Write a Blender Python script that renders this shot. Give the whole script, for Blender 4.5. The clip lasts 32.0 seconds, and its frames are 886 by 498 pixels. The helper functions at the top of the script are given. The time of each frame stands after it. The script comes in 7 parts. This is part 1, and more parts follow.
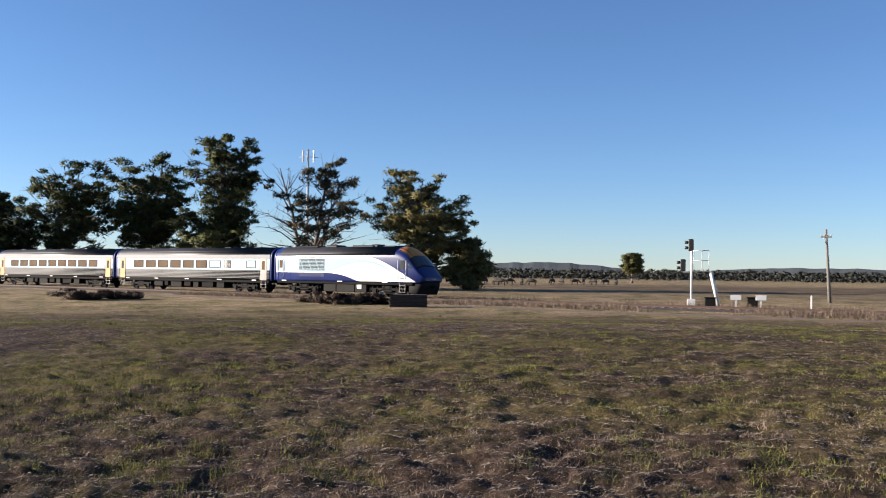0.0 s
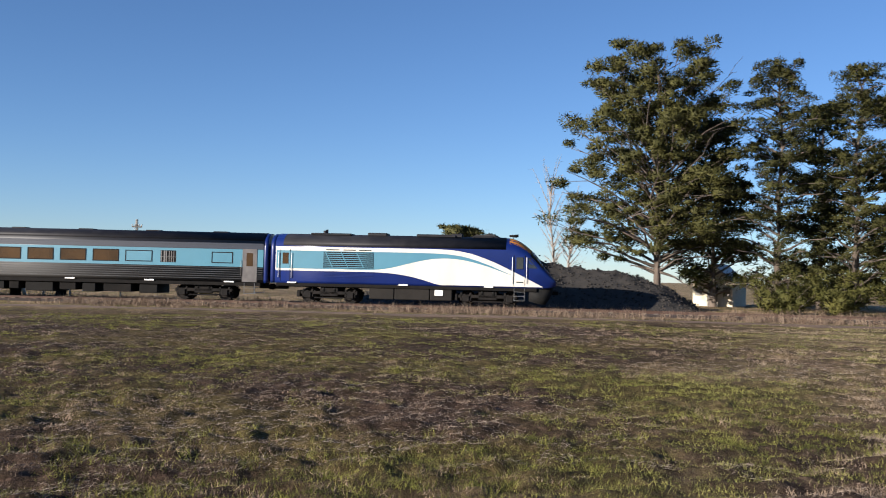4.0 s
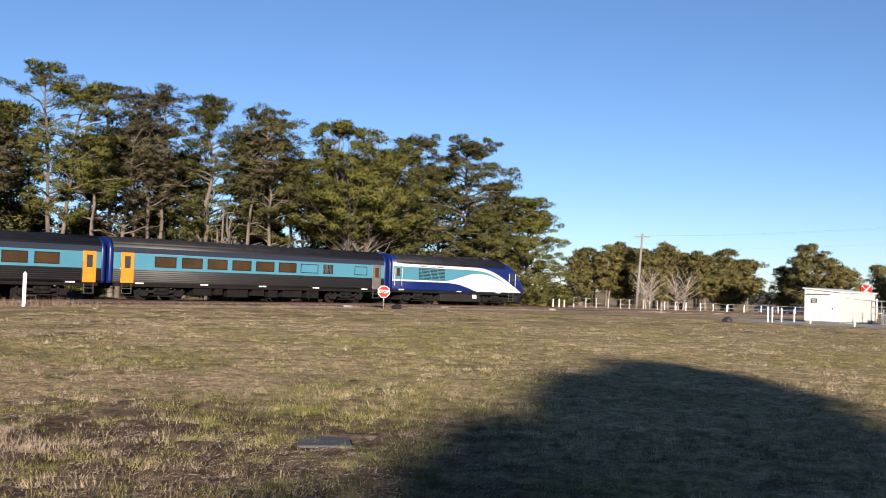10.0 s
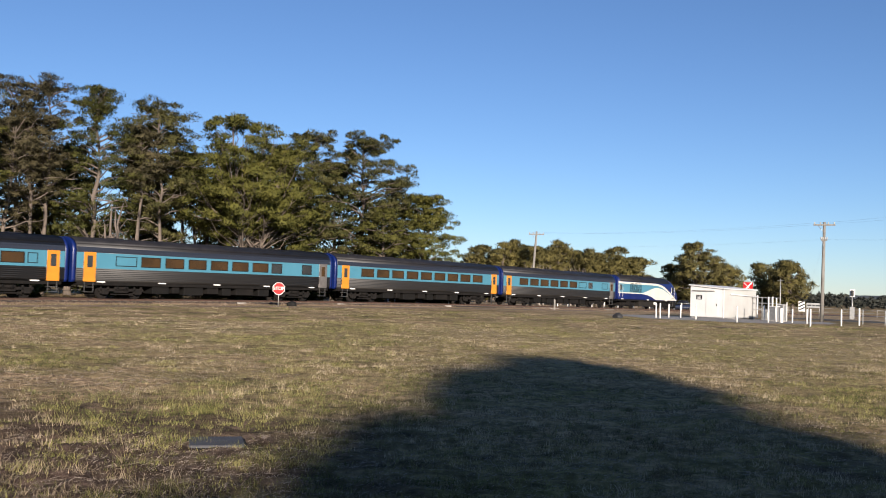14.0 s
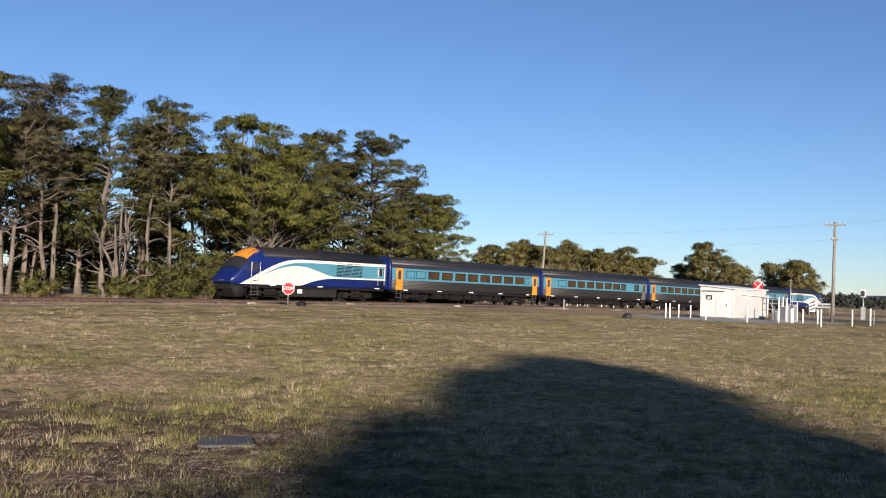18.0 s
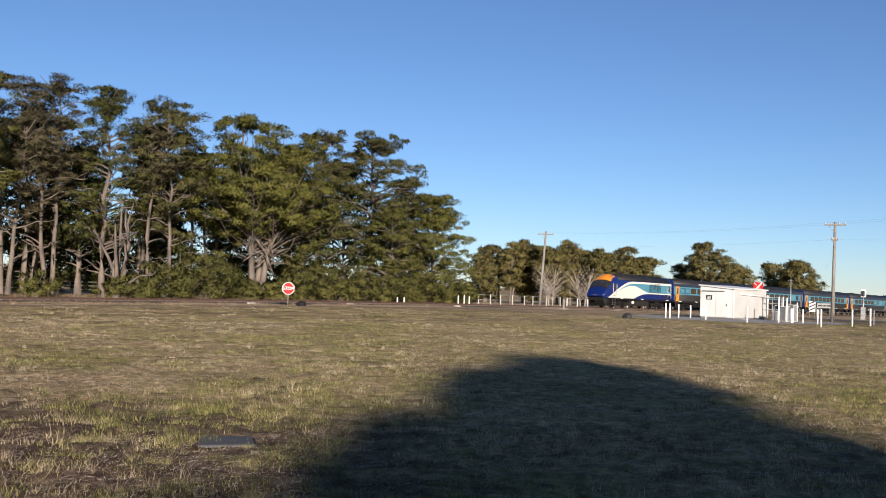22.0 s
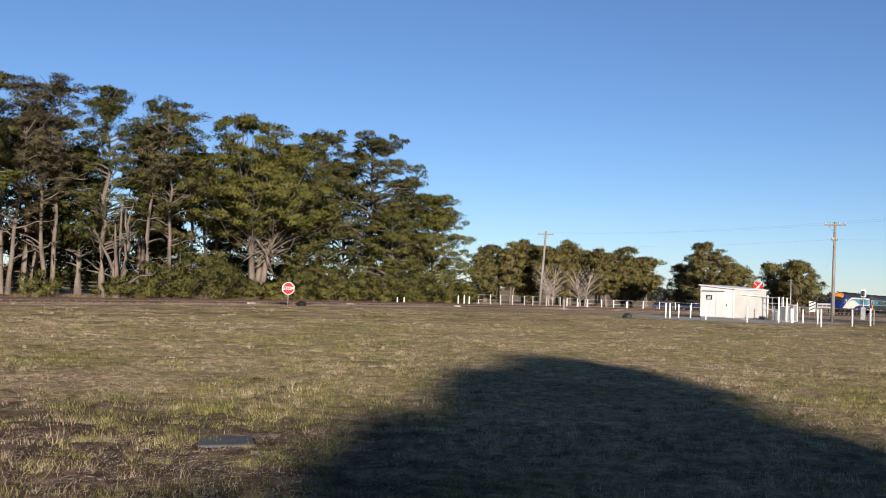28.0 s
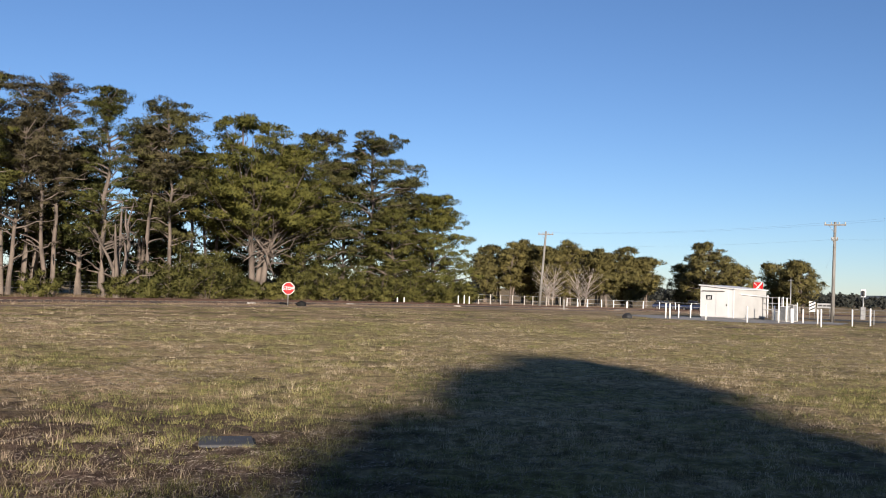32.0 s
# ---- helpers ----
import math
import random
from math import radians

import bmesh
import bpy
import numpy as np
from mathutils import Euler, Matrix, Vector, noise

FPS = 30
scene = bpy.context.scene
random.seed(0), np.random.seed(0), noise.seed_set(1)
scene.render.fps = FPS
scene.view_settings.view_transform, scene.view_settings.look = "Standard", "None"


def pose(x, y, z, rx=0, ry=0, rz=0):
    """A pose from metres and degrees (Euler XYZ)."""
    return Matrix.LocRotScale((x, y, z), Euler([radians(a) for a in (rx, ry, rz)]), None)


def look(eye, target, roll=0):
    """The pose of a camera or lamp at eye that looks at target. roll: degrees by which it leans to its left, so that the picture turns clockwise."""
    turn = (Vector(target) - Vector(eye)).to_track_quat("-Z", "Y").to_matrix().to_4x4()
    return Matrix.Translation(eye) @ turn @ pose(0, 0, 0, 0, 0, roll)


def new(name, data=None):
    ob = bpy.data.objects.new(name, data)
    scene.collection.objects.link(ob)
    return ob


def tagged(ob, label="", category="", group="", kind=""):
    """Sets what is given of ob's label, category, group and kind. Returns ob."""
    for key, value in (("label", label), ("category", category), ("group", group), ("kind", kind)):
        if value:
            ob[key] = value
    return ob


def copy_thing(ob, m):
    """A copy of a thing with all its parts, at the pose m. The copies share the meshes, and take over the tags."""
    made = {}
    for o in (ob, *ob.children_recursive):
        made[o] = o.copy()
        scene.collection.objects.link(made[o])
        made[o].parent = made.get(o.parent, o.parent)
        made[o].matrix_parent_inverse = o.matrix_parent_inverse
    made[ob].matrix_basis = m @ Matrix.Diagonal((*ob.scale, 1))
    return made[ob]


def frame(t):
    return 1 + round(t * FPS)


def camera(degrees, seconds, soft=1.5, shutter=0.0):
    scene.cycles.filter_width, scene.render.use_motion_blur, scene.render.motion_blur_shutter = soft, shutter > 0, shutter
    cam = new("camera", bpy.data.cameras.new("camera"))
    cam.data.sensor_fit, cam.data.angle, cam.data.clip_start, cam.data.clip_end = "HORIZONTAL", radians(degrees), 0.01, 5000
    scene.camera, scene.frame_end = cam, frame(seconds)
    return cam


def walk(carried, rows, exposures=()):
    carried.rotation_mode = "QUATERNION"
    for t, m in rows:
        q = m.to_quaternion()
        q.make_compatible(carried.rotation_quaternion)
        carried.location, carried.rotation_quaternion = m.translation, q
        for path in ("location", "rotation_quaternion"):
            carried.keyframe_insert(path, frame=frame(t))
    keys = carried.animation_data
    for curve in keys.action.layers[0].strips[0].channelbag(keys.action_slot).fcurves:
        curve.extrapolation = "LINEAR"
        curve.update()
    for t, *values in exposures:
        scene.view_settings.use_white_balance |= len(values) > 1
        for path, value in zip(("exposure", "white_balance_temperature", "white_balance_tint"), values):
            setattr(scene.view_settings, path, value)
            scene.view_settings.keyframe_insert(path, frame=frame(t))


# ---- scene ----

def bearing(az, d, z=0.0):
    """A place at azimuth az (degrees, clockwise from +y) and distance d from the camera's stand."""
    return Vector((d * math.sin(radians(az)), d * math.cos(radians(az)), z))


EYE = Vector((0, 0, 1.65))
# seconds, azimuth, pitch, lean
PAN = [(0.0, -107.18, 1.48, 0.75), (0.5, -103.74, 1.45, 0.79), (1.0, -100.06, 1.45, 0.88), (1.5, -95.03, 1.46, 0.92),
       (2.0, -89.68, 1.49, 1.04), (2.5, -83.76, 1.49, 1.04), (4.5, -63.08, 1.65, 1.77), (5.0, -57.79, 1.69, 1.92),
       (5.5, -51.17, 1.76, 1.85), (6.0, -45.42, 1.84, 1.92), (6.5, -39.55, 1.94, 1.94), (7.0, -33.73, 2.04, 1.85),
       (7.5, -28.18, 2.10, 1.73), (8.0, -22.75, 2.15, 1.85), (8.5, -17.51, 2.22, 1.94), (9.0, -12.56, 2.28, 1.87),
       (9.5, -8.97, 2.25, 1.94), (10.0, -5.59, 2.18, 1.85), (10.5, -2.50, 2.17, 1.78), (11.0, 0.17, 2.16, 1.70),
       (11.5, 0.53, 2.05, 1.88), (12.0, 0.55, 2.15, 1.82), (12.5, 0.55, 2.19, 1.84), (13.0, 0.55, 2.19, 1.85),
       (14.0, 0.55, 2.19, 1.85), (14.5, 0.30, 2.19, 1.84), (16.5, 0.0, 2.17, 1.88), (17.0, 0.0, 2.17, 1.88),
       (32.0, 0.0, 2.17, 1.88)]


def aim(az, pitch, lean):
    d = Vector((math.sin(radians(az)) * math.cos(radians(pitch)), math.cos(radians(az)) * math.cos(radians(pitch)), math.sin(radians(pitch))))
    return look(EYE, EYE + d, lean)


cam = camera(49.24, 32.0, soft=1.0, shutter=0.2)
walk(cam, [(t, aim(a, p, r)) for t, a, p, r in PAN], exposures=[(0.0, 1.44, 5550, 16), (2.5, 1.18, 5400, 15), (5.0, 1.18, 5500, 15), (6.0, 1.42, 5750, 16), (7.5, 1.48, 5900, 16), (9.0, 1.38, 5800, 16), (11.5, 1.04, 5650, 16), (32.0, 0.98, 5650, 16)])

# ---- world and sun ----
SUN_AZ, SUN_EL = 167.0, 14.5
world = bpy.data.worlds.new("world")
scene.world = world
world.use_nodes = True
wn = world.node_tree
sky = wn.nodes.new("ShaderNodeTexSky")
sky.sky_type, sky.sun_disc = "NISHITA", False
sky.sun_elevation, sky.sun_rotation = radians(SUN_EL), radians(SUN_AZ)
sky.air_density, sky.dust_density, sky.ozone_density = 0.8, 0.05, 2.8
wn.links.new(sky.outputs[0], wn.nodes["Background"].inputs[0])
wn.nodes["Background"].inputs[1].default_value = 0.052
sun = new("sun", bpy.data.lights.new("sun", "SUN"))
sun.data.energy, sun.data.angle, sun.data.color = 5.0, radians(0.55), (1.0, 0.83, 0.59)
sun_from = Vector((math.sin(radians(SUN_AZ)) * math.cos(radians(SUN_EL)), math.cos(radians(SUN_AZ)) * math.cos(radians(SUN_EL)), math.sin(radians(SUN_EL))))
sun.matrix_world = look(sun_from * 300, (0, 0, 0))

# ---- helpers of this scene ----
def smooth(a, b, v):
    f = min(1.0, max(0.0, (v - a) / (b - a)))
    return f * f * (3 - 2 * f)


def ground_z(x, y):
    """Height of the field: level near the stand, a shade lower towards the line and westwards, falling away beyond the hut."""
    d = math.hypot(x, y)
    u = x * math.sin(radians(22)) + y * math.cos(radians(22))
    fall = 0.012 * min(190.0, 12 * math.log1p(math.exp(min(30.0, (u - 75) / 12))) if u < 400 else 190.0)
    bumps = 0.0
    if d < 90:
        bumps = 0.05 * noise.noise(Vector((x * 0.21, y * 0.21, 3))) + 0.025 * noise.noise(Vector((x * 0.7, y * 0.7, 9)))
        rough = 1.0 + 0.8 * smooth(2.0, -9.0, x + 0.25 * y)
        bumps += 0.03 * rough * noise.noise(Vector((x * 1.7, y * 1.7, 5))) if d < 45 else 0.0
        bumps += 0.035 * rough * noise.noise(Vector((x * 3.4, y * 3.4, 6))) * smooth(38, 24, d) if d < 38 else 0.0
        bumps += 0.02 * rough * noise.noise(Vector((x * 7.0, y * 7.0, 2))) * smooth(24, 16, d) if d < 24 else 0.0
        bumps *= smooth(90, 45, d) if d > 45 else 1.0
    west = 0.42 * min(1.0, max(0.0, -math.degrees(math.atan2(x, y)) / 105.0)) if y > -abs(x) else 0.42 if x < 0 else 0.0
    return -(0.15 + west) * smooth(28, 50, d) - fall + bumps


def box(bm, x0, x1, y0, y1, z0, z1, bevel=0.0):
    vs = [bm.verts.new((x, y, z)) for x in (x0, x1) for y in (y0, y1) for z in (z0, z1)]
    fs = [bm.faces.new([vs[i] for i in q]) for q in ((0, 1, 3, 2), (4, 6, 7, 5), (0, 4, 5, 1), (2, 3, 7, 6), (0, 2, 6, 4), (1, 5, 7, 3))]
    if bevel:
        bmesh.ops.bevel(bm, geom=list({e for f in fs for e in f.edges}), offset=bevel, segments=1, affect="EDGES", clamp_overlap=True)
    return bm


def boxes(*rows, bevel=0.0):
    bm = bmesh.new()
    for r in rows:
        one = bmesh.new()
        box(one, *r, bevel=bevel)
        tmp = bpy.data.meshes.new("tmp")
        one.to_mesh(tmp)
        bm.from_mesh(tmp)
        bpy.data.meshes.remove(tmp)
        one.free()
    return bm


def rod(bm, a, b, r0, r1=None, n=8, caps=True):
    """A tapered round bar from a to b."""
    a, b = Vector(a), Vector(b)
    r1 = r0 if r1 is None else r1
    q = (b - a).to_track_quat("Z", "Y").to_matrix()
    rings = []
    for c, r in ((a, r0), (b, r1)):
        rings.append([bm.verts.new(c + q @ Vector((r * math.cos(2 * math.pi * k / n), r * math.sin(2 * math.pi * k / n), 0))) for k in range(n)])
    for k in range(n):
        f = bm.faces.new((rings[0][k], rings[0][(k + 1) % n], rings[1][(k + 1) % n], rings[1][k]))
        f.smooth = True
    if caps:
        bm.faces.new(rings[0][::-1])
        bm.faces.new(rings[1])
    return bm


def slab(bm, outline, axis, lo, hi):
    """A flat outline (list of 2D points) given depth along axis 'x', 'y' or 'z'."""
    def at(p, h):
        return {"x": (h, p[0], p[1]), "y": (p[0], h, p[1]), "z": (p[0], p[1], h)}[axis]
    a, b = [bm.verts.new(at(p, lo)) for p in outline], [bm.verts.new(at(p, hi)) for p in outline]
    bm.faces.new(a)
    bm.faces.new(b[::-1])
    for k in range(len(a)):
        bm.faces.new((a[k], b[k], b[(k + 1) % len(a)], a[(k + 1) % len(a)]))
    return bm


def finish(bm, name):
    bmesh.ops.recalc_face_normals(bm, faces=bm.faces)
    me = bpy.data.meshes.new(name)
    bm.to_mesh(me)
    bm.free()
    return me


def raw_mesh(name, verts, faces, flat=True, normals=None):
    me = bpy.data.meshes.new(name)
    v, f = np.asarray(verts, dtype=np.float32), np.asarray(faces, dtype=np.int32)
    n = f.shape[1]
    me.vertices.add(len(v))
    me.vertices.foreach_set("co", v.ravel())
    me.loops.add(f.size)
    me.loops.foreach_set("vertex_index", f.ravel())
    me.polygons.add(len(f))
    me.polygons.foreach_set("loop_start", np.arange(0, f.size, n, dtype=np.int32))
    me.polygons.foreach_set("loop_total", np.full(len(f), n, dtype=np.int32))
    if not flat:
        me.polygons.foreach_set("use_smooth", np.ones(len(f), dtype=bool))
    me.update(calc_edges=True)
    if normals is not None:
        me.normals_split_custom_set_from_vertices(np.asarray(normals, dtype=np.float32))
    return me


def part(name, shape, material, parent, label="", at=None):
    """One mesh object under a thing or a part; shape is a bmesh or a mesh."""
    me = finish(shape, name) if isinstance(shape, bmesh.types.BMesh) else shape
    if not me.materials:
        me.materials.append(material)
    ob = new(name, me)
    ob.parent = parent
    if at is not None:
        ob.matrix_basis = at
    return tagged(ob, label=label) if label else ob


def thing(name, m, label, category, group="", kind=""):
    ob = new(name)
    ob.empty_display_size = 0.3
    ob.matrix_basis = m
    return tagged(ob, label=label, category=category, group=group, kind=kind)


def solo(name, shape, material, label, category, m=None, group="", kind=""):
    """A thing that is one mesh."""
    me = finish(shape, name) if isinstance(shape, bmesh.types.BMesh) else shape
    if not me.materials:
        me.materials.append(material)
    ob = new(name, me)
    if m is not None:
        ob.matrix_basis = m
    return tagged(ob, label=label, category=category, group=group, kind=kind)


def stand(x, y, rz=0.0, dz=0.0):
    return pose(x, y, ground_z(x, y) + dz, 0, 0, rz)


# ---- materials ----
def surface(name, c1, c2=None, scale=3.0, rough=0.7, metal=0.0, bump=0.15, fine=40.0, vary=0.0, coat=0.0, spec=0.5, streak=None, island=False):
    """A painted, wooden, stony or leafy surface: two tones in patches, a finer grain on top, and relief."""
    m = bpy.data.materials.new(name)
    m.use_nodes = True
    nt = m.node_tree
    b = nt.nodes["Principled BSDF"]
    c2 = c2 or tuple(v * 0.75 for v in c1)
    tc = nt.nodes.new("ShaderNodeTexCoord")
    mp = nt.nodes.new("ShaderNodeMapping")
    if streak:
        mp.inputs["Scale"].default_value = streak
    nt.links.new(tc.outputs["Object"], mp.inputs[0])
    big, small = nt.nodes.new("ShaderNodeTexNoise"), nt.nodes.new("ShaderNodeTexNoise")
    big.inputs["Scale"].default_value, big.inputs["Detail"].default_value = scale, 5
    small.inputs["Scale"].default_value, small.inputs["Detail"].default_value = fine, 3
    for n in (big, small):
        nt.links.new(mp.outputs[0], n.inputs["Vector"])
    add = nt.nodes.new("ShaderNodeMath")
    add.operation = "MULTIPLY_ADD"
    add.inputs[1].default_value, add.inputs[2].default_value = 0.35, -0.17
    nt.links.new(small.outputs[0], add.inputs[0])
    tot = nt.nodes.new("ShaderNodeMath")
    nt.links.new(add.outputs[0], tot.inputs[0])
    nt.links.new(big.outputs[0], tot.inputs[1])
    last = tot.outputs[0]
    if vary or island:
        src = nt.nodes.new("ShaderNodeNewGeometry" if island else "ShaderNodeObjectInfo")
        rnd = nt.nodes.new("ShaderNodeMath")
        rnd.operation = "MULTIPLY_ADD"
        rnd.inputs[1].default_value = vary or 0.5
        nt.links.new(src.outputs["Random Per Island" if island else "Random"], rnd.inputs[0])
        half = nt.nodes.new("ShaderNodeMath")
        half.operation = "SUBTRACT"
        half.inputs[1].default_value = (vary or 0.5) / 2
        nt.links.new(last, rnd.inputs[2])
        nt.links.new(rnd.outputs[0], half.inputs[0])
        last = half.outputs[0]
    ramp = nt.nodes.new("ShaderNodeValToRGB")
    ramp.color_ramp.elements[0].position, ramp.color_ramp.elements[1].position = 0.32, 0.68
    ramp.color_ramp.elements[0].color, ramp.color_ramp.elements[1].color = (*c1, 1), (*c2, 1)
    nt.links.new(last, ramp.inputs[0])
    nt.links.new(ramp.outputs[0], b.inputs["Base Color"])
    b.inputs["Roughness"].default_value, b.inputs["Metallic"].default_value = rough, metal
    b.inputs["Specular IOR Level"].default_value = spec
    b.inputs["Coat Weight"].default_value = coat
    b.inputs["Coat IOR"].default_value = 1.9
    b.inputs["Coat Roughness"].default_value = 0.42
    if bump:
        bp = nt.nodes.new("ShaderNodeBump")
        bp.inputs["Strength"].default_value, bp.inputs["Distance"].default_value = bump, 0.02
        nt.links.new(small.outputs[0], bp.inputs["Height"])
        nt.links.new(bp.outputs[0], b.inputs["Normal"])
    return m


def leaf_surface(name, dark, light, dry, dry_share=0.10, glow=0.10):
    """Foliage: each leaf tuft has a tone of its own, with some dry ones, and lets some light through."""
    m = bpy.data.materials.new(name)
    m.use_nodes = True
    nt = m.node_tree
    b = nt.nodes["Principled BSDF"]
    geo = nt.nodes.new("ShaderNodeNewGeometry")
    info = nt.nodes.new("ShaderNodeObjectInfo")
    tc = nt.nodes.new("ShaderNodeTexCoord")
    nz = nt.nodes.new("ShaderNodeTexNoise")
    nz.inputs["Scale"].default_value, nz.inputs["Detail"].default_value = 0.9, 3
    nt.links.new(tc.outputs["Object"], nz.inputs["Vector"])
    mix = nt.nodes.new("ShaderNodeMath")
    mix.operation = "MULTIPLY_ADD"
    mix.inputs[1].default_value = 0.07
    nt.links.new(geo.outputs["Random Per Island"], mix.inputs[0])
    nt.links.new(nz.outputs[0], mix.inputs[2])
    mix2 = nt.nodes.new("ShaderNodeMath")
    mix2.operation = "MULTIPLY_ADD"
    mix2.inputs[1].default_value = 0.18
    nt.links.new(info.outputs["Random"], mix2.inputs[0])
    nt.links.new(mix.outputs[0], mix2.inputs[2])
    ramp = nt.nodes.new("ShaderNodeValToRGB")
    r = ramp.color_ramp
    r.elements[0].position, r.elements[1].position = 0.36, 1.0
    r.elements[0].color, r.elements[1].color = (*dark, 1), (*light, 1)
    e = r.elements.new(0.97 - dry_share)
    e.color = (*light, 1)
    r.elements[-1].color = (*dry, 1)
    nt.links.new(mix2.outputs[0], ramp.inputs[0])
    nt.links.new(ramp.outputs[0], b.inputs["Base Color"])
    b.inputs["Roughness"].default_value = 0.6
    b.inputs["Specular IOR Level"].default_value = 0.1
    tr = nt.nodes.new("ShaderNodeBsdfTranslucent")
    nt.links.new(ramp.outputs[0], tr.inputs[0])
    ms = nt.nodes.new("ShaderNodeMixShader")
    ms.inputs[0].default_value = glow
    nt.links.new(b.outputs[0], ms.inputs[1])
    nt.links.new(tr.outputs[0], ms.inputs[2])
    nt.links.new(ms.outputs[0], nt.nodes["Material Output"].inputs[0])
    return m


def side_lit_ground(nt, tc, ragged):
    """How far a place lies on the bare, side-lit side of the field, where shade is put into the colour, 0 to 1, with a
    ragged edge.
    """
    sp = nt.nodes.new("ShaderNodeSeparateXYZ")
    nt.links.new(tc.outputs["Object"], sp.inputs[0])
    a = nt.nodes.new("ShaderNodeMath")
    a.operation = "MULTIPLY_ADD"
    a.inputs[1].default_value = 0.75
    nt.links.new(sp.outputs[0], a.inputs[0])
    nt.links.new(sp.outputs[1], a.inputs[2])
    b = nt.nodes.new("ShaderNodeMath")
    b.operation = "MULTIPLY_ADD"
    b.inputs[1].default_value = 22.0
    nt.links.new(ragged, b.inputs[0])
    nt.links.new(a.outputs[0], b.inputs[2])
    r = nt.nodes.new("ShaderNodeMapRange")
    r.interpolation_type = "SMOOTHSTEP"
    r.inputs[1].default_value, r.inputs[2].default_value, r.inputs[3].default_value, r.inputs[4].default_value = 21.0, 9.5, 0.0, 0.92
    nt.links.new(b.outputs[0], r.inputs[0])
    ln = nt.nodes.new("ShaderNodeVectorMath")
    ln.operation = "LENGTH"
    nt.links.new(tc.outputs["Object"], ln.inputs[0])
    far = nt.nodes.new("ShaderNodeMapRange")
    far.inputs[1].default_value, far.inputs[2].default_value, far.inputs[3].default_value, far.inputs[4].default_value = 45.0, 62.0, 1.0, 0.0
    nt.links.new(ln.outputs["Value"], far.inputs[0])
    both = nt.nodes.new("ShaderNodeMath")
    both.operation = "MULTIPLY"
    nt.links.new(r.outputs[0], both.inputs[0])
    nt.links.new(far.outputs[0], both.inputs[1])
    return both.outputs[0]


def patch(nt, tc, centre, size, rough):
    """A patch of the field with a ragged edge, 1 at its middle."""
    d = nt.nodes.new("ShaderNodeVectorMath")
    d.operation = "DISTANCE"
    d.inputs[1].default_value = (centre.x, centre.y, -0.1)
    nt.links.new(tc.outputs["Object"], d.inputs[0])
    a = nt.nodes.new("ShaderNodeMath")
    a.operation = "MULTIPLY_ADD"
    a.inputs[1].default_value = size * 2.6
    nt.links.new(rough, a.inputs[0])
    nt.links.new(d.outputs["Value"], a.inputs[2])
    r = nt.nodes.new("ShaderNodeMapRange")
    r.inputs[1].default_value, r.inputs[2].default_value, r.inputs[3].default_value, r.inputs[4].default_value = size * 2.7, size * 1.7, 0.0, 0.85
    nt.links.new(a.outputs[0], r.inputs[0])
    return r.outputs[0]


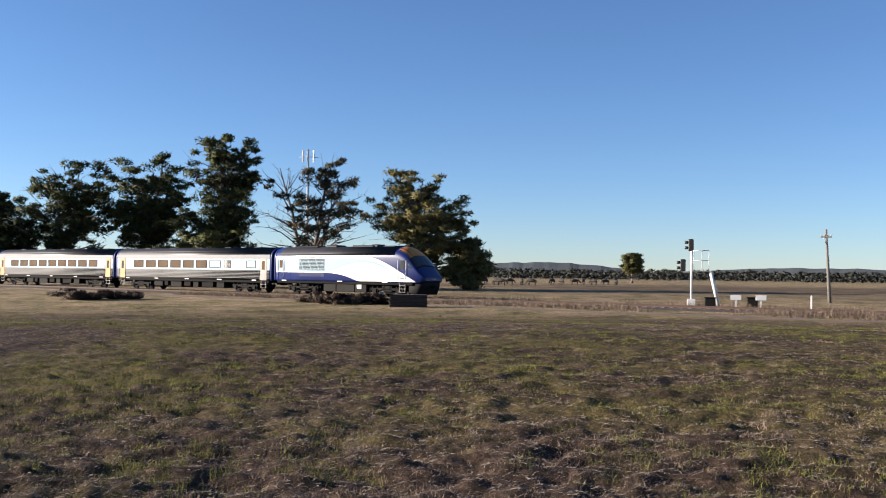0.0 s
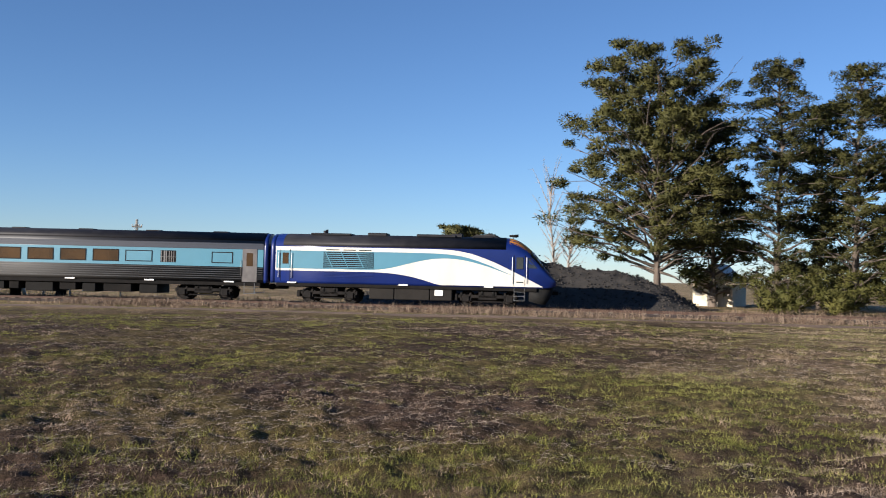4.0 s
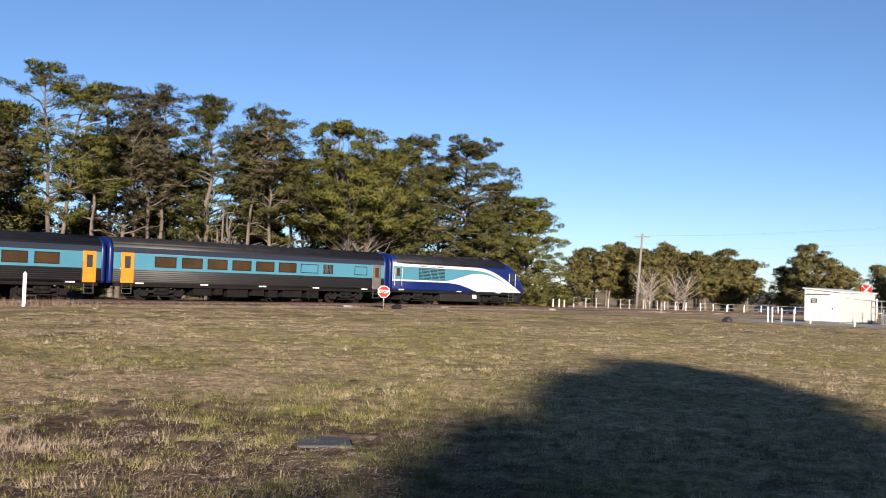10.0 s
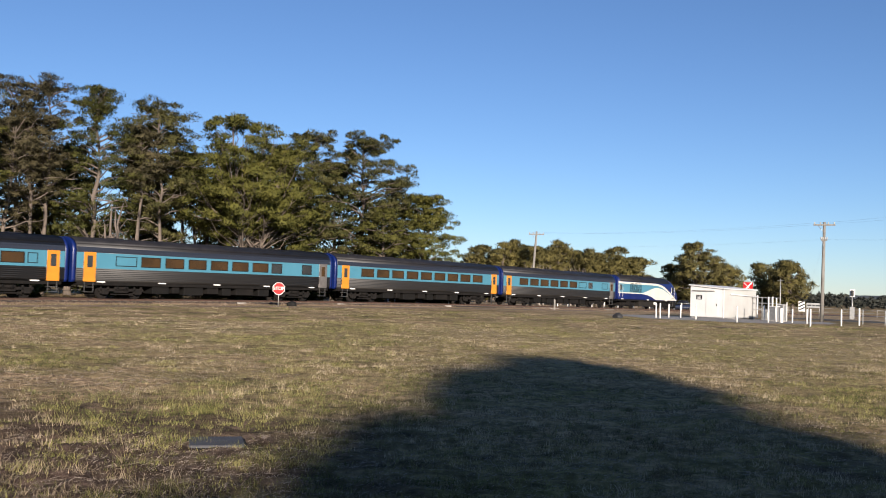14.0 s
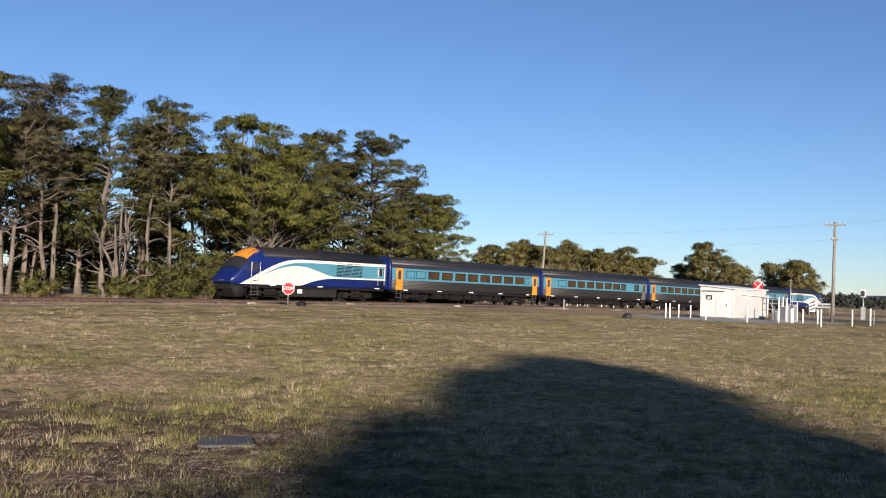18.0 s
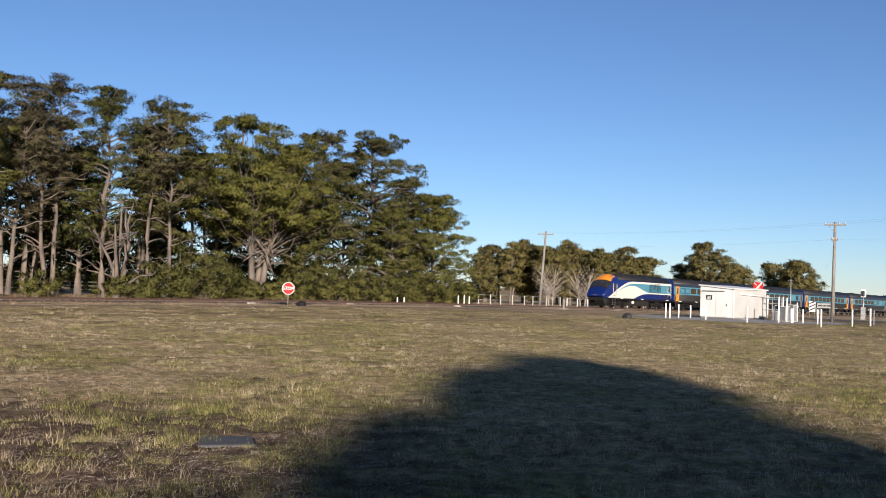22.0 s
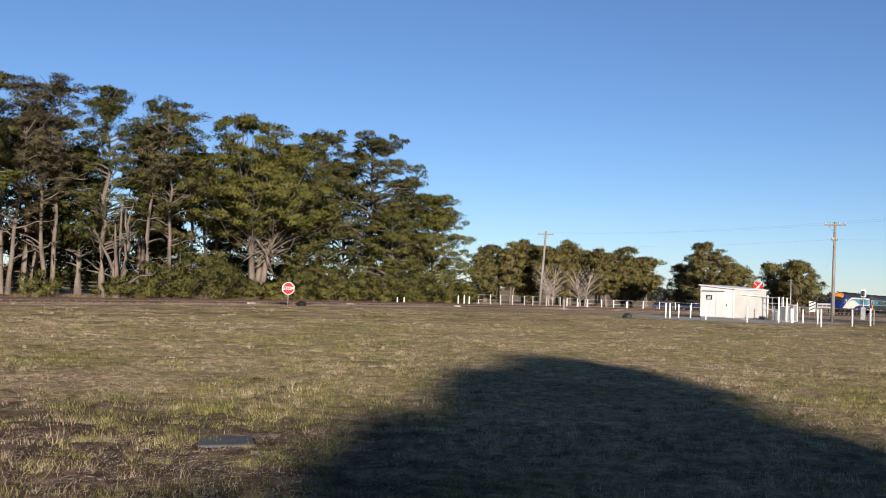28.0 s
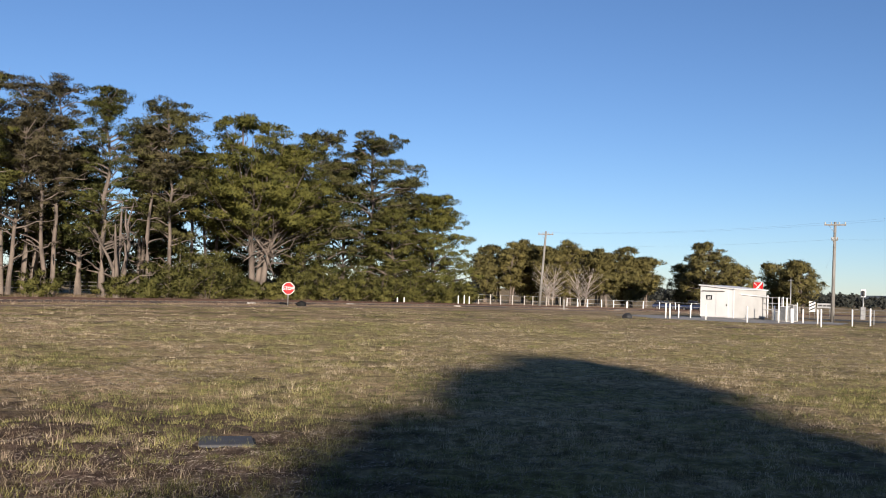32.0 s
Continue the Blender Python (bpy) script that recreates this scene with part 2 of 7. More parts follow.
def ground_surface():
    m = bpy.data.materials.new("field_grass_and_soil")
    m.use_nodes = True
    nt = m.node_tree
    b = nt.nodes["Principled BSDF"]
    tc = nt.nodes.new("ShaderNodeTexCoord")

    def nz(scale, detail=6, rough=0.55, stretch=None):
        n = nt.nodes.new("ShaderNodeTexNoise")
        n.inputs["Scale"].default_value, n.inputs["Detail"].default_value, n.inputs["Roughness"].default_value = scale, detail, rough
        if stretch:
            mp = nt.nodes.new("ShaderNodeMapping")
            mp.inputs["Scale"].default_value = stretch
            nt.links.new(tc.outputs["Object"], mp.inputs[0])
            nt.links.new(mp.outputs[0], n.inputs["Vector"])
        else:
            nt.links.new(tc.outputs["Object"], n.inputs["Vector"])
        return n.outputs[0]

    def ramp(src, *stops):
        r = nt.nodes.new("ShaderNodeValToRGB")
        els = r.color_ramp.elements
        for k, (p, c) in enumerate(stops):
            e = els[k] if k < 2 else els.new(p)
            e.position, e.color = p, (*c, 1)
        nt.links.new(src, r.inputs[0])
        return r.outputs[0]

    def blend(fac, a, c):
        x = nt.nodes.new("ShaderNodeMix")
        x.data_type = "RGBA"
        nt.links.new(fac, x.inputs[0])
        nt.links.new(a, x.inputs[6])
        nt.links.new(c, x.inputs[7])
        return x.outputs[2]
    straw = ramp(nz(7.0, 8, 0.7), (0.3, (0.1400, 0.1050, 0.0663)), (0.62, (0.6300, 0.4988, 0.3150)), (0.5, (0.3762, 0.2888, 0.1787)))
    green = ramp(nz(9.0, 8, 0.7), (0.3, (0.0675, 0.0675, 0.0238)), (0.7, (0.3712, 0.3287, 0.1438)), (0.5, (0.1938, 0.1800, 0.0675)))
    soil = ramp(nz(5.0, 8, 0.7), (0.3, (0.036, 0.025, 0.020)), (0.72, (0.263, 0.194, 0.158)), (0.5, (0.103, 0.075, 0.060)))
    black, white = (0, 0, 0), (1, 1, 1)
    f_green = ramp(nz(0.35, 7, 0.65), (0.44, black), (0.60, white))
    f_soil = ramp(nz(0.34, 9, 0.74), (0.52, black), (0.64, white))
    col = blend(f_green, straw, green)
    col = blend(f_soil, col, soil)
    col = blend(patch(nt, tc, bearing(-9, 8.0), 4.5, nz(1.1, 6, 0.7)), col, green)
    col = blend(patch(nt, tc, bearing(13, 32), 17.0, nz(0.25, 6, 0.7)), col, ramp(nz(6.0, 9, 0.75), (0.3, (0.1263, 0.1112, 0.0450)), (0.66, (0.5575, 0.4725, 0.2538)), (0.5, (0.3125, 0.2700, 0.1288))))
    col = blend(patch(nt, tc, bearing(-31, 8.5), 4.0, nz(1.1, 6, 0.7)), col, soil)
    col = blend(patch(nt, tc, bearing(-20, 10.5), 3.2, nz(1.3, 6, 0.7)), col, soil)
    # browner soil and turf, darkened further for the shade of side-lit tufts
    col = blend(side_lit_ground(nt, tc, nz(0.16, 5)), col, blend(ramp(nz(0.2, 5, 0.6), (0.47, black), (0.56, white)), ramp(nz(8.0, 8, 0.75), (0.32, (0.0130, 0.0086, 0.0068)), (0.70, (0.2088, 0.1476, 0.1116)), (0.55, (0.0562, 0.0374, 0.0295))),
                                                             ramp(nz(9.0, 8, 0.7), (0.3, (0.0302, 0.0259, 0.0094)), (0.72, (0.1656, 0.1332, 0.0540)))))
    col = blend(patch(nt, tc, bearing(7, 155), 55.0, nz(0.05, 5, 0.6)), col, ramp(nz(0.6, 8, 0.7), (0.3, (0.30, 0.235, 0.16)), (0.7, (0.56, 0.46, 0.33))))
    col = blend(patch(nt, tc, bearing(-88, 190), 80.0, nz(0.03, 6, 0.65)), col, ramp(nz(0.12, 7, 0.65), (0.38, (0.060, 0.043, 0.030)), (0.62, (0.17, 0.128, 0.084))))
    mott = nt.nodes.new("ShaderNodeMix")
    mott.data_type, mott.blend_type = "RGBA", "MULTIPLY"
    mott.inputs[0].default_value = 1.0
    nt.links.new(col, mott.inputs[6])
    nt.links.new(ramp(nz(2.2, 9, 0.75), (0.36, (0.42, 0.385, 0.345)), (0.60, (1.12, 1.04, 0.97))), mott.inputs[7])
    nt.links.new(mott.outputs[2], b.inputs["Base Color"])
    b.inputs["Roughness"].default_value = 0.95
    b.inputs["Specular IOR Level"].default_value = 0.1
    bp = nt.nodes.new("ShaderNodeBump")
    bp.inputs["Strength"].default_value, bp.inputs["Distance"].default_value = 0.9, 0.06
    nt.links.new(nz(11.0, 8, 0.7), bp.inputs["Height"])
    nt.links.new(bp.outputs[0], b.inputs["Normal"])
    return m


FIELD = ground_surface()
BALLAST = surface("ballast_stone", (0.028, 0.019, 0.015), (0.058, 0.040, 0.031), 2.0, 0.95, bump=0.9, fine=18)
RUST = surface("rusty_rail_steel", (0.050, 0.027, 0.019), (0.085, 0.048, 0.033), 4, 0.75, 0.2, bump=0.2)
CONCRETE = surface("concrete", (0.42, 0.40, 0.36), (0.30, 0.28, 0.25), 2.5, 0.9, bump=0.25)
WHITE = surface("white_paint", (0.78, 0.77, 0.74), (0.66, 0.64, 0.60), 1.5, 0.5, bump=0.05, streak=(1, 1, 0.2))
TIMBER = surface("weathered_timber", (0.235, 0.222, 0.20), (0.125, 0.118, 0.105), 3.0, 0.85, bump=0.4, streak=(6, 6, 0.4))
BARK = surface("pine_bark", (0.055, 0.043, 0.034), (0.145, 0.115, 0.090), 2.2, 0.95, bump=0.8, fine=14, streak=(1, 1, 0.35))
PALEBARK = surface("pale_gum_bark", (0.165, 0.132, 0.105), (0.070, 0.056, 0.045), 1.2, 0.85, bump=0.3, fine=10, streak=(1, 1, 0.4))
GREYWOOD = surface("bare_grey_wood", (0.36, 0.31, 0.26), (0.20, 0.17, 0.145), 1.2, 0.9, bump=0.3, fine=10)
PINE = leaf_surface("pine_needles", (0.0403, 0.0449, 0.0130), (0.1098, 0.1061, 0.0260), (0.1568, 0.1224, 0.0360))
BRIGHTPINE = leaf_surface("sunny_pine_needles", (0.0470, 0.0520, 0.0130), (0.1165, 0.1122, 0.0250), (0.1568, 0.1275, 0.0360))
# PINE darkened for the side-lit end of the row; shade put into colour
SIDELITPINE = leaf_surface("sidelit_pine_needles", (0.0302, 0.0326, 0.0120), (0.0829, 0.0796, 0.0230), (0.1232, 0.0959, 0.0300))
# shaded copy of PINE for back and far trees: shade put into the tone
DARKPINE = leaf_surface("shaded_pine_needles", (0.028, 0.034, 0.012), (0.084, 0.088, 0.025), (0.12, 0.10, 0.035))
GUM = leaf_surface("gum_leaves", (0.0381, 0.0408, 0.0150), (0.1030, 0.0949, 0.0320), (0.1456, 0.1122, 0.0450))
# GUM lightened: the sunlight on far crowns put into the leaf colour
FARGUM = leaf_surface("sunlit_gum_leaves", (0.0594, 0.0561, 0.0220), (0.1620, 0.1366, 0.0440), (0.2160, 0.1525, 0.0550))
DRYLEAF = leaf_surface("thin_grey_leaves", (0.0403, 0.0377, 0.0200), (0.1008, 0.0836, 0.0420), (0.1456, 0.1000, 0.0580))
SCRUB = leaf_surface("green_scrub", (0.0470, 0.0510, 0.0140), (0.1210, 0.1122, 0.0300), (0.1904, 0.1275, 0.0500))


# ---- the line: two straights and the curve between them ----
STEP = 1.0
S0, S1 = -260, 520


def line_points():
    s = np.arange(S0, S1 + STEP, STEP)
    kap = 0.00438 / (1 + np.exp(np.clip(-(30.8 - s) / 8, -40, 40))) / (1 + np.exp(np.clip(-(s + 49.7) / 8, -40, 40)))
    h = np.cumsum(kap)
    h = h - h[-1] + 0.704
    x, y = np.cumsum(np.sin(h)), np.cumsum(np.cos(h))
    k = -S0
    return s, x - x[k] - 45.22, y - y[k] + 38.24, h


LS, LX, LY, LH = line_points()


def rail_z(x, y):
    return ground_z(x, y) + 0.27


def on_line(s, side=0.0, up=0.0):
    """A point at s metres along the line, side metres to its right, up metres above the rails."""
    x, y, h = (float(np.interp(s, LS, a)) for a in (LX, LY, LH))
    return Vector((x + side * math.cos(h), y - side * math.sin(h), rail_z(x, y) + up))


def line_near(az):
    """Distance of the line from the stand at azimuth az."""
    a = np.degrees(np.unwrap(np.arctan2(LX, LY)))
    k = int(np.argmin(np.abs(a - az)))
    return float(math.hypot(LX[k], LY[k]))


def sweep(profile, s_range, closed=True):
    """A shape of (side, up) points carried along the line."""
    bm = bmesh.new()
    rows = [[bm.verts.new(on_line(s, a, u)) for a, u in profile] for s in s_range]
    n = len(profile)
    for r0, r1 in zip(rows[:-1], rows[1:]):
        for k in range(n if closed else n - 1):
            bm.faces.new((r0[k], r0[(k + 1) % n], r1[(k + 1) % n], r1[k]))
    return bm


# ---- ground ----
def build_ground():
    """Rings about the stand, finer where the field is seen from near by."""
    radii = [0.0, 1.5, 3.0, 4.5]
    while radii[-1] < 1.0e3 * 4.7:
        r = radii[-1]
        radii.append(r * (1.013 if 6 < r < 45 else 1.03 if r < 100 else 1.085))
    turns = [radians(-140 + 172 * k / 560) for k in range(560)] + [radians(32 + 188 * k / 100) for k in range(100)]
    cols = len(turns)
    verts, faces = [(0, 0, ground_z(0, 0))], []
    for r in radii[1:]:
        for a in turns:
            x, y = r * math.sin(a), r * math.cos(a)
            verts.append((x, y, ground_z(x, y)))
    for k in range(len(radii) - 2):
        b0, b1 = 1 + k * cols, 1 + (k + 1) * cols
        for c in range(cols):
            d = (c + 1) % cols
            faces.append((b0 + c, b1 + c, b1 + d, b0 + d))
    faces += [(0, 1 + c, 2 + c, 1 + (c + 2) % cols) for c in range(0, cols, 2)]
    me = raw_mesh("ground", verts, faces, flat=False)
    solo("ground", me, FIELD, "dry winter paddock of patchy grass and bare soil", "ground", kind="structure")


build_ground()


def build_track():
    span = [s for s in range(-240, 500, 3)]
    bed = solo("track_bed", sweep([(-2.6, -0.36), (-1.6, -0.15), (1.6, -0.15), (2.6, -0.36)], span, closed=False), BALLAST,
               "low bed of rusty brown railway ballast", "track bed", kind="structure")
    for side in (-0.7525, 0.7525):
        rail = solo("rail", sweep([(side - 0.065, -0.155), (side - 0.065, -0.14), (side - 0.012, -0.125), (side - 0.012, -0.04), (side - 0.036, -0.03), (side - 0.036, 0),
                                   (side + 0.036, 0), (side + 0.036, -0.03), (side + 0.012, -0.04), (side + 0.012, -0.125), (side + 0.065, -0.14), (side + 0.065, -0.155)], span),
                    RUST, "rust-brown steel rail on the ballast bed", "rail", group="rails of the line")


build_track()


# ---- trees ----
def tube(verts, faces, pts, radii, n=6):
    """Adds a tapered, bending limb to the lists."""
    base = len(verts)
    for k, p in enumerate(pts):
        d = (pts[min(k + 1, len(pts) - 1)] - pts[max(k - 1, 0)]).normalized()
        q = d.to_track_quat("Z", "Y").to_matrix()
        for j in range(n):
            a = 2 * math.pi * j / n
            verts.append(p + q @ Vector((radii[k] * math.cos(a), radii[k] * math.sin(a), 0)))
    for k in range(len(pts) - 1):
        for j in range(n):
            a, b = base + k * n + j, base + k * n + (j + 1) % n
            faces.append((a, b, b + n, a + n))


def leaf_cards(centers, radii, count, size, rng, slim=0.25, rise=0.2):
    """Needle tufts on the skin of puffed clumps, denser on their upper side. centers: n x 3, radii: n x 3, count: tufts a clump."""
    n = len(centers)
    c = np.repeat(centers, count, axis=0)
    r = np.repeat(radii, count, axis=0)
    d = rng.normal(size=(n * count, 3))
    d /= np.linalg.norm(d, axis=1)[:, None]
    d[:, 2] = np.where(rng.random(n * count) < 0.45, np.abs(d[:, 2]), d[:, 2] * 0.8)
    lump = 0.86 + 0.22 * np.sin(d[:, :1] * 5.0 + c[:, :1] * 3.1) * np.sin(d[:, 1:2] * 5.0 + c[:, 1:2] * 2.7)
    p = c + d * r * (0.35 + 0.65 * rng.random((n * count, 1)) ** 0.45) * lump
    a = rng.normal(size=(n * count, 3)) * 0.6 + d * 0.7
    a[:, 2] += rise
    a /= np.linalg.norm(a, axis=1)[:, None]
    out = p - p.mean(axis=0)
    out /= np.linalg.norm(out, axis=1)[:, None] + 1e-9
    o = d * 0.80 + out * 0.40 + rng.normal(size=d.shape) * 0.18
    o[:, 2] += 0.12
    o /= np.linalg.norm(o, axis=1)[:, None] + 1e-9
    b = np.cross(a, o + 0.7 * rng.normal(size=(n * count, 3)))
    b /= np.linalg.norm(b, axis=1)[:, None] + 1e-9
    ln = size * (0.6 + 0.8 * rng.random((n * count, 1)))
    w = ln * slim
    v = np.stack([p - a * ln * 0.5 - b * w * 0.5, p - a * ln * 0.35 + b * w * 0.5, p + a * ln * 0.5], axis=1)
    turned = np.sum(np.cross(v[:, 1] - v[:, 0], v[:, 2] - v[:, 0]) * o, axis=1) < 0
    v[turned] = v[turned][:, [1, 0, 2]]
    v = v.reshape(-1, 3)
    return v, np.arange(len(v)).reshape(-1, 3), np.repeat(o, 3, axis=0)


def wobble(rng, k):
    return Vector((rng.normal() * k, rng.normal() * k, rng.normal() * k * 0.5))


def tree(name, x, y, height, half, base, shape, seed, leaf, bark, label, group, limbs=26, clumps=5, tufts=70, size=0.42,
         pad=(1.25, 1.25, 0.5), stems=1, trunk=0.34, droop=0.12, gaps=0.15, lean=(0, 0), bare=0, shift=(0, 0), fill=1.4, sweep=0.0, shell=0.35, loose=1.0, rise=0.3):
    """A tree: trunk(s), whorls of limbs and a crown of puffed plates of tufts at their ends. half: crown's half width; base: crown's foot
    as a share of the height; shape(f): the crown's half width at the share f of its depth, 0 at its foot; bare: leafless limbs below the
    crown; sweep: how far down the limbs start on the trunk; rise: how steeply they climb; shell: how far out the fill keeps."""
    rng = np.random.default_rng(seed)
    z0 = ground_z(x, y) - 0.15
    t = thing(name, pose(x, y, z0), label, "tree", group)
    wv, wf, cen, rad = [], [], [], []

    def puff(p, q):
        p = Vector(p)
        p.z = min(p.z, height - pad[2] * q * 0.7)
        cen.append(tuple(p))
        rad.append((pad[0] * q, pad[1] * q, pad[2] * q * (0.8 + 0.5 * rng.random())))
    for st in range(stems):
        a = rng.random() * 6.28 + st * 2.2
        off = Vector((math.cos(a), math.sin(a), 0)) * (0.0 if stems == 1 else 0.5)
        spread = Vector((math.cos(a), math.sin(a), 0)) * (0.0 if stems == 1 else half * 0.42)
        top = height * (1.0 if st == 0 else 0.78 + 0.2 * rng.random())
        pts, n = [], 9
        for k in range(n):
            f = k / (n - 1)
            pts.append(off + Vector((lean[0] * f, lean[1] * f, top * 0.94 * f)) + spread * f ** 1.3 + wobble(rng, 0.03 * height * f * 0.35))
        r0 = trunk * (1.0 if stems == 1 else 0.7)
        tube(wv, wf, pts, [r0 * (1.3 if k == 0 else 1.0) * (1 - 0.88 * (k / (n - 1)) ** 1.1) + 0.02 for k in range(n)], 8)

        def on_stem(h):
            f = min(0.999, max(0, h / (top * 0.94))) * (n - 1)
            k = int(f)
            return pts[k].lerp(pts[k + 1], f - k)
        m = max(6, limbs // stems)
        whorls = max(3, round(m / 2.4))
        jobs = [(min(1.0, max(0.0, (w + 1.2 * rng.random()) / whorls)), w * 1.1 + j * 6.283 / 3.6 + 0.6 * rng.random(), False) for w in range(whorls) for j in range(4 if w % 5 else 3)]
        jobs += [(0.0, rng.random() * 6.283, True) for _ in range(bare)]
        for f, ang, dead in jobs:
            h = top * (base + (1 - base) * f) if not dead else top * base * (0.3 + 0.75 * rng.random())
            reach = half * shape(f) * (0.50 + 0.58 * rng.random() ** 0.7) if not dead else half * (0.25 + 0.4 * rng.random())
            reach /= (1.25 if stems > 1 else 1.0)
            low = max(top * base * 0.45, h - (rise + 0.2 * rng.random()) * reach)
            start = on_stem(min(low, top * 0.9) * (1 - sweep) + top * base * (0.55 + 0.6 * rng.random()) * sweep)
            out = Vector((math.cos(ang), math.sin(ang), 0))
            side = Vector((-out.y, out.x, 0))
            end = Vector((start.x, start.y, 0)) + out * reach + Vector((shift[0] * f, shift[1] * f, h + height * (0.01 - droop * reach / max(half, 1) * rng.random())))
            mid = start.lerp(end, 0.5) + Vector((0, 0, 0.10 * reach * (1 - sweep))) + wobble(rng, 0.07 * reach)
            q1, q3 = start.lerp(mid, 0.5) + wobble(rng, 0.04 * reach), mid.lerp(end, 0.55) + wobble(rng, 0.04 * reach)
            bend = (start, q1, mid, q3, end)
            r1 = 0.035 + r0 * 0.30 * (1 - 0.6 * f)
            tube(wv, wf, bend, [r1, r1 * 0.8, r1 * 0.6, r1 * 0.4, 0.012], 4)

            def along(u):
                u = min(0.999, max(0.0, u)) * 4
                return bend[int(u)].lerp(bend[int(u) + 1], u - int(u))
            if dead or rng.random() < gaps:
                for j in range(4 if not dead else 2):
                    foot = along(0.4 + 0.6 * rng.random())
                    tip = foot + side * rng.normal() * reach * 0.25 + out * reach * 0.2 * rng.random() + Vector((0, 0, 0.3 * reach * (rng.random() - 0.2)))
                    tube(wv, wf, [foot, foot.lerp(tip, 0.5) + wobble(rng, 0.1), tip], [r1 * 0.35, r1 * 0.2, 0.01], 3)
                continue
            for j in range(clumps):
                u = 0.28 + 0.78 * (j + rng.random()) / clumps
                p = along(u) + side * rng.normal() * (0.12 + 0.16 * u) * reach * loose + out * 0.2 * rng.normal() + Vector((0, 0, 0.1 + 0.34 * loose * rng.normal()))
                puff(p, 0.55 + 0.65 * rng.random() ** 1.5)
                if j % 2 == 0:
                    foot = along(u - 0.2)
                    tube(wv, wf, [foot, foot.lerp(p, 0.6) + wobble(rng, 0.1), p], [r1 * 0.35, r1 * 0.2, 0.01], 3)
        if gaps < 0.5:
            for j in range(3):
                puff(pts[-1] + wobble(rng, 0.5 * loose) + Vector((0, 0, 0.02 * height)), 0.6 + 0.3 * rng.random())
        for k in range(int(m * fill)):
            f, a = rng.random() ** 0.9, rng.random() * 6.283
            h = top * (base + (1 - base) * f)
            q = on_stem(h * 0.93)
            r = half * shape(f) * (shell + (0.97 - shell) * rng.random() ** 0.6) / (1.25 if stems > 1 else 1.0)
            p = Vector((q.x + r * math.cos(a), q.y + r * math.sin(a), min(h, height - pad[2] * 0.7)))
            if rng.random() < gaps:
                continue
            low = on_stem(max(top * base * 0.6, h * 0.93 - (rise + 0.5 * sweep) * r))
            tube(wv, wf, [low, low.lerp(p, 0.35) + wobble(rng, 0.14 * r), low.lerp(p, 0.7) + wobble(rng, 0.12 * r), p], [0.055, 0.04, 0.025, 0.01], 3)
            for j in range(2):
                puff(p + wobble(rng, 0.6 * loose), 0.6 + 0.5 * rng.random())
    wood = raw_mesh("trunk", np.array([tuple(v) for v in wv]), wf, flat=False)
    part("trunk", wood, bark, t)
    if cen:
        v, f, o = leaf_cards(np.array(cen), np.array(rad), tufts, size, rng)
        part("crown", raw_mesh("crown", v, f, False, o), leaf, t)
    return t


def dome(f):
    return max(0.14, (1 - f ** 2.6) ** 0.5 * (0.72 + 0.28 * min(1.0, f * 4)))


def ragged(f):
    return float(np.interp(f, [0, 0.1, 0.3, 0.5, 0.7, 0.85, 1], [0.70, 1.0, 0.92, 0.80, 0.66, 0.52, 0.28]))


def broad(f):
    return float(np.interp(f, [0, 0.12, 0.35, 0.55, 0.75, 0.9, 1], [0.9, 1.0, 0.97, 0.93, 0.86, 0.68, 0.42]))


def umbrella(f):
    return max(0.18, (1 - f ** 2.4) ** 0.5)


def canopy(f):
    return float(np.interp(f, [0, 0.25, 0.6, 0.85, 1], [0.55, 0.85, 1.0, 0.82, 0.45]))


def column(f):
    return (0.82 + 0.18 * math.sin(7 * f + 1)) * (1.0 if f < 0.7 else max(0.25, 1 - (f - 0.7) * 2.3))


def rise_to(el, d):
    return EYE.z + d * math.tan(radians(el))


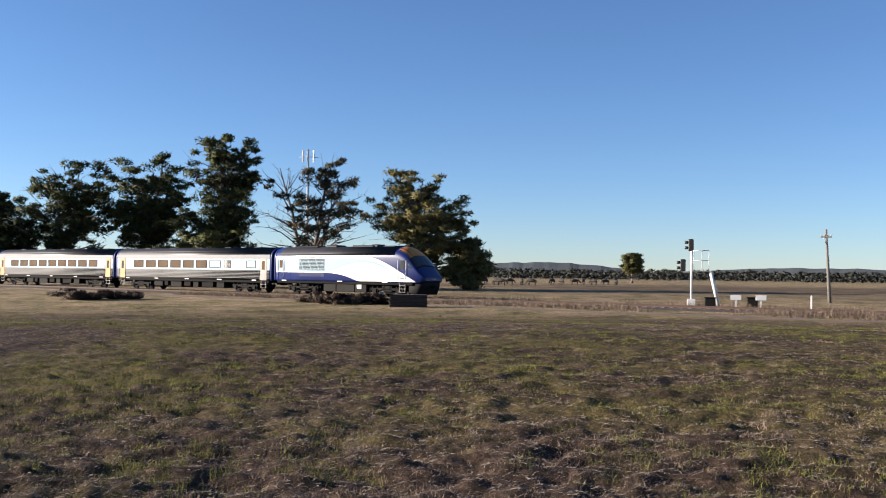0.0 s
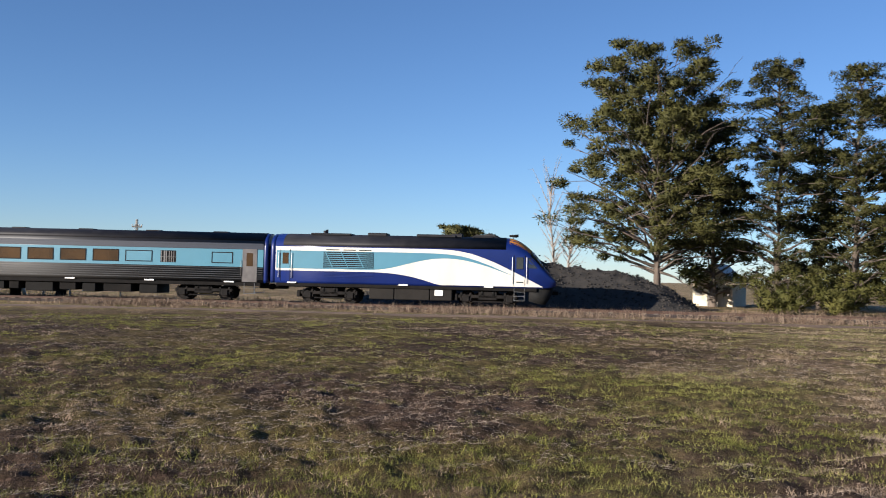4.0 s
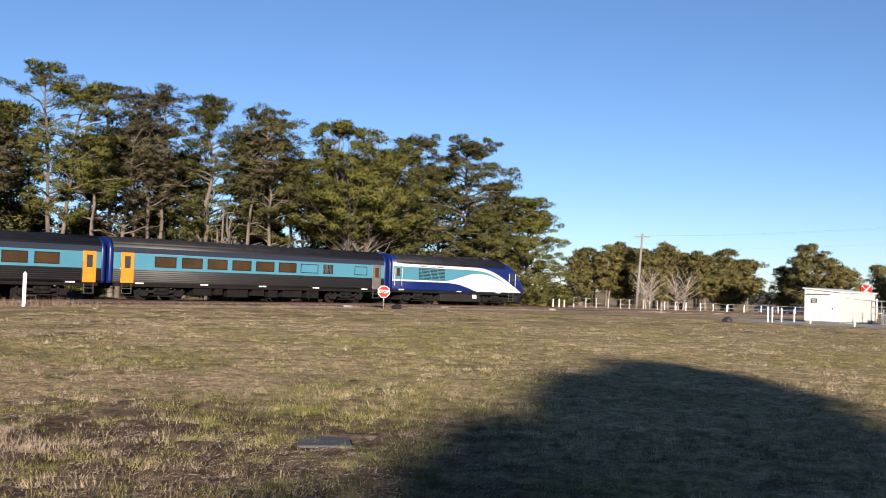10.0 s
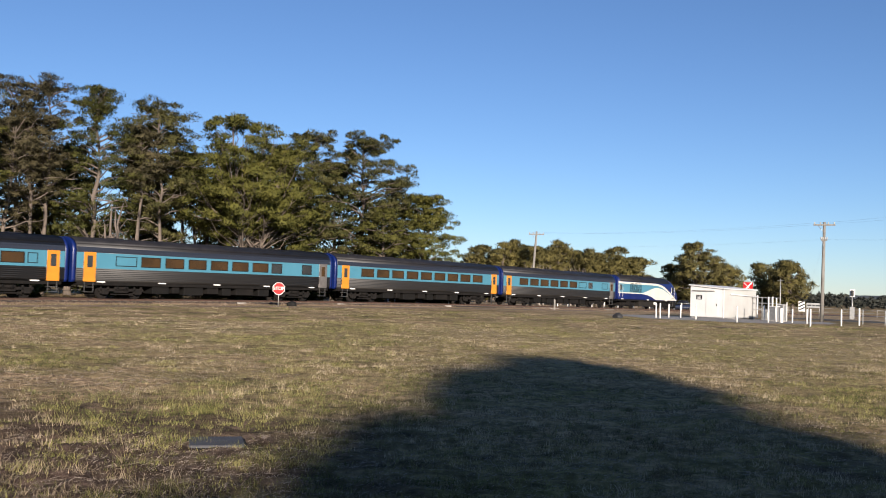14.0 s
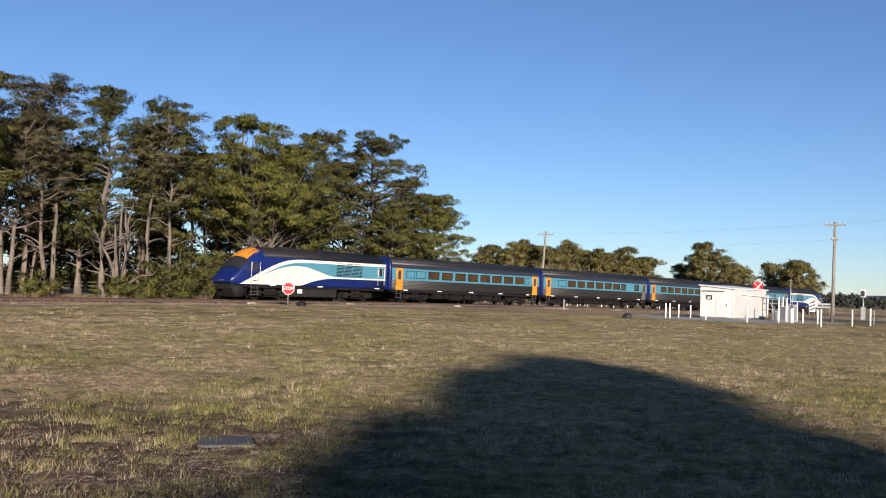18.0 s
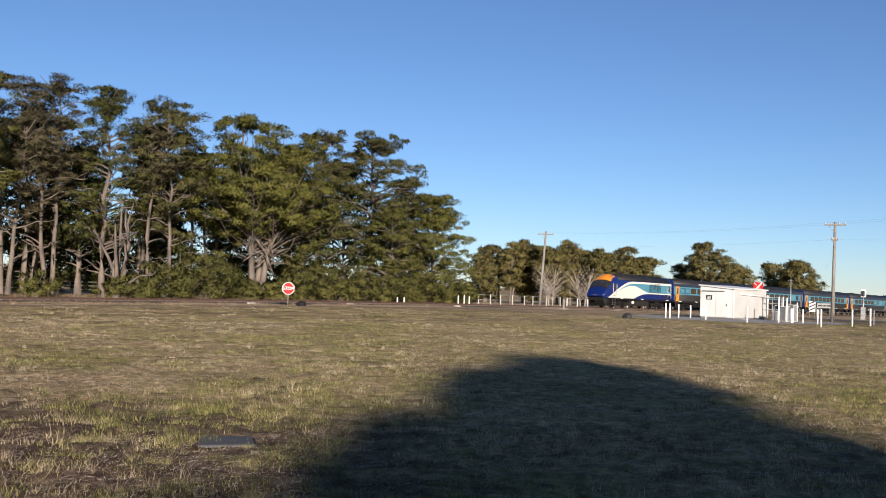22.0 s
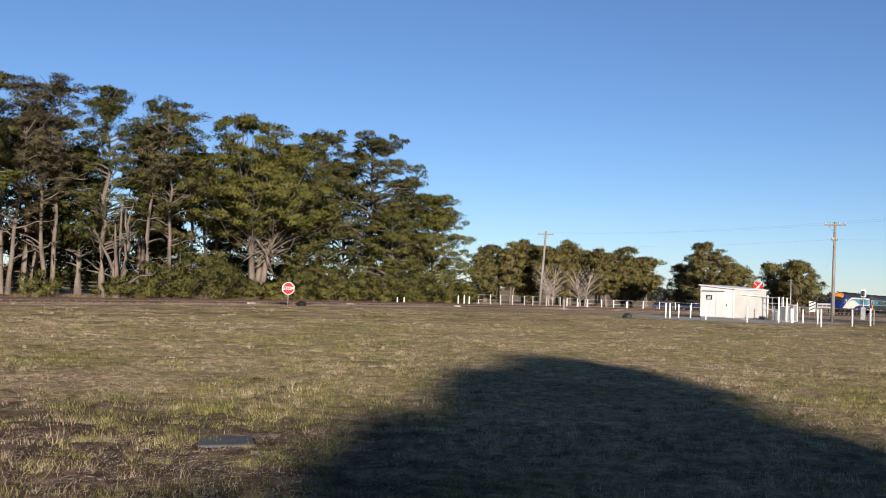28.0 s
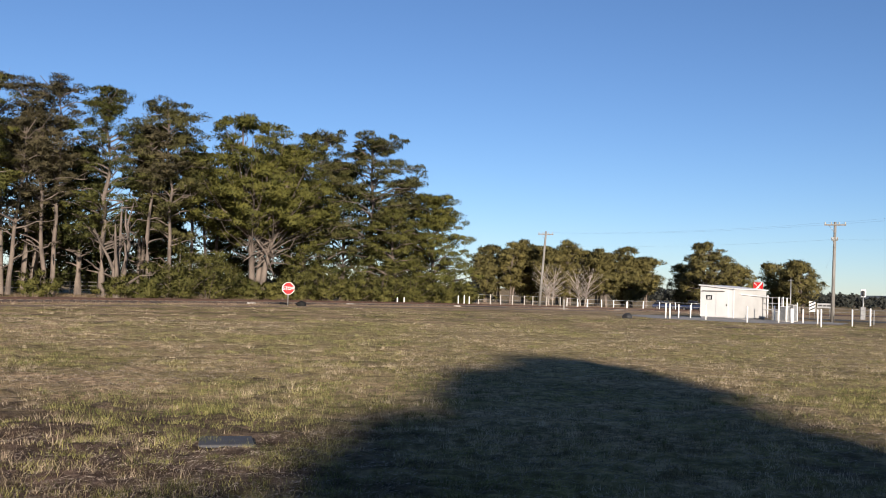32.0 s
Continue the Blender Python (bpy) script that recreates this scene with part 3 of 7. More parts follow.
# azimuth, distance behind the line, elevation of the top, half width in degrees, foot of the crown, shape, look
PINE_ROW = [
    (-55.4, 20, 13.7, 5.9, 0.24, broad, 512, SIDELITPINE, BARK, 60, 0.15, 1, 0.9), (-48.8, 19, 12.5, 3.3, 0.10, column, 12, SIDELITPINE, BARK, 40, 0.08, 1, 0.60),
    (-44.8, 21, 12.2, 3.0, 0.06, ragged, 13, SIDELITPINE, BARK, 38, 0.06, 1, 0.60), (-40.9, 20, 12.6, 3.6, 0.08, column, 14, SIDELITPINE, BARK, 42, 0.06, 1, 0.60),
    (-37.4, 22, 11.4, 3.1, 0.10, column, 15, SIDELITPINE, BARK, 36, 0.06, 1, 0.60), (-32.5, 20, 10.9, 3.0, 0.20, column, 16, PINE, BARK, 30, 0.2, 2, 0.40),
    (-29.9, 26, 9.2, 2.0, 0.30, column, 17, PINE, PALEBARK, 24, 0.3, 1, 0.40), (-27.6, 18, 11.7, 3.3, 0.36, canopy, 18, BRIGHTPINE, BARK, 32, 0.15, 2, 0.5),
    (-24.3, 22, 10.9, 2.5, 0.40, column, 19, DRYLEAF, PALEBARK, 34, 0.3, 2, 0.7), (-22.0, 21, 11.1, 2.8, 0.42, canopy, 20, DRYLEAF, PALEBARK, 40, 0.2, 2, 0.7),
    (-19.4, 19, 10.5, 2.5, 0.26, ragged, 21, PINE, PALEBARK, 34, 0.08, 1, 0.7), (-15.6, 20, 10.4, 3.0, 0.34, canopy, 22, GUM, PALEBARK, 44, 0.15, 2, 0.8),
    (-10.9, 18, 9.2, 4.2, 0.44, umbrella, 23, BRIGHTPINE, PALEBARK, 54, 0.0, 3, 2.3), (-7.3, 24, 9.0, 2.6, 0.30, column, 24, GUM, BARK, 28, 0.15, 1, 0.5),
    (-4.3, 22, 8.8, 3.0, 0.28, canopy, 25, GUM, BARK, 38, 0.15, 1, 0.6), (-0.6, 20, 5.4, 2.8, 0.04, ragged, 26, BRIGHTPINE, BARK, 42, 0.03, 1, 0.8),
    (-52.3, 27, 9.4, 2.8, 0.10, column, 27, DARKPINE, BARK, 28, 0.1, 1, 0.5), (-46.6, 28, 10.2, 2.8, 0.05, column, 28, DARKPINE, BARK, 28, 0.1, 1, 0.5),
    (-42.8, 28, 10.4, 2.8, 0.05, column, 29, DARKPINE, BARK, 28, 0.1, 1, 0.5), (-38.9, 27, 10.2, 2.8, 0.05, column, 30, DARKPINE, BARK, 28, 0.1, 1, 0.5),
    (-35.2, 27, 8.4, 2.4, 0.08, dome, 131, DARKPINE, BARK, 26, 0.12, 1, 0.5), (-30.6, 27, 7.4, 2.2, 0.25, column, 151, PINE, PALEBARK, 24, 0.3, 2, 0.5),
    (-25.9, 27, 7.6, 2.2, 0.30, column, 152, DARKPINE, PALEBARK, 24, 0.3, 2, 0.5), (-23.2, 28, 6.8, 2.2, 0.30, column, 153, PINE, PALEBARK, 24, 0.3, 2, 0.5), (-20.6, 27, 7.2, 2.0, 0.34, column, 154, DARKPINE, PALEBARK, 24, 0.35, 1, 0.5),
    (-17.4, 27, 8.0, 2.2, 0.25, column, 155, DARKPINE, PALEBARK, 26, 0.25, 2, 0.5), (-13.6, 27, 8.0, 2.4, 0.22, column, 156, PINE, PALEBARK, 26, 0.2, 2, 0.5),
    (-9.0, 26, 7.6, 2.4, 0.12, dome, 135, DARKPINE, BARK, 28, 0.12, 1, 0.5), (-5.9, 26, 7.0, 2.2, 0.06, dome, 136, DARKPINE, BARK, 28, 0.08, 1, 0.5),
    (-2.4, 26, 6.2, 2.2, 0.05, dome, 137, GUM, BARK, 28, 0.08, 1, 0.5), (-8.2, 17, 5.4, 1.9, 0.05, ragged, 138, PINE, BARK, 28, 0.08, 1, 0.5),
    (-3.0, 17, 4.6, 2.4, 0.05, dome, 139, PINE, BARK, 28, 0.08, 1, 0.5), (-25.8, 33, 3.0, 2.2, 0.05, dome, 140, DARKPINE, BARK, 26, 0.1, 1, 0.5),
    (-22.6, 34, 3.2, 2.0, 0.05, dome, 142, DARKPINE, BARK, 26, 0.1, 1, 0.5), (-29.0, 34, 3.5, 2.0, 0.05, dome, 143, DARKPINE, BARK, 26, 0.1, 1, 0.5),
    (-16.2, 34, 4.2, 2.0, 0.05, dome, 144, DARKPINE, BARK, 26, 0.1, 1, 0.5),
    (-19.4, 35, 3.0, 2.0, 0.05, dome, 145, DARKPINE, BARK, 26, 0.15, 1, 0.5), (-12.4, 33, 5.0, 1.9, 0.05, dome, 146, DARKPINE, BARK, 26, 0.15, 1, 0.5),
]


def build_pines():
    for az, back, el, half, base, shape, seed, leaf, bark, limbs, gaps, stems, fill in PINE_ROW:
        d = line_near(az) + back
        p = bearing(az, d)
        tall = rise_to(el, d) - ground_z(p.x, p.y)
        front, dome_like = back < 25, shape is umbrella
        wide = d * math.tan(radians(half))
        k = max(0.9, (wide / 4.6) ** 0.55)
        tree("pine_tree", p.x, p.y, tall, wide, base, shape, seed, leaf, bark,
             "tall old pine with a ragged dark green crown beside the railway", "pines along the line", limbs=limbs, clumps=5, tufts=int(128 * k) if front else 50,
             gaps=gaps, stems=stems, trunk=0.29 if not dome_like else 0.46, bare=6 if base > 0.2 else 2, fill=fill, pad=(0.88 * k, 0.88 * k, 0.50 * k) if front else (1.25, 1.25, 0.8), size=0.265 * k if front else 0.55,
             sweep=0.75 if dome_like else 0.35 if shape is broad else 0.0, shell=0.8 if dome_like else 0.35, droop=0.03 if dome_like else 0.05)


build_pines()


def build_far_trees():
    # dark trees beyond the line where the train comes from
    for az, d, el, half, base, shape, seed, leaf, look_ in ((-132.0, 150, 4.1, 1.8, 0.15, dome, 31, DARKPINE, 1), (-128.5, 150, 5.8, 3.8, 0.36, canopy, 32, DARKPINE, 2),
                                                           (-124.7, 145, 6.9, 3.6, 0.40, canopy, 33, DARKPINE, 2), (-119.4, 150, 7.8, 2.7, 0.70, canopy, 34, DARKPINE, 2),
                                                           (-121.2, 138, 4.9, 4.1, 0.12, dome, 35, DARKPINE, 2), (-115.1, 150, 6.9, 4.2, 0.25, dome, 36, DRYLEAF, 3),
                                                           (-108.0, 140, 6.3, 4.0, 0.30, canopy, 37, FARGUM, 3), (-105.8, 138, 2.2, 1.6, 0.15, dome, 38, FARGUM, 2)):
        p = bearing(az, d)
        thin = leaf is DRYLEAF
        tree("gum_tree" if leaf is FARGUM else "dark_pine_tree", p.x, p.y, rise_to(el, d) - ground_z(p.x, p.y), d * math.tan(radians(half)), base, shape, seed, leaf, BARK,
             "large spreading tree standing dark against the sky" if leaf is not FARGUM else "broad olive-green gum tree beyond the line", "trees where the train comes from",
             limbs=34 if not thin else 60, clumps=5, tufts=75, size=0.72, pad=(1.5, 1.5, 0.8), stems=look_, trunk=0.55, gaps=0.76 if thin else 0.45 if base > 0.6 else 0.12, bare=6 if not thin else 14, fill=0.2 if thin or base > 0.6 else 0.5, sweep=0.45 if not thin else 0.2)
    # lone trees out on the plain
    for az, d, el, half, seed in ((-96.1, 330, 1.35, 0.62, 41), (-66.9, 170, 3.05, 1.5, 42)):
        p = bearing(az, d)
        tree("gum_tree", p.x, p.y, rise_to(el, d) - ground_z(p.x, p.y), d * math.tan(radians(half)), 0.40, canopy, seed, GUM, BARK,
             "lone round-headed gum tree on the plain", "trees on the plain", limbs=22, clumps=4, tufts=80, size=0.8, pad=(1.6, 1.6, 0.8), trunk=0.4)
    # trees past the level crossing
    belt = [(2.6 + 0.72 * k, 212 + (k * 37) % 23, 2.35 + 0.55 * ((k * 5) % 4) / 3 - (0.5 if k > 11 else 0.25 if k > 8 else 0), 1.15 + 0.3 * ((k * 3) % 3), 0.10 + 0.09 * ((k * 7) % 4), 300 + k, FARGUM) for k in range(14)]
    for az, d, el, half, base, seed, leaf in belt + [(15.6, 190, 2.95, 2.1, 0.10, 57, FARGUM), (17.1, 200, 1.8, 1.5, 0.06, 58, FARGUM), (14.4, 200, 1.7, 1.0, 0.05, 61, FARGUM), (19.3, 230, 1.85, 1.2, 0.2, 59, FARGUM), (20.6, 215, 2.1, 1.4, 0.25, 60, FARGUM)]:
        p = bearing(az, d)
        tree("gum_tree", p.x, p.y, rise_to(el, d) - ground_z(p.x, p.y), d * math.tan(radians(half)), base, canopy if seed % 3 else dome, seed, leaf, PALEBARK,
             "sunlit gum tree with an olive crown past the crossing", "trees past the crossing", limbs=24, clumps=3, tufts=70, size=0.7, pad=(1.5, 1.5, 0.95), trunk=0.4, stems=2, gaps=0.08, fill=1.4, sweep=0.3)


build_far_trees()


# ---- the train ----
BLUE = surface("deep_blue_paint", (0.005, 0.015, 0.105), (0.004, 0.012, 0.085), 1.2, 0.35, bump=0.02, coat=0.10, spec=0.3)
AQUA = surface("light_blue_paint", (0.058, 0.19, 0.265), (0.048, 0.165, 0.23), 1.0, 0.32, bump=0.02, coat=0.55)
CREAM = surface("off_white_paint", (0.64, 0.605, 0.52), (0.56, 0.52, 0.435), 0.8, 0.32, bump=0.02, coat=1.0, streak=(1, 1, 0.25))
ROOF = surface("sooty_black_roof", (0.008, 0.008, 0.0105), (0.018, 0.017, 0.019), 1.5, 0.6, bump=0.1, spec=0.3)
UPPER = surface("grey_blue_fluted_side", (0.017, 0.022, 0.038), (0.011, 0.014, 0.025), 1.0, 0.5, bump=0.03, coat=0.40, spec=0.3, streak=(0.15, 1, 8))
STEEL = surface("dark_grey_fluted_side", (0.016, 0.0145, 0.0135), (0.010, 0.009, 0.0085), 1.5, 0.5, bump=0.03, coat=0.40, spec=0.3, streak=(0.2, 1, 8))
# UNDER, BOGIE, TANK: the body overhang's shade put into near-black, besides grime
UNDER = surface("underframe_grime_and_shade", (0.0045, 0.0042, 0.004), (0.010, 0.0085, 0.0075), 2.0, 0.9, bump=0.3, spec=0.2)
BOGIE = surface("bogie_steel_dust_and_shade", (0.0045, 0.004, 0.0038), (0.013, 0.0105, 0.009), 3.0, 0.85, bump=0.3, spec=0.25)
TANK = surface("tank_grey_with_shade", (0.0075, 0.0068, 0.006), (0.0045, 0.0042, 0.004), 1.5, 0.8, bump=0.1, spec=0.2)
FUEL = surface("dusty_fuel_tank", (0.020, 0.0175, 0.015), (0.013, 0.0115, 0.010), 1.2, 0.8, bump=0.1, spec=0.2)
YELLOW = surface("orange_yellow_paint", (0.56, 0.215, 0.012), (0.48, 0.18, 0.012), 1.5, 0.4, bump=0.02)
BRONZE = surface("bronze_tinted_glass", (0.115, 0.060, 0.021), (0.066, 0.036, 0.014), 0.7, 0.22, 0.6, bump=0.0, spec=0.8)
BLACKGLASS = surface("dark_windscreen_glass", (0.012, 0.012, 0.014), (0.03, 0.03, 0.032), 0.8, 0.05, bump=0.0, spec=0.7)
BLACK = surface("black_rubber", (0.006, 0.006, 0.006), (0.012, 0.0115, 0.011), 3.0, 0.8, bump=0.1, spec=0.2)
BRIGHT = surface("bare_aluminium", (0.24, 0.23, 0.215), (0.15, 0.145, 0.14), 3.0, 0.4, 0.7, bump=0.03)
GREYDOOR = surface("brushed_steel_door", (0.22, 0.20, 0.185), (0.15, 0.135, 0.125), 2.0, 0.35, 0.5, bump=0.03)

PC_LEN, CAR_LEN = 17.35, 24.2


def train_pose(s_mid, wheelbase, turned=False):
    a, b = on_line(s_mid + wheelbase / 2), on_line(s_mid - wheelbase / 2)
    d = (b - a) if turned else (a - b)
    yaw = math.atan2(d.y, d.x)
    pitch = math.atan2(d.z, math.hypot(d.x, d.y))
    return Matrix.Translation((a + b) / 2) @ Euler((0, -pitch, yaw)).to_matrix().to_4x4()


def nose_at(t):
    """Metres along the line that the leading nose has reached."""
    return -65.45 + 13.51 * t - 0.088 * max(0.0, 6 - t) ** 2 + 0.045 * max(0.0, t - 17) ** 2


def spline(points, n=40):
    """A smooth curve through 2D points, as a function of the first coordinate."""
    xs, ys = [p[0] for p in points], [p[1] for p in points]

    def f(x):
        k = max(0, min(len(xs) - 2, int(np.searchsorted(xs, x)) - 1))
        x0, x1 = xs[k], xs[k + 1]
        u = (x - x0) / (x1 - x0)

        def slope(i):
            a, b = max(0, i - 1), min(len(xs) - 1, i + 1)
            return (ys[b] - ys[a]) / (xs[b] - xs[a])
        h = x1 - x0
        return ((2 * u ** 3 - 3 * u * u + 1) * ys[k] + (u ** 3 - 2 * u * u + u) * h * slope(k) + (-2 * u ** 3 + 3 * u * u) * ys[k + 1] + (u ** 3 - u * u) * h * slope(k + 1))
    return f


def loft(rings, cap=True):
    bm = bmesh.new()
    rows = [[bm.verts.new(p) for p in r] for r in rings]
    n = len(rows[0])
    for a, b in zip(rows[:-1], rows[1:]):
        for k in range(n - 1):
            f = bm.faces.new((a[k], a[k + 1], b[k + 1], b[k]))
            f.smooth = True
        bm.faces.new((a[n - 1], a[0], b[0], b[n - 1]))
    if cap:
        bm.faces.new(rows[0])
        bm.faces.new(rows[-1][::-1])
    return bm


def wheel_mesh(r=0.46):
    bm = bmesh.new()
    n = 18
    prof = [(0.0, 0.03), (0.10, 0.06), (0.14, 0.03), (r - 0.1, 0.02), (r - 0.08, 0.055), (r, 0.055), (r, -0.055), (r + 0.028, -0.06), (r + 0.028, -0.085), (r - 0.08, -0.075), (0.12, -0.03)]
    rows = []
    for k in range(n):
        a = 2 * math.pi * k / n
        rows.append([bm.verts.new((p * math.cos(a), -q, p * math.sin(a))) for p, q in prof[1:]])
    for k in range(n):
        a, b = rows[k], rows[(k + 1) % n]
        for j in range(len(prof) - 2):
            bm.faces.new((a[j], a[j + 1], b[j + 1], b[j]))
    bm.faces.new([r0[0] for r0 in rows])
    return finish(bm, "wheel")


WHEEL = wheel_mesh()
WHEEL.materials.append(BOGIE)


def bogie(car, x, base=2.6, heavy=False):
    rows = []
    for sy in (-1, 1):
        y0, y1 = sorted((sy * 0.98, sy * 1.14))
        rows += [(-base / 2 - 0.45, base / 2 + 0.45, y0, y1, 0.52, 0.72), (-0.55, 0.55, y0, y1, 0.42, 0.95)]
        for w in (-base / 2, base / 2):
            rows += [(w - 0.2, w + 0.2, sorted((sy * 1.0, sy * 1.22))[0], sorted((sy * 1.0, sy * 1.22))[1], 0.3, 0.66), (w - 0.34, w - 0.2, y0, y1, 0.35, 0.85), (w + 0.2, w + 0.34, y0, y1, 0.35, 0.85)]
        rows.append((-0.9, 0.9, sorted((sy * 1.15, sy * 1.2))[0], sorted((sy * 1.15, sy * 1.2))[1], 0.28, 0.36))
    rows.append((-0.3, 0.3, -1.0, 1.0, 0.5, 0.95))
    if heavy:
        rows += [(-base / 2 - 0.7, -base / 2 - 0.5, -1.1, 1.1, 0.35, 0.75), (-0.8, 0.8, -0.55, 0.55, 0.35, 0.8)]
    b = part("bogie", boxes(*rows, bevel=0.03), BOGIE, car, "dusty steel bogie with shade in its colour", pose(x, 0, 0))
    for wx in (-base / 2, base / 2):
        for sy in (-1, 1):
            w = part("wheel", WHEEL, BOGIE, b, at=pose(wx, sy * 0.75, 0.46, 0, 0, 0 if sy < 0 else 180))
    for sy in (-1, 1):
        for sx in (-0.34, 0.34):
            part("spring", rod(bmesh.new(), (sx, sy * 1.06, 0.72), (sx, sy * 1.06, 1.08), 0.12, n=10), BLACK, b)


def both_sides(make):
    """Runs make(sign) for the right side (-1) and the left side (+1)."""
    for sy in (-1, 1):
        make(sy)


def flat(bm, sy, x0, x1, z0, z1, y, thick=0.02, bevel=0.0):
    """A plate on the side sy whose outer face stands at y."""
    a, b = sorted((sy * y, sy * (y - thick)))
    box(bm, x0, x1, a, b, z0, z1, bevel)
    return bm


def pane(name, car, sy, x0, x1, z0, z1, material, y=1.45, label="", frame_material=None):
    """A window: a framed pane let into the side."""
    bm = bmesh.new()
    f = 0.05
    for r in ((x0 - f, x1 + f, z0 - f, z0), (x0 - f, x1 + f, z1, z1 + f), (x0 - f, x0, z0, z1), (x1, x1 + f, z0, z1)):
        flat(bm, sy, r[0], r[1], r[2], r[3], y + 0.022, 0.05)
    win = part(name, bm, frame_material or BLACK, car, label)
    bm = bmesh.new()
    flat(bm, sy, x0, x1, z0, z1, y + 0.010, 0.03)
    part("pane", bm, material, win)


CAR_RING = [(-1.38, 1.12), (-1.45, 1.30), (-1.45, 3.25), (-1.42, 3.45), (-1.33, 3.68), (-1.14, 3.90), (-0.84, 4.06), (-0.45, 4.17), (0, 4.2)]
CAR_RING = CAR_RING + [(-a, b) for a, b in CAR_RING[-2::-1]]


def carriage(label, layout, rear_door, front_door):
    """layout: (kind, x0, x1) measured from the rear end."""
    t = thing("carriage", Matrix(), label, "carriage", "carriages of the train")
    L = CAR_LEN / 2
    part("body", loft([[(x, a, b) for a, b in CAR_RING] for x in (-L + 0.42, L - 0.42)]), STEEL, t, "dark grey fluted metal body shell")
    for e in (-1, 1):
        ring = [(a * 0.985, 1.12 + (b - 1.12) * 0.99) for a, b in CAR_RING]
        part("end_panel", loft([[(x, a, b) for a, b in ring] for x in ((-L + 0.14, -L + 0.42) if e < 0 else (L - 0.42, L - 0.14))]), BLUE, t, "deep blue painted end")
        part("gangway", boxes(*[sorted((e * (L - 0.15), e * (L + 0.02))) + [-0.55, 0.55, 1.25, 3.45]], bevel=0.04), BLACK, t, "black rubber gangway bellows")
    roof = [(a * 1.006, b + 0.006) for a, b in CAR_RING if b >= 3.66]
    part("roof", loft([[(x, a, b) for a, b in roof] for x in (-L + 0.43, L - 0.43)]), ROOF, t, "sooty black curved roof")
    for sx in range(5):
        part("roof_vent", boxes((-8.5 + sx * 4.2, -7.6 + sx * 4.2, -0.35, 0.35, 4.16, 4.24), bevel=0.02), ROOF, t)

    def side(sy):
        bm = bmesh.new()
        flat(bm, sy, -L + 0.43, L - 0.43, 3.14, 3.50, 1.452, 0.02)
        part("upper_panel", bm, UPPER, t, "grey-blue ribbed band below the roof")
        bm = bmesh.new()
        flat(bm, sy, -L + 0.43, L - 0.43, 2.07, 3.13, 1.456, 0.02)
        part("window_band", bm, AQUA, t, "light blue painted window band")
        for z in (3.17, 3.28, 3.39, 3.47):
            bm = bmesh.new()
            flat(bm, sy, -L + 0.45, L - 0.45, z, z + 0.03, 1.459, 0.02)
            part("flute", bm, UPPER, t)
        for z in (1.34, 1.47, 1.60, 1.73, 1.86, 1.99):
            bm = bmesh.new()
            flat(bm, sy, -L + 0.45, L - 0.45, z, z + 0.035, 1.457, 0.02)
            part("flute", bm, STEEL, t)
        bm = bmesh.new()
        flat(bm, sy, -L + 0.6, L - 0.6, 0.93, 1.13, 1.40, 0.06)
        part("solebar", bm, UNDER, t, "black solebar under the body")
        for k in range(5):
            x = -L + 2.3 + k * 4.85
            bm = bmesh.new()
            flat(bm, sy, x - 0.3, x + 0.3, 1.12, 1.2, 1.475, 0.05)
            part("lamp_plate", bm, WHITE, t, "small white plate on the solebar")
        for kind, x0, x1 in layout:
            a, b = x0 - L, x1 - L
            if kind == "window":
                pane("window", t, sy, a, b, 2.30, 2.93, BRONZE, 1.455)
            elif kind == "dark":
                pane("window", t, sy, a, b, 2.25, 2.95, BLACKGLASS, 1.455, "narrow dark window")
            elif kind == "blank":
                pane("blanked_window", t, sy, a, b, 2.32, 2.90, AQUA, 1.455, "blanked window painted light blue")
            else:
                bm = bmesh.new()
                for k, w in ((0.03, 0.05), (0.20, 0.09), (0.33, 0.06), (0.52, 0.04), (0.66, 0.04), (0.80, 0.04)):
                    flat(bm, sy, a + k, a + k + w, 2.27, 2.95, 1.485, 0.03)
                flat(bm, sy, a, b, 2.56, 2.59, 1.488, 0.03)
                g = part("grille", bm, BRIGHT, t, "dark opening behind pale upright bars")
                bm = bmesh.new()
                flat(bm, sy, a, b, 2.25, 2.97, 1.46, 0.01)
                part("grille_backing", bm, BLACK, g)
        for x0, x1, kind in ((0.95, 1.85, rear_door), (22.5, 23.4, front_door)):
            a, b = x0 - L, x1 - L
            m = YELLOW if kind == "yellow" else GREYDOOR
            bm = bmesh.new()
            flat(bm, sy, a, b, 1.16, 3.16, 1.482, 0.05, 0.01)
            d = part("door", bm, m, t, "bright orange-yellow passenger door" if kind == "yellow" else "brushed steel passenger door")
            bm = bmesh.new()
            flat(bm, sy, (a + b) / 2 - 0.2, (a + b) / 2 + 0.2, 2.12, 2.92, 1.488, 0.02, 0.005)
            part("door_window", bm, BLACKGLASS if kind == "yellow" else BRONZE, d)
            bm = bmesh.new()
            rod(bm, (a - 0.06, sy * 1.53, 1.5), (a - 0.06, sy * 1.53, 2.5), 0.018, n=6)
            part("handrail", bm, BRIGHT, d)
            bm = bmesh.new()
            for z in (0.45, 0.78):
                flat(bm, sy, a + 0.1, b - 0.1, z, z + 0.03, 1.46, 0.25)
            for x in (a + 0.12, b - 0.14):
                flat(bm, sy, x, x + 0.03, 0.45, 1.12, 1.44, 0.04)
            part("step", bm, BRIGHT, d, "bare metal steps below the door")
    both_sides(side)
    # boxes slung below the floor
    k = 0
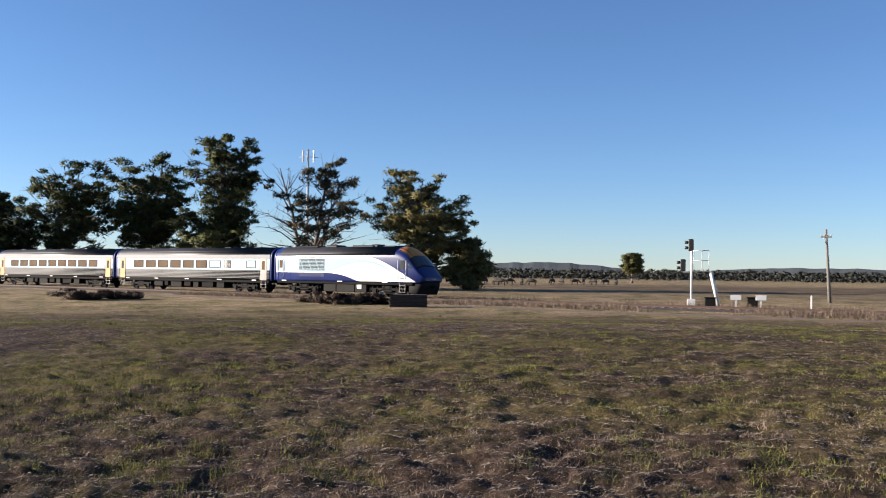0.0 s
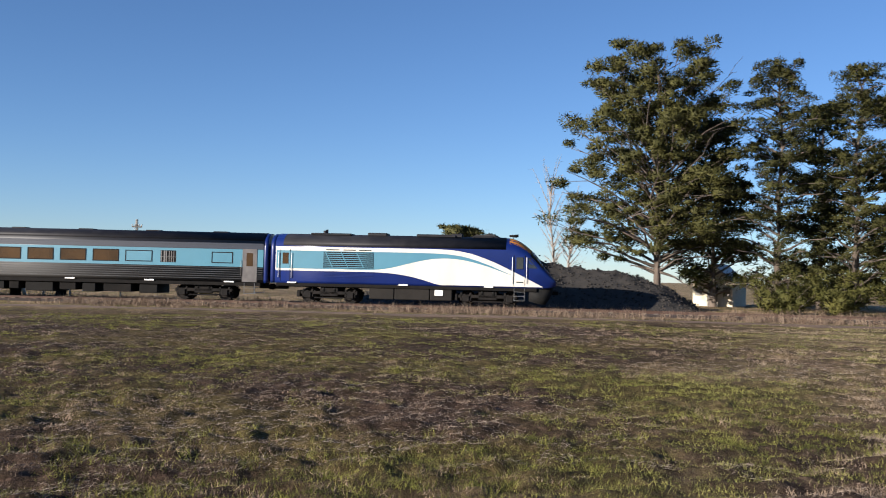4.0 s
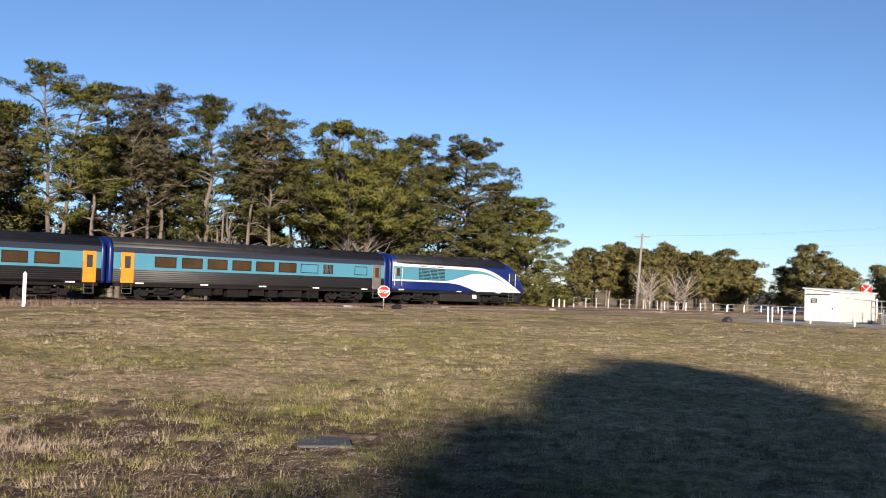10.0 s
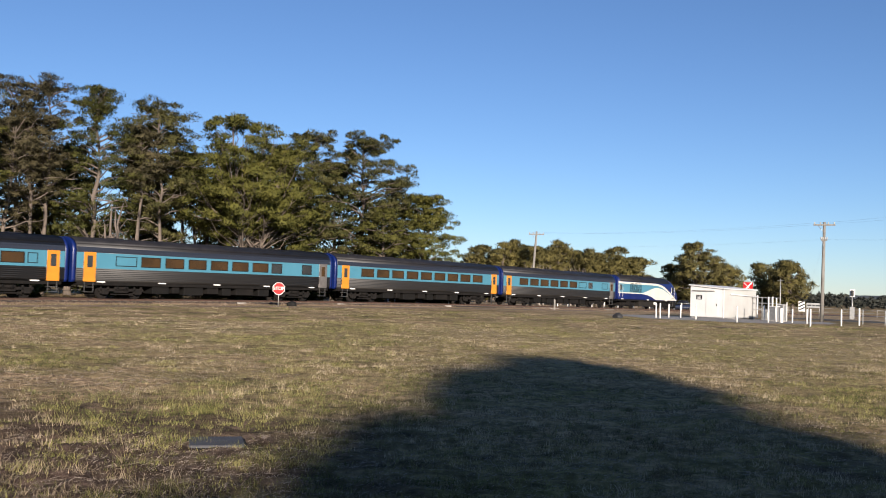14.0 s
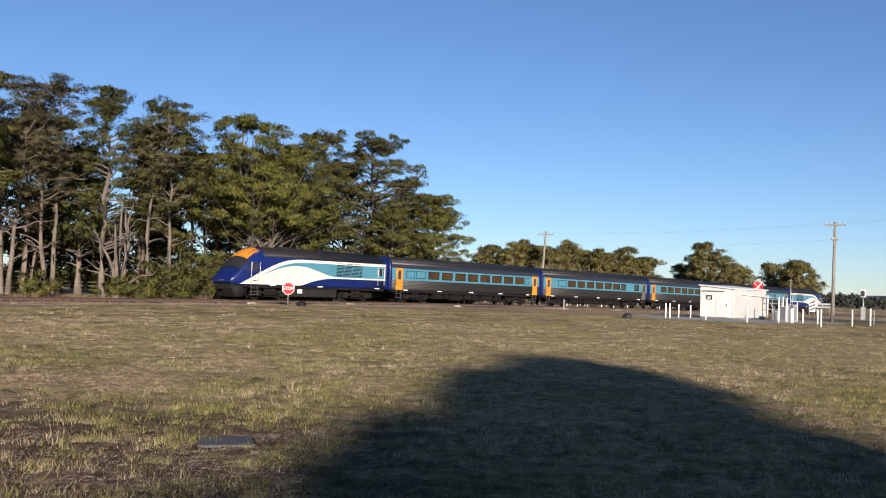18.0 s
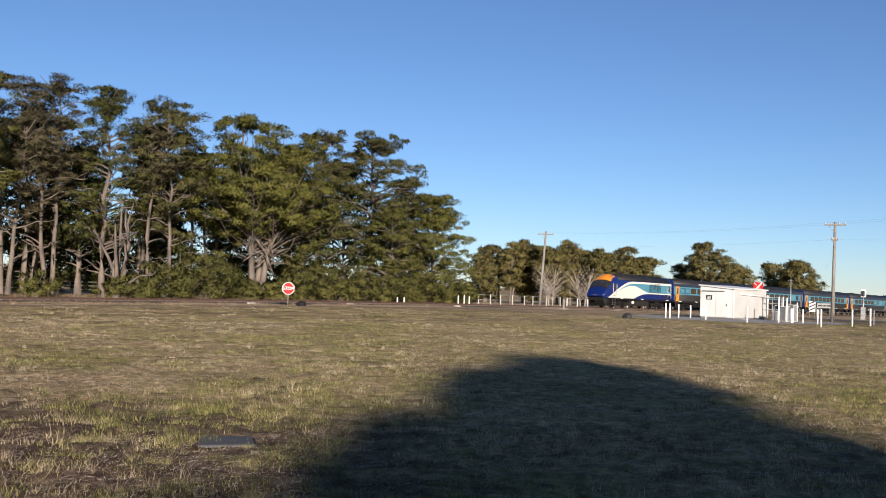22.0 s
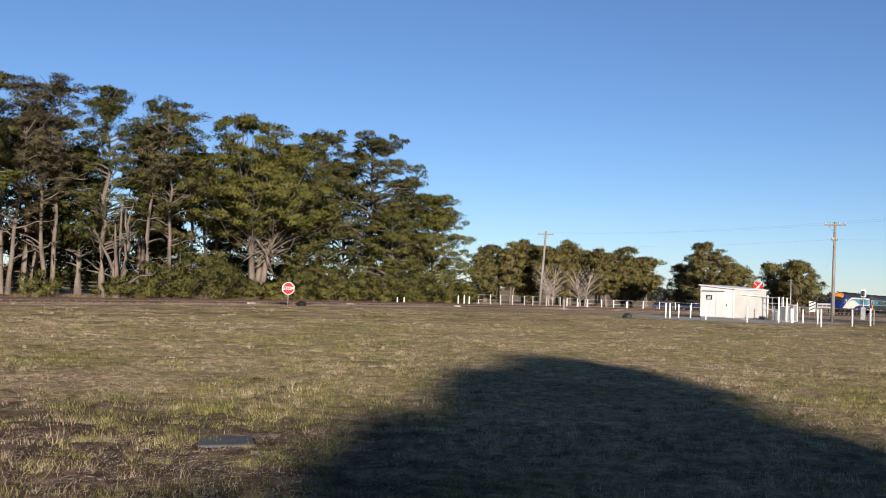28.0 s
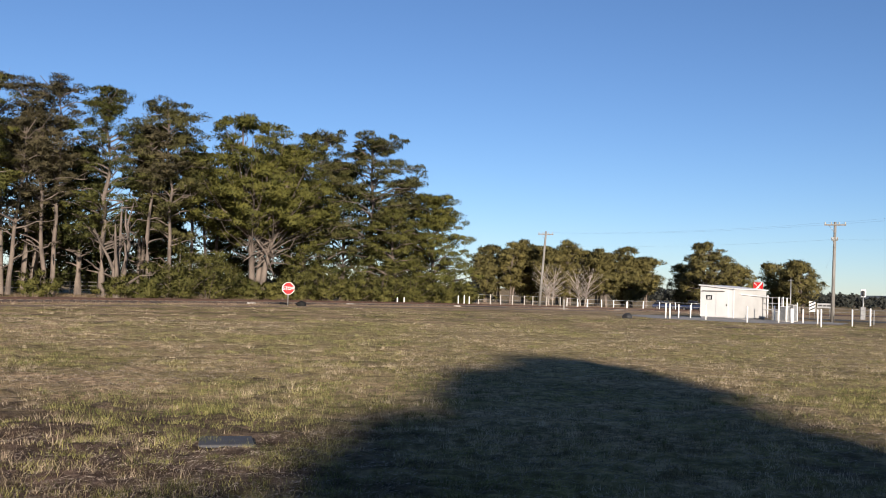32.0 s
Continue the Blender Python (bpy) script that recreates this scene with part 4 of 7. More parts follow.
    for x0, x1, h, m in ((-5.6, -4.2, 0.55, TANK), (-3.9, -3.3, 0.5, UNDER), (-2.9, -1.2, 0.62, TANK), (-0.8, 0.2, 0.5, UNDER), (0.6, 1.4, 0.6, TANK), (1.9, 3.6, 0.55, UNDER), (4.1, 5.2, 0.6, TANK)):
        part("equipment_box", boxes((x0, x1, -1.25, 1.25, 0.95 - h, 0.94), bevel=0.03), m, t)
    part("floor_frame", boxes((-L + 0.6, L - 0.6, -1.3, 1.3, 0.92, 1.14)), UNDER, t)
    for x in (-8.0, 8.0):
        bogie(t, x)
    for e in (-1, 1):
        part("coupler", boxes(sorted((e * (L - 0.9), e * (L + 0.04))) + [-0.16, 0.16, 0.78, 1.02], sorted((e * (L - 0.25), e * (L + 0.02))) + [-0.3, 0.3, 0.72, 1.08], bevel=0.03), UNDER, t)
    return t


NOSE_TOP = spline([(13.6, 4.2), (14.4, 4.18), (15.0, 4.04), (15.6, 3.66), (16.06, 3.2), (16.5, 2.66), (16.9, 2.16), (17.2, 1.82), (17.35, 1.64)])
NOSE_HALF = spline([(13.6, 1.45), (15.4, 1.45), (16.0, 1.435), (16.5, 1.39), (16.9, 1.31), (17.2, 1.20), (17.35, 1.08)])
NOSE_FOOT = spline([(13.6, 1.18), (16.3, 1.18), (17.0, 1.22), (17.35, 1.36)])


def nose_ring(x):
    if x <= 13.6:
        top, half, foot = 4.2, 1.45, 1.18
    else:
        top, half, foot = NOSE_TOP(x), NOSE_HALF(x), NOSE_FOOT(x)
    k = (top - foot) / 3.02
    ring = [(-half * 0.955, foot), (-half, foot + 0.14 * k), (-half, foot + 2.02 * k), (-half * 0.985, foot + 2.25 * k), (-half * 0.93, foot + 2.48 * k), (-half * 0.80, foot + 2.70 * k),
            (-half * 0.58, foot + 2.87 * k), (-half * 0.30, foot + 2.98 * k), (0, top)]
    return ring + [(-a, b) for a, b in ring[-2::-1]]


def nose_side(x, z):
    """Half width of the cab's hull at x and height z."""
    r = nose_ring(x)[:9]
    return float(np.interp(z, [p[1] for p in r], [-p[0] for p in r]))


def side_strip(bm, sy, lo, hi, x0, x1, off, n=60):
    """A painted shape on the side: between the heights lo(x) and hi(x)."""
    rows = []
    for k in range(n + 1):
        x = x0 + (x1 - x0) * k / n
        a, b = lo(x), max(lo(x) + 0.004, hi(x))
        y = (1.45 if x <= 13.6 else NOSE_HALF(x)) + off
        rows.append([bm.verts.new((x, sy * y, z)) for z in (a, a + (b - a) * 0.5, b)])
    for r0, r1 in zip(rows[:-1], rows[1:]):
        for j in range(2):
            bm.faces.new((r0[j], r0[j + 1], r1[j + 1], r1[j]))
    return bm


def top_patch(x0, x1, u0, u1, off, nx=8, nu=8):
    """A patch over the nose between x0 and x1, across the ring from share u0 to u1."""
    bm = bmesh.new()
    rows = []
    for k in range(nx + 1):
        x = x0 + (x1 - x0) * k / nx
        ring = nose_ring(x)
        row = []
        for j in range(nu + 1):
            u = (u0 + (u1 - u0) * j / nu) * (len(ring) - 1)
            i = min(len(ring) - 2, int(u))
            a, b = ring[i], ring[i + 1]
            row.append(bm.verts.new((x + off * 0.6, a[0] + (b[0] - a[0]) * (u - i), a[1] + (b[1] - a[1]) * (u - i) + off)))
        rows.append(row)
    for r0, r1 in zip(rows[:-1], rows[1:]):
        for j in range(nu):
            bm.faces.new((r0[j], r0[j + 1], r1[j + 1], r1[j])).smooth = True
    return bm


def power_car(label):
    """The origin lies under the car's middle; the nose points along +x. Built from its rear end, x = 0."""
    t = thing("power_car", Matrix(), label, "locomotive", "power cars of the train")
    shift = Matrix.Translation((-PC_LEN / 2, 0, 0))

    def put(name, shape, m, parent=None, lab=""):
        return part(name, shape, m, parent or t, lab, shift if parent is None else None)
    xs = [0.42, 4, 8, 12, 13.6] + [13.6 + 3.75 * k / 26 for k in range(1, 27)]
    put("body", loft([[(x, a, b) for a, b in nose_ring(x)] for x in xs]), BLUE, None, "deep blue painted body with a raked nose")
    ring = [(a * 0.985, 1.18 + (b - 1.18) * 0.99) for a, b in nose_ring(1.0)]
    put("end_panel", loft([[(x, a, b) for a, b in ring] for x in (0.14, 0.42)]), BLUE)
    put("gangway", boxes((-0.02, 0.16, -0.55, 0.55, 1.25, 3.4), bevel=0.04), BLACK)
    roof = [(a * 1.004, b + 0.008) for a, b in nose_ring(1.0) if b >= 3.40]
    put("roof", loft([[(x, a, b) for a, b in roof] for x in (0.9, 14.35)]), ROOF, None, "sooty black roof")
    for x0, x1, w, h in ((5.9, 7.1, 0.62, 0.13), (8.9, 11.3, 0.6, 0.10), (11.0, 11.7, 0.5, 0.17), (2.4, 4.9, 0.7, 0.06), (12.3, 13.6, 0.5, 0.05)):
        put("roof_hatch", boxes((x0, x1, -w, w, 4.12, 4.2 + h), bevel=0.05), ROOF)
    put("exhaust_stack", rod(bmesh.new(), (3.2, 0.2, 4.15), (3.2, 0.2, 4.5), 0.09), ROOF)
    put("exhaust_stack", rod(bmesh.new(), (3.2, -0.25, 4.15), (3.2, -0.25, 4.42), 0.12), ROOF)
    bm = bmesh.new()
    rod(bm, (14.75, -0.15, 4.15), (14.75, -0.15, 4.3), 0.03)
    rod(bm, (14.5, -0.15, 4.32), (15.05, -0.15, 4.32), 0.04, 0.09)
    rod(bm, (14.5, 0.1, 4.30), (14.95, 0.1, 4.30), 0.04, 0.08)
    put("horn", bm, BLACK)
    put("cab_roof_panel", top_patch(14.55, 15.85, 0.30, 0.70, 0.010), YELLOW, None, "orange-yellow panel above the windscreen")
    screen = put("windscreen", top_patch(15.88, 16.52, 0.27, 0.73, 0.012), BLACKGLASS, None, "raked dark windscreen")
    put("windscreen_frame", top_patch(15.80, 16.60, 0.255, 0.745, 0.005), BLACK, None, "black windscreen surround")
    for y0, y1 in ((-0.45, -0.25), (0.45, 0.25)):
        part("wiper", rod(bmesh.new(), (16.5, y0, NOSE_TOP(16.5) - 0.01), (16.1, y1, NOSE_TOP(16.1) + 0.02), 0.012, n=5), BLACK, screen)
    bm = bmesh.new()
    for k in range(9):
        y = -0.88 + k * 0.22
        box(bm, 17.1 - abs(y) * 0.1, 17.38 - abs(y) * 0.12, y - 0.07, y + 0.07, 1.44, 1.56, 0.01)
    put("headlight", bm, BRIGHT, None, "row of small lamps across the nose")
    put("nose_skirt", loft([[(x, a, b) for a, b in ((-h, z0), (-h, 1.24), (h, 1.24), (h, z0))] for x, h, z0 in ((15.75, 1.25, 0.42), (16.4, 1.25, 0.24), (16.75, 1.18, 0.24), (17.15, 1.02, 0.9))]), BLACK, None, "black skirt and coupler housing under the nose")
    put("coupler", boxes((16.9, 17.5, -0.15, 0.15, 0.8, 1.02), bevel=0.03), UNDER)

    def side(sy):
        white_hi = spline([(0.45, 3.38), (5, 3.38), (9.5, 3.38), (11.0, 3.35), (12.2, 3.17), (13.5, 2.74), (14.8, 2.15), (15.8, 1.66), (16.56, 1.28)])
        white_lo = spline([(0.45, 1.93), (4, 1.93), (6.4, 1.93), (7.4, 1.89), (8.4, 1.77), (9.4, 1.55), (10.4, 1.27), (11.2, 1.26), (13, 1.26), (16.56, 1.26)])
        aqua_hi = spline([(0.5, 3.14), (5, 3.14), (9.4, 3.14), (10.9, 3.09), (12.0, 2.93), (13.2, 2.56), (14.7, 1.95)])
        aqua_lo = spline([(0.5, 2.06), (4, 2.06), (6.4, 2.07), (7.4, 2.19), (8.6, 2.49), (9.8, 2.76), (10.9, 2.84), (12.0, 2.73), (13.2, 2.43), (14.7, 1.93)])
        put("white_livery", side_strip(bmesh.new(), sy, white_lo, white_hi, 0.45, 16.56, 0.006, 80), CREAM, None, "off-white stripe that sweeps down to the nose")
        put("light_blue_livery", side_strip(bmesh.new(), sy, aqua_lo, aqua_hi, 0.5, 14.7, 0.012, 70), AQUA, None, "light blue band that tapers to the cab")
        # louvres over the radiator
        bm = bmesh.new()
        flat(bm, sy, 3.4, 6.45, 2.12, 3.10, 1.47, 0.01)
        g = put("radiator_grille", bm, BLACK, None, "dark louvred radiator grille")
        for k in range(8):
            bm = bmesh.new()
            z = 2.15 + k * 0.12
            flat(bm, sy, 3.42, 6.43, z, z + 0.05, 1.50, 0.03)
            part("louvre", bm, AQUA, g)
        for x in (3.5, 4.45, 5.4):
            part("brace", slab(bmesh.new(), [(x, 3.08), (x + 0.06, 3.08), (x + 0.50, 2.14), (x + 0.44, 2.14)], "y", *sorted((sy * 1.50, sy * 1.515))), AQUA, g)
        bm = bmesh.new()
        for x0, x1 in ((3.55, 4.35), (4.6, 5.35), (5.55, 6.3)):
            flat(bm, sy, x0, x1, 3.20, 3.25, 1.475, 0.03)
        put("vent_slot", bm, BLACK)
        bm = bmesh.new()
        for k in range(4):
            flat(bm, sy, 3.42, 6.43, 1.60 + k * 0.08, 1.63 + k * 0.08, 1.475, 0.03)
        put("lower_louvre", bm, BLUE)
        # doors
        for x0, x1, m, lab in ((0.75, 1.35, AQUA, "light blue engine-room door"), (14.86, 15.5, CREAM, "cab door")):
            bm = bmesh.new()
            for x in (x0, x1):
                flat(bm, sy, x - 0.012, x + 0.012, 1.3, 3.2 if x1 < 2 else 3.1, 1.466, 0.02)
            d = put("door", bm, BLACK, None, lab)
            bm = bmesh.new()
            flat(bm, sy, x0 + 0.13, x1 - 0.1, 2.33 if x1 < 2 else 2.3, 3.0, 1.478, 0.03, 0.01)
            part("door_window", bm, BRONZE if x1 < 2 else BLACKGLASS, d)
            for x in (x0 - 0.1, x1 + 0.1):
                bm = bmesh.new()
                rod(bm, (x, sy * 1.52, 1.45 if x1 > 2 else 1.5), (x, sy * 1.52, 3.0), 0.02, n=6)
                part("handrail", bm, WHITE, d, "white handrail")
        bm = bmesh.new()
        pts = [(15.68, 2.36), (16.22, 2.36), (16.06, 2.78), (15.86, 2.98), (15.68, 2.98)]
        a = [bm.verts.new((x, sy * (nose_side(x, z) + 0.012), z)) for x, z in pts]
        b = [bm.verts.new((x, sy * (nose_side(x, z) - 0.03), z)) for x, z in pts]
        bm.faces.new(a)
        bm.faces.new(b[::-1])
        for k in range(len(a)):
            bm.faces.new((a[k], b[k], b[(k + 1) % len(a)], a[(k + 1) % len(a)]))
        put("cab_side_window", bm, BLACKGLASS, None, "dark cab side window")
        bm = bmesh.new()
        flat(bm, sy, 15.0, 15.4, 1.5, 1.56, 1.475, 0.03)
        put("step_recess", bm, BLACK)
        bm = bmesh.new()
        for z in (0.42, 0.68, 0.94):
            flat(bm, sy, 14.85, 15.5, z, z + 0.03, 1.42, 0.22)
        for x in (14.87, 15.47):
            flat(bm, sy, x, x + 0.03, 0.42, 1.18, 1.42, 0.04)
        put("cab_step", bm, BRIGHT, None, "bare metal cab steps")
        for x in (1.2, 8.0, 13.1):
            bm = bmesh.new()
            flat(bm, sy, x, x + 0.55, 1.17, 1.25, 1.475, 0.05)
            put("lamp_plate", bm, WHITE, None, "small white plate on the solebar")
        bm = bmesh.new()
        flat(bm, sy, 0.5, 16.2, 1.0, 1.2, 1.38, 0.06)
        put("solebar", bm, UNDER)
        bm = bmesh.new()
        flat(bm, sy, 10.15, 10.65, 0.62, 0.95, 1.32, 0.03)
        put("data_plate", bm, WHITE, None, "white data plate on the tank")
    both_sides(side)
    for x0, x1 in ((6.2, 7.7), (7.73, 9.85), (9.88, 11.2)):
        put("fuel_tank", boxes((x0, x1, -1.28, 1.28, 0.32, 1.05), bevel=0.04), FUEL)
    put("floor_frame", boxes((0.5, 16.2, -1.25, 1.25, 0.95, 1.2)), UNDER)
    for x in (3.72, 13.32):
        bogie(t, x - PC_LEN / 2, 2.6, True)
    put("coupler_rear", boxes((-0.04, 0.9, -0.16, 0.16, 0.78, 1.02), bevel=0.03), UNDER)
    return t


def win(*starts):
    return [("window", s, s + 1.5) for s in starts]


TRAIN = []


def build_train():
    lead = power_car("blue, white and light blue diesel power car leading the train")
    tail = power_car("blue, white and light blue diesel power car at the train's rear")
    a = carriage("blue and grey carriage with a louvred grille behind the power car", win(3.38, 5.4, 7.4, 9.4, 11.4, 13.4) + [("blank", 15.4, 16.95), ("grille", 17.5, 18.45), ("blank", 20.67, 21.86)], "yellow", "steel")
    b = carriage("blue and grey carriage with nine bronze-tinted windows", win(3.38, 5.4, 7.4, 9.4, 11.4, 13.4, 15.4, 17.4, 19.4), "yellow", "yellow")
    c = carriage("blue and grey carriage with one blanked window", [("blank", 3.4, 4.95)] + win(5.4, 7.4, 9.4, 11.4, 13.4, 15.4) + [("dark", 17.34, 18.33), ("dark", 20.6, 21.57)], "yellow", "steel")
    d = carriage("blue and grey carriage ahead of the rear power car", [("blank", 2.34, 3.44), ("blank", 3.72, 5.0)] + win(5.45, 7.45, 9.45, 11.43, 13.43, 15.4, 17.4, 19.4) + [("blank", 21.2, 21.8)], "yellow", "yellow")
    TRAIN.append((lead, PC_LEN / 2, 9.6, False))
    for k, car in enumerate((a, b, c, d)):
        TRAIN.append((car, PC_LEN + CAR_LEN * (k + 0.5), 16.0, False))
    TRAIN.append((tail, PC_LEN * 1.5 + CAR_LEN * 4, 9.6, True))


build_train()


# ---- by the level crossing ----
GRAVEL = surface("grey_road_gravel", (0.30, 0.285, 0.265), (0.19, 0.18, 0.165), 2.0, 0.95, bump=0.8, fine=22)
PILE = surface("dark_ballast_heap", (0.017, 0.015, 0.013), (0.036, 0.031, 0.026), 1.2, 0.95, bump=1.0, fine=9)
HUTWHITE = surface("white_sheet_wall", (0.66, 0.65, 0.63), (0.58, 0.575, 0.555), 0.8, 0.5, bump=0.03)
# darker hut walls: their shade put into a greyer white than HUTWHITE
HUTSHADE = surface("shaded_white_sheet_wall", (0.43, 0.425, 0.405), (0.37, 0.365, 0.345), 0.8, 0.55, bump=0.03)
REDPAINT = surface("red_sign_face", (0.42, 0.010, 0.010), (0.36, 0.008, 0.008), 2.0, 0.55, bump=0.02, spec=0.2)
ASPHALT = surface("asphalt", (0.035, 0.034, 0.034), (0.06, 0.058, 0.055), 1.0, 0.9, bump=0.5, fine=30)
GALV = surface("galvanised_steel", (0.36, 0.36, 0.35), (0.26, 0.26, 0.255), 4.0, 0.5, 0.6, bump=0.05)
SIGNBLACK = surface("black_sign_face", (0.015, 0.015, 0.015), (0.025, 0.025, 0.025), 3.0, 0.5, bump=0.0)
CARBLUE = surface("dark_blue_car_paint", (0.02, 0.03, 0.07), (0.015, 0.022, 0.05), 2.0, 0.25, bump=0.0, coat=0.5)
HIDE = surface("black_cattle_hide", (0.02, 0.016, 0.013), (0.045, 0.035, 0.028), 4.0, 0.8, bump=0.1)


def spot(az, d, rz=0.0, dz=0.0):
    p = bearing(az, d)
    return stand(p.x, p.y, rz, dz)


def relay_hut():
    """Its near corner is the origin; one wall runs along +x, the other along +y; the roof falls towards the wall along x."""
    t = thing("relay_hut", spot(16.81, 80.0, 48.0), "white flat-roofed metal relay hut on low concrete piers", "hut")
    wx, wy, lo, hi = 6.1, 2.87, 2.45, 2.66
    bm = slab(bmesh.new(), [(0, 0.14), (wy, 0.14), (wy, hi - 0.05), (0, lo - 0.05)], "x", 0.0, 0.06)
    part("wall_left", bm, HUTWHITE, t, "smooth white sheet wall with a door")
    part("wall_front", boxes((0.06, wx - 0.06, 0.0, 0.06, 0.14, lo - 0.05)), HUTSHADE, t, "white sheet wall with shade in its colour")
    part("wall_back", boxes((0.06, wx - 0.06, wy - 0.06, wy, 0.14, hi - 0.05)), HUTSHADE, t)
    part("wall_right", slab(bmesh.new(), [(0, 0.14), (wy, 0.14), (wy, hi - 0.05), (0, lo - 0.05)], "x", wx - 0.06, wx), HUTSHADE, t)
    part("roof", slab(bmesh.new(), [(-0.12, lo - 0.06), (wy + 0.12, hi - 0.02), (wy + 0.12, hi + 0.06), (-0.12, lo + 0.02)], "x", -0.12, wx + 0.12), HUTWHITE, t, "white skillion roof sheet with a thin edge")
    part("corner_trim", boxes((-0.02, 0.06, -0.02, 0.06, 0.14, lo - 0.06)), HUTWHITE, t)
    part("floor_frame", boxes((0.05, wx - 0.05, 0.05, wy - 0.05, 0.06, 0.15)), GALV, t)
    for x in (0.25, wx / 2, wx - 0.25):
        for y in (0.25, wy - 0.25):
            part("pier", boxes((x - 0.18, x + 0.18, y - 0.18, y + 0.18, -0.15, 0.07), bevel=0.02), CONCRETE, t)
    d = part("door", boxes((-0.025, 0.0, 0.45, 1.5, 0.22, 2.2), bevel=0.006), HUTWHITE, t, "white flush door")
    part("handle", boxes((-0.06, -0.025, 0.55, 0.62, 1.05, 1.2), bevel=0.01), SIGNBLACK, d)
    part("awning", boxes((-0.14, 0.0, 0.75, 2.65, 2.2, 2.25), bevel=0.01), TIMBER, t, "thin rain strip above the door")
    s = part("sign", boxes((-0.02, 0.0, 1.85, 2.35, 1.52, 1.88)), SIGNBLACK, t, "small black sign with white lines")
    for z in (1.76, 1.66, 1.58):
        part("sign_line", boxes((-0.026, -0.018, 1.95, 2.25, z, z + 0.035)), WHITE, s)
    bm = bmesh.new()
    rod(bm, (1.1, -0.09, 2.02), (6.5, -0.09, 1.84), 0.045)
    part("drain_pipe", bm, HUTWHITE, t, "white pipe along the wall")
    rod(bm := bmesh.new(), (6.18, -0.1, 0.1), (6.18, -0.1, 2.0), 0.07)
    part("downpipe", bm, HUTWHITE, t)
    part("cable_pit", boxes((0.5, 1.3, -0.55, -0.1, -0.1, 0.08), bevel=0.02), CONCRETE, t)
    return t


relay_hut()


def pad():
    c = bearing(16.6, 79)
    bm = bmesh.new()
    ring = []
    for k in range(40):
        a = 2 * math.pi * k / 40
        r = 1 + 0.10 * math.sin(3 * a + 1) + 0.06 * math.sin(7 * a)
        x, y = c.x + 8.6 * r * math.cos(a), c.y + 8.4 * r * math.sin(a)
        ring.append(bm.verts.new((x, y, ground_z(x, y) + 0.02)))
    mid = bm.verts.new((c.x, c.y, ground_z(c.x, c.y) + 0.05))
    for k in range(40):
        bm.faces.new((ring[k], ring[(k + 1) % 40], mid))
    solo("gravel_pad", bm, GRAVEL, "grey gravel pad under the relay hut", "gravel pad", kind="structure")


pad()


def bollard(az, d, h, w=0.05, m=WHITE, lab="white-painted steel bollard post"):
    t = thing("bollard", spot(az, d), lab, "bollard", "posts round the hut")
    bm = bmesh.new()
    rod(bm, (0, 0, -0.2), (0, 0, h), w, n=10)
    part("post", bm, m, t)
    bm = bmesh.new()
    rod(bm, (0, 0, h), (0, 0, h + 0.025), w * 1.12, w * 0.7, n=10)
    part("cap", bm, m, t)


for az, d, h, w in ((13.07, 74, 1.12, 0.052), (13.3, 73.6, 1.12, 0.052), (13.79, 77, 1.05, 0.052), (14.45, 78, 1.0, 0.052), (15.3, 74, 1.1, 0.052), (17.55, 70, 1.1, 0.052), (19.23, 73, 1.85, 0.052), (19.65, 77, 1.8, 0.05),
                    (19.92, 75, 1.05, 0.13), (20.5, 76, 1.02, 0.052), (21.26, 75, 1.05, 0.052), (21.44, 66, 1.12, 0.052), (23.02, 72.5, 1.12, 0.052), (23.92, 76, 1.25, 0.06), (19.45, 80, 1.9, 0.05), (20.2, 82, 1.5, 0.04), (19.0, 81, 1.2, 0.06)):
    bollard(az, d, h, w)


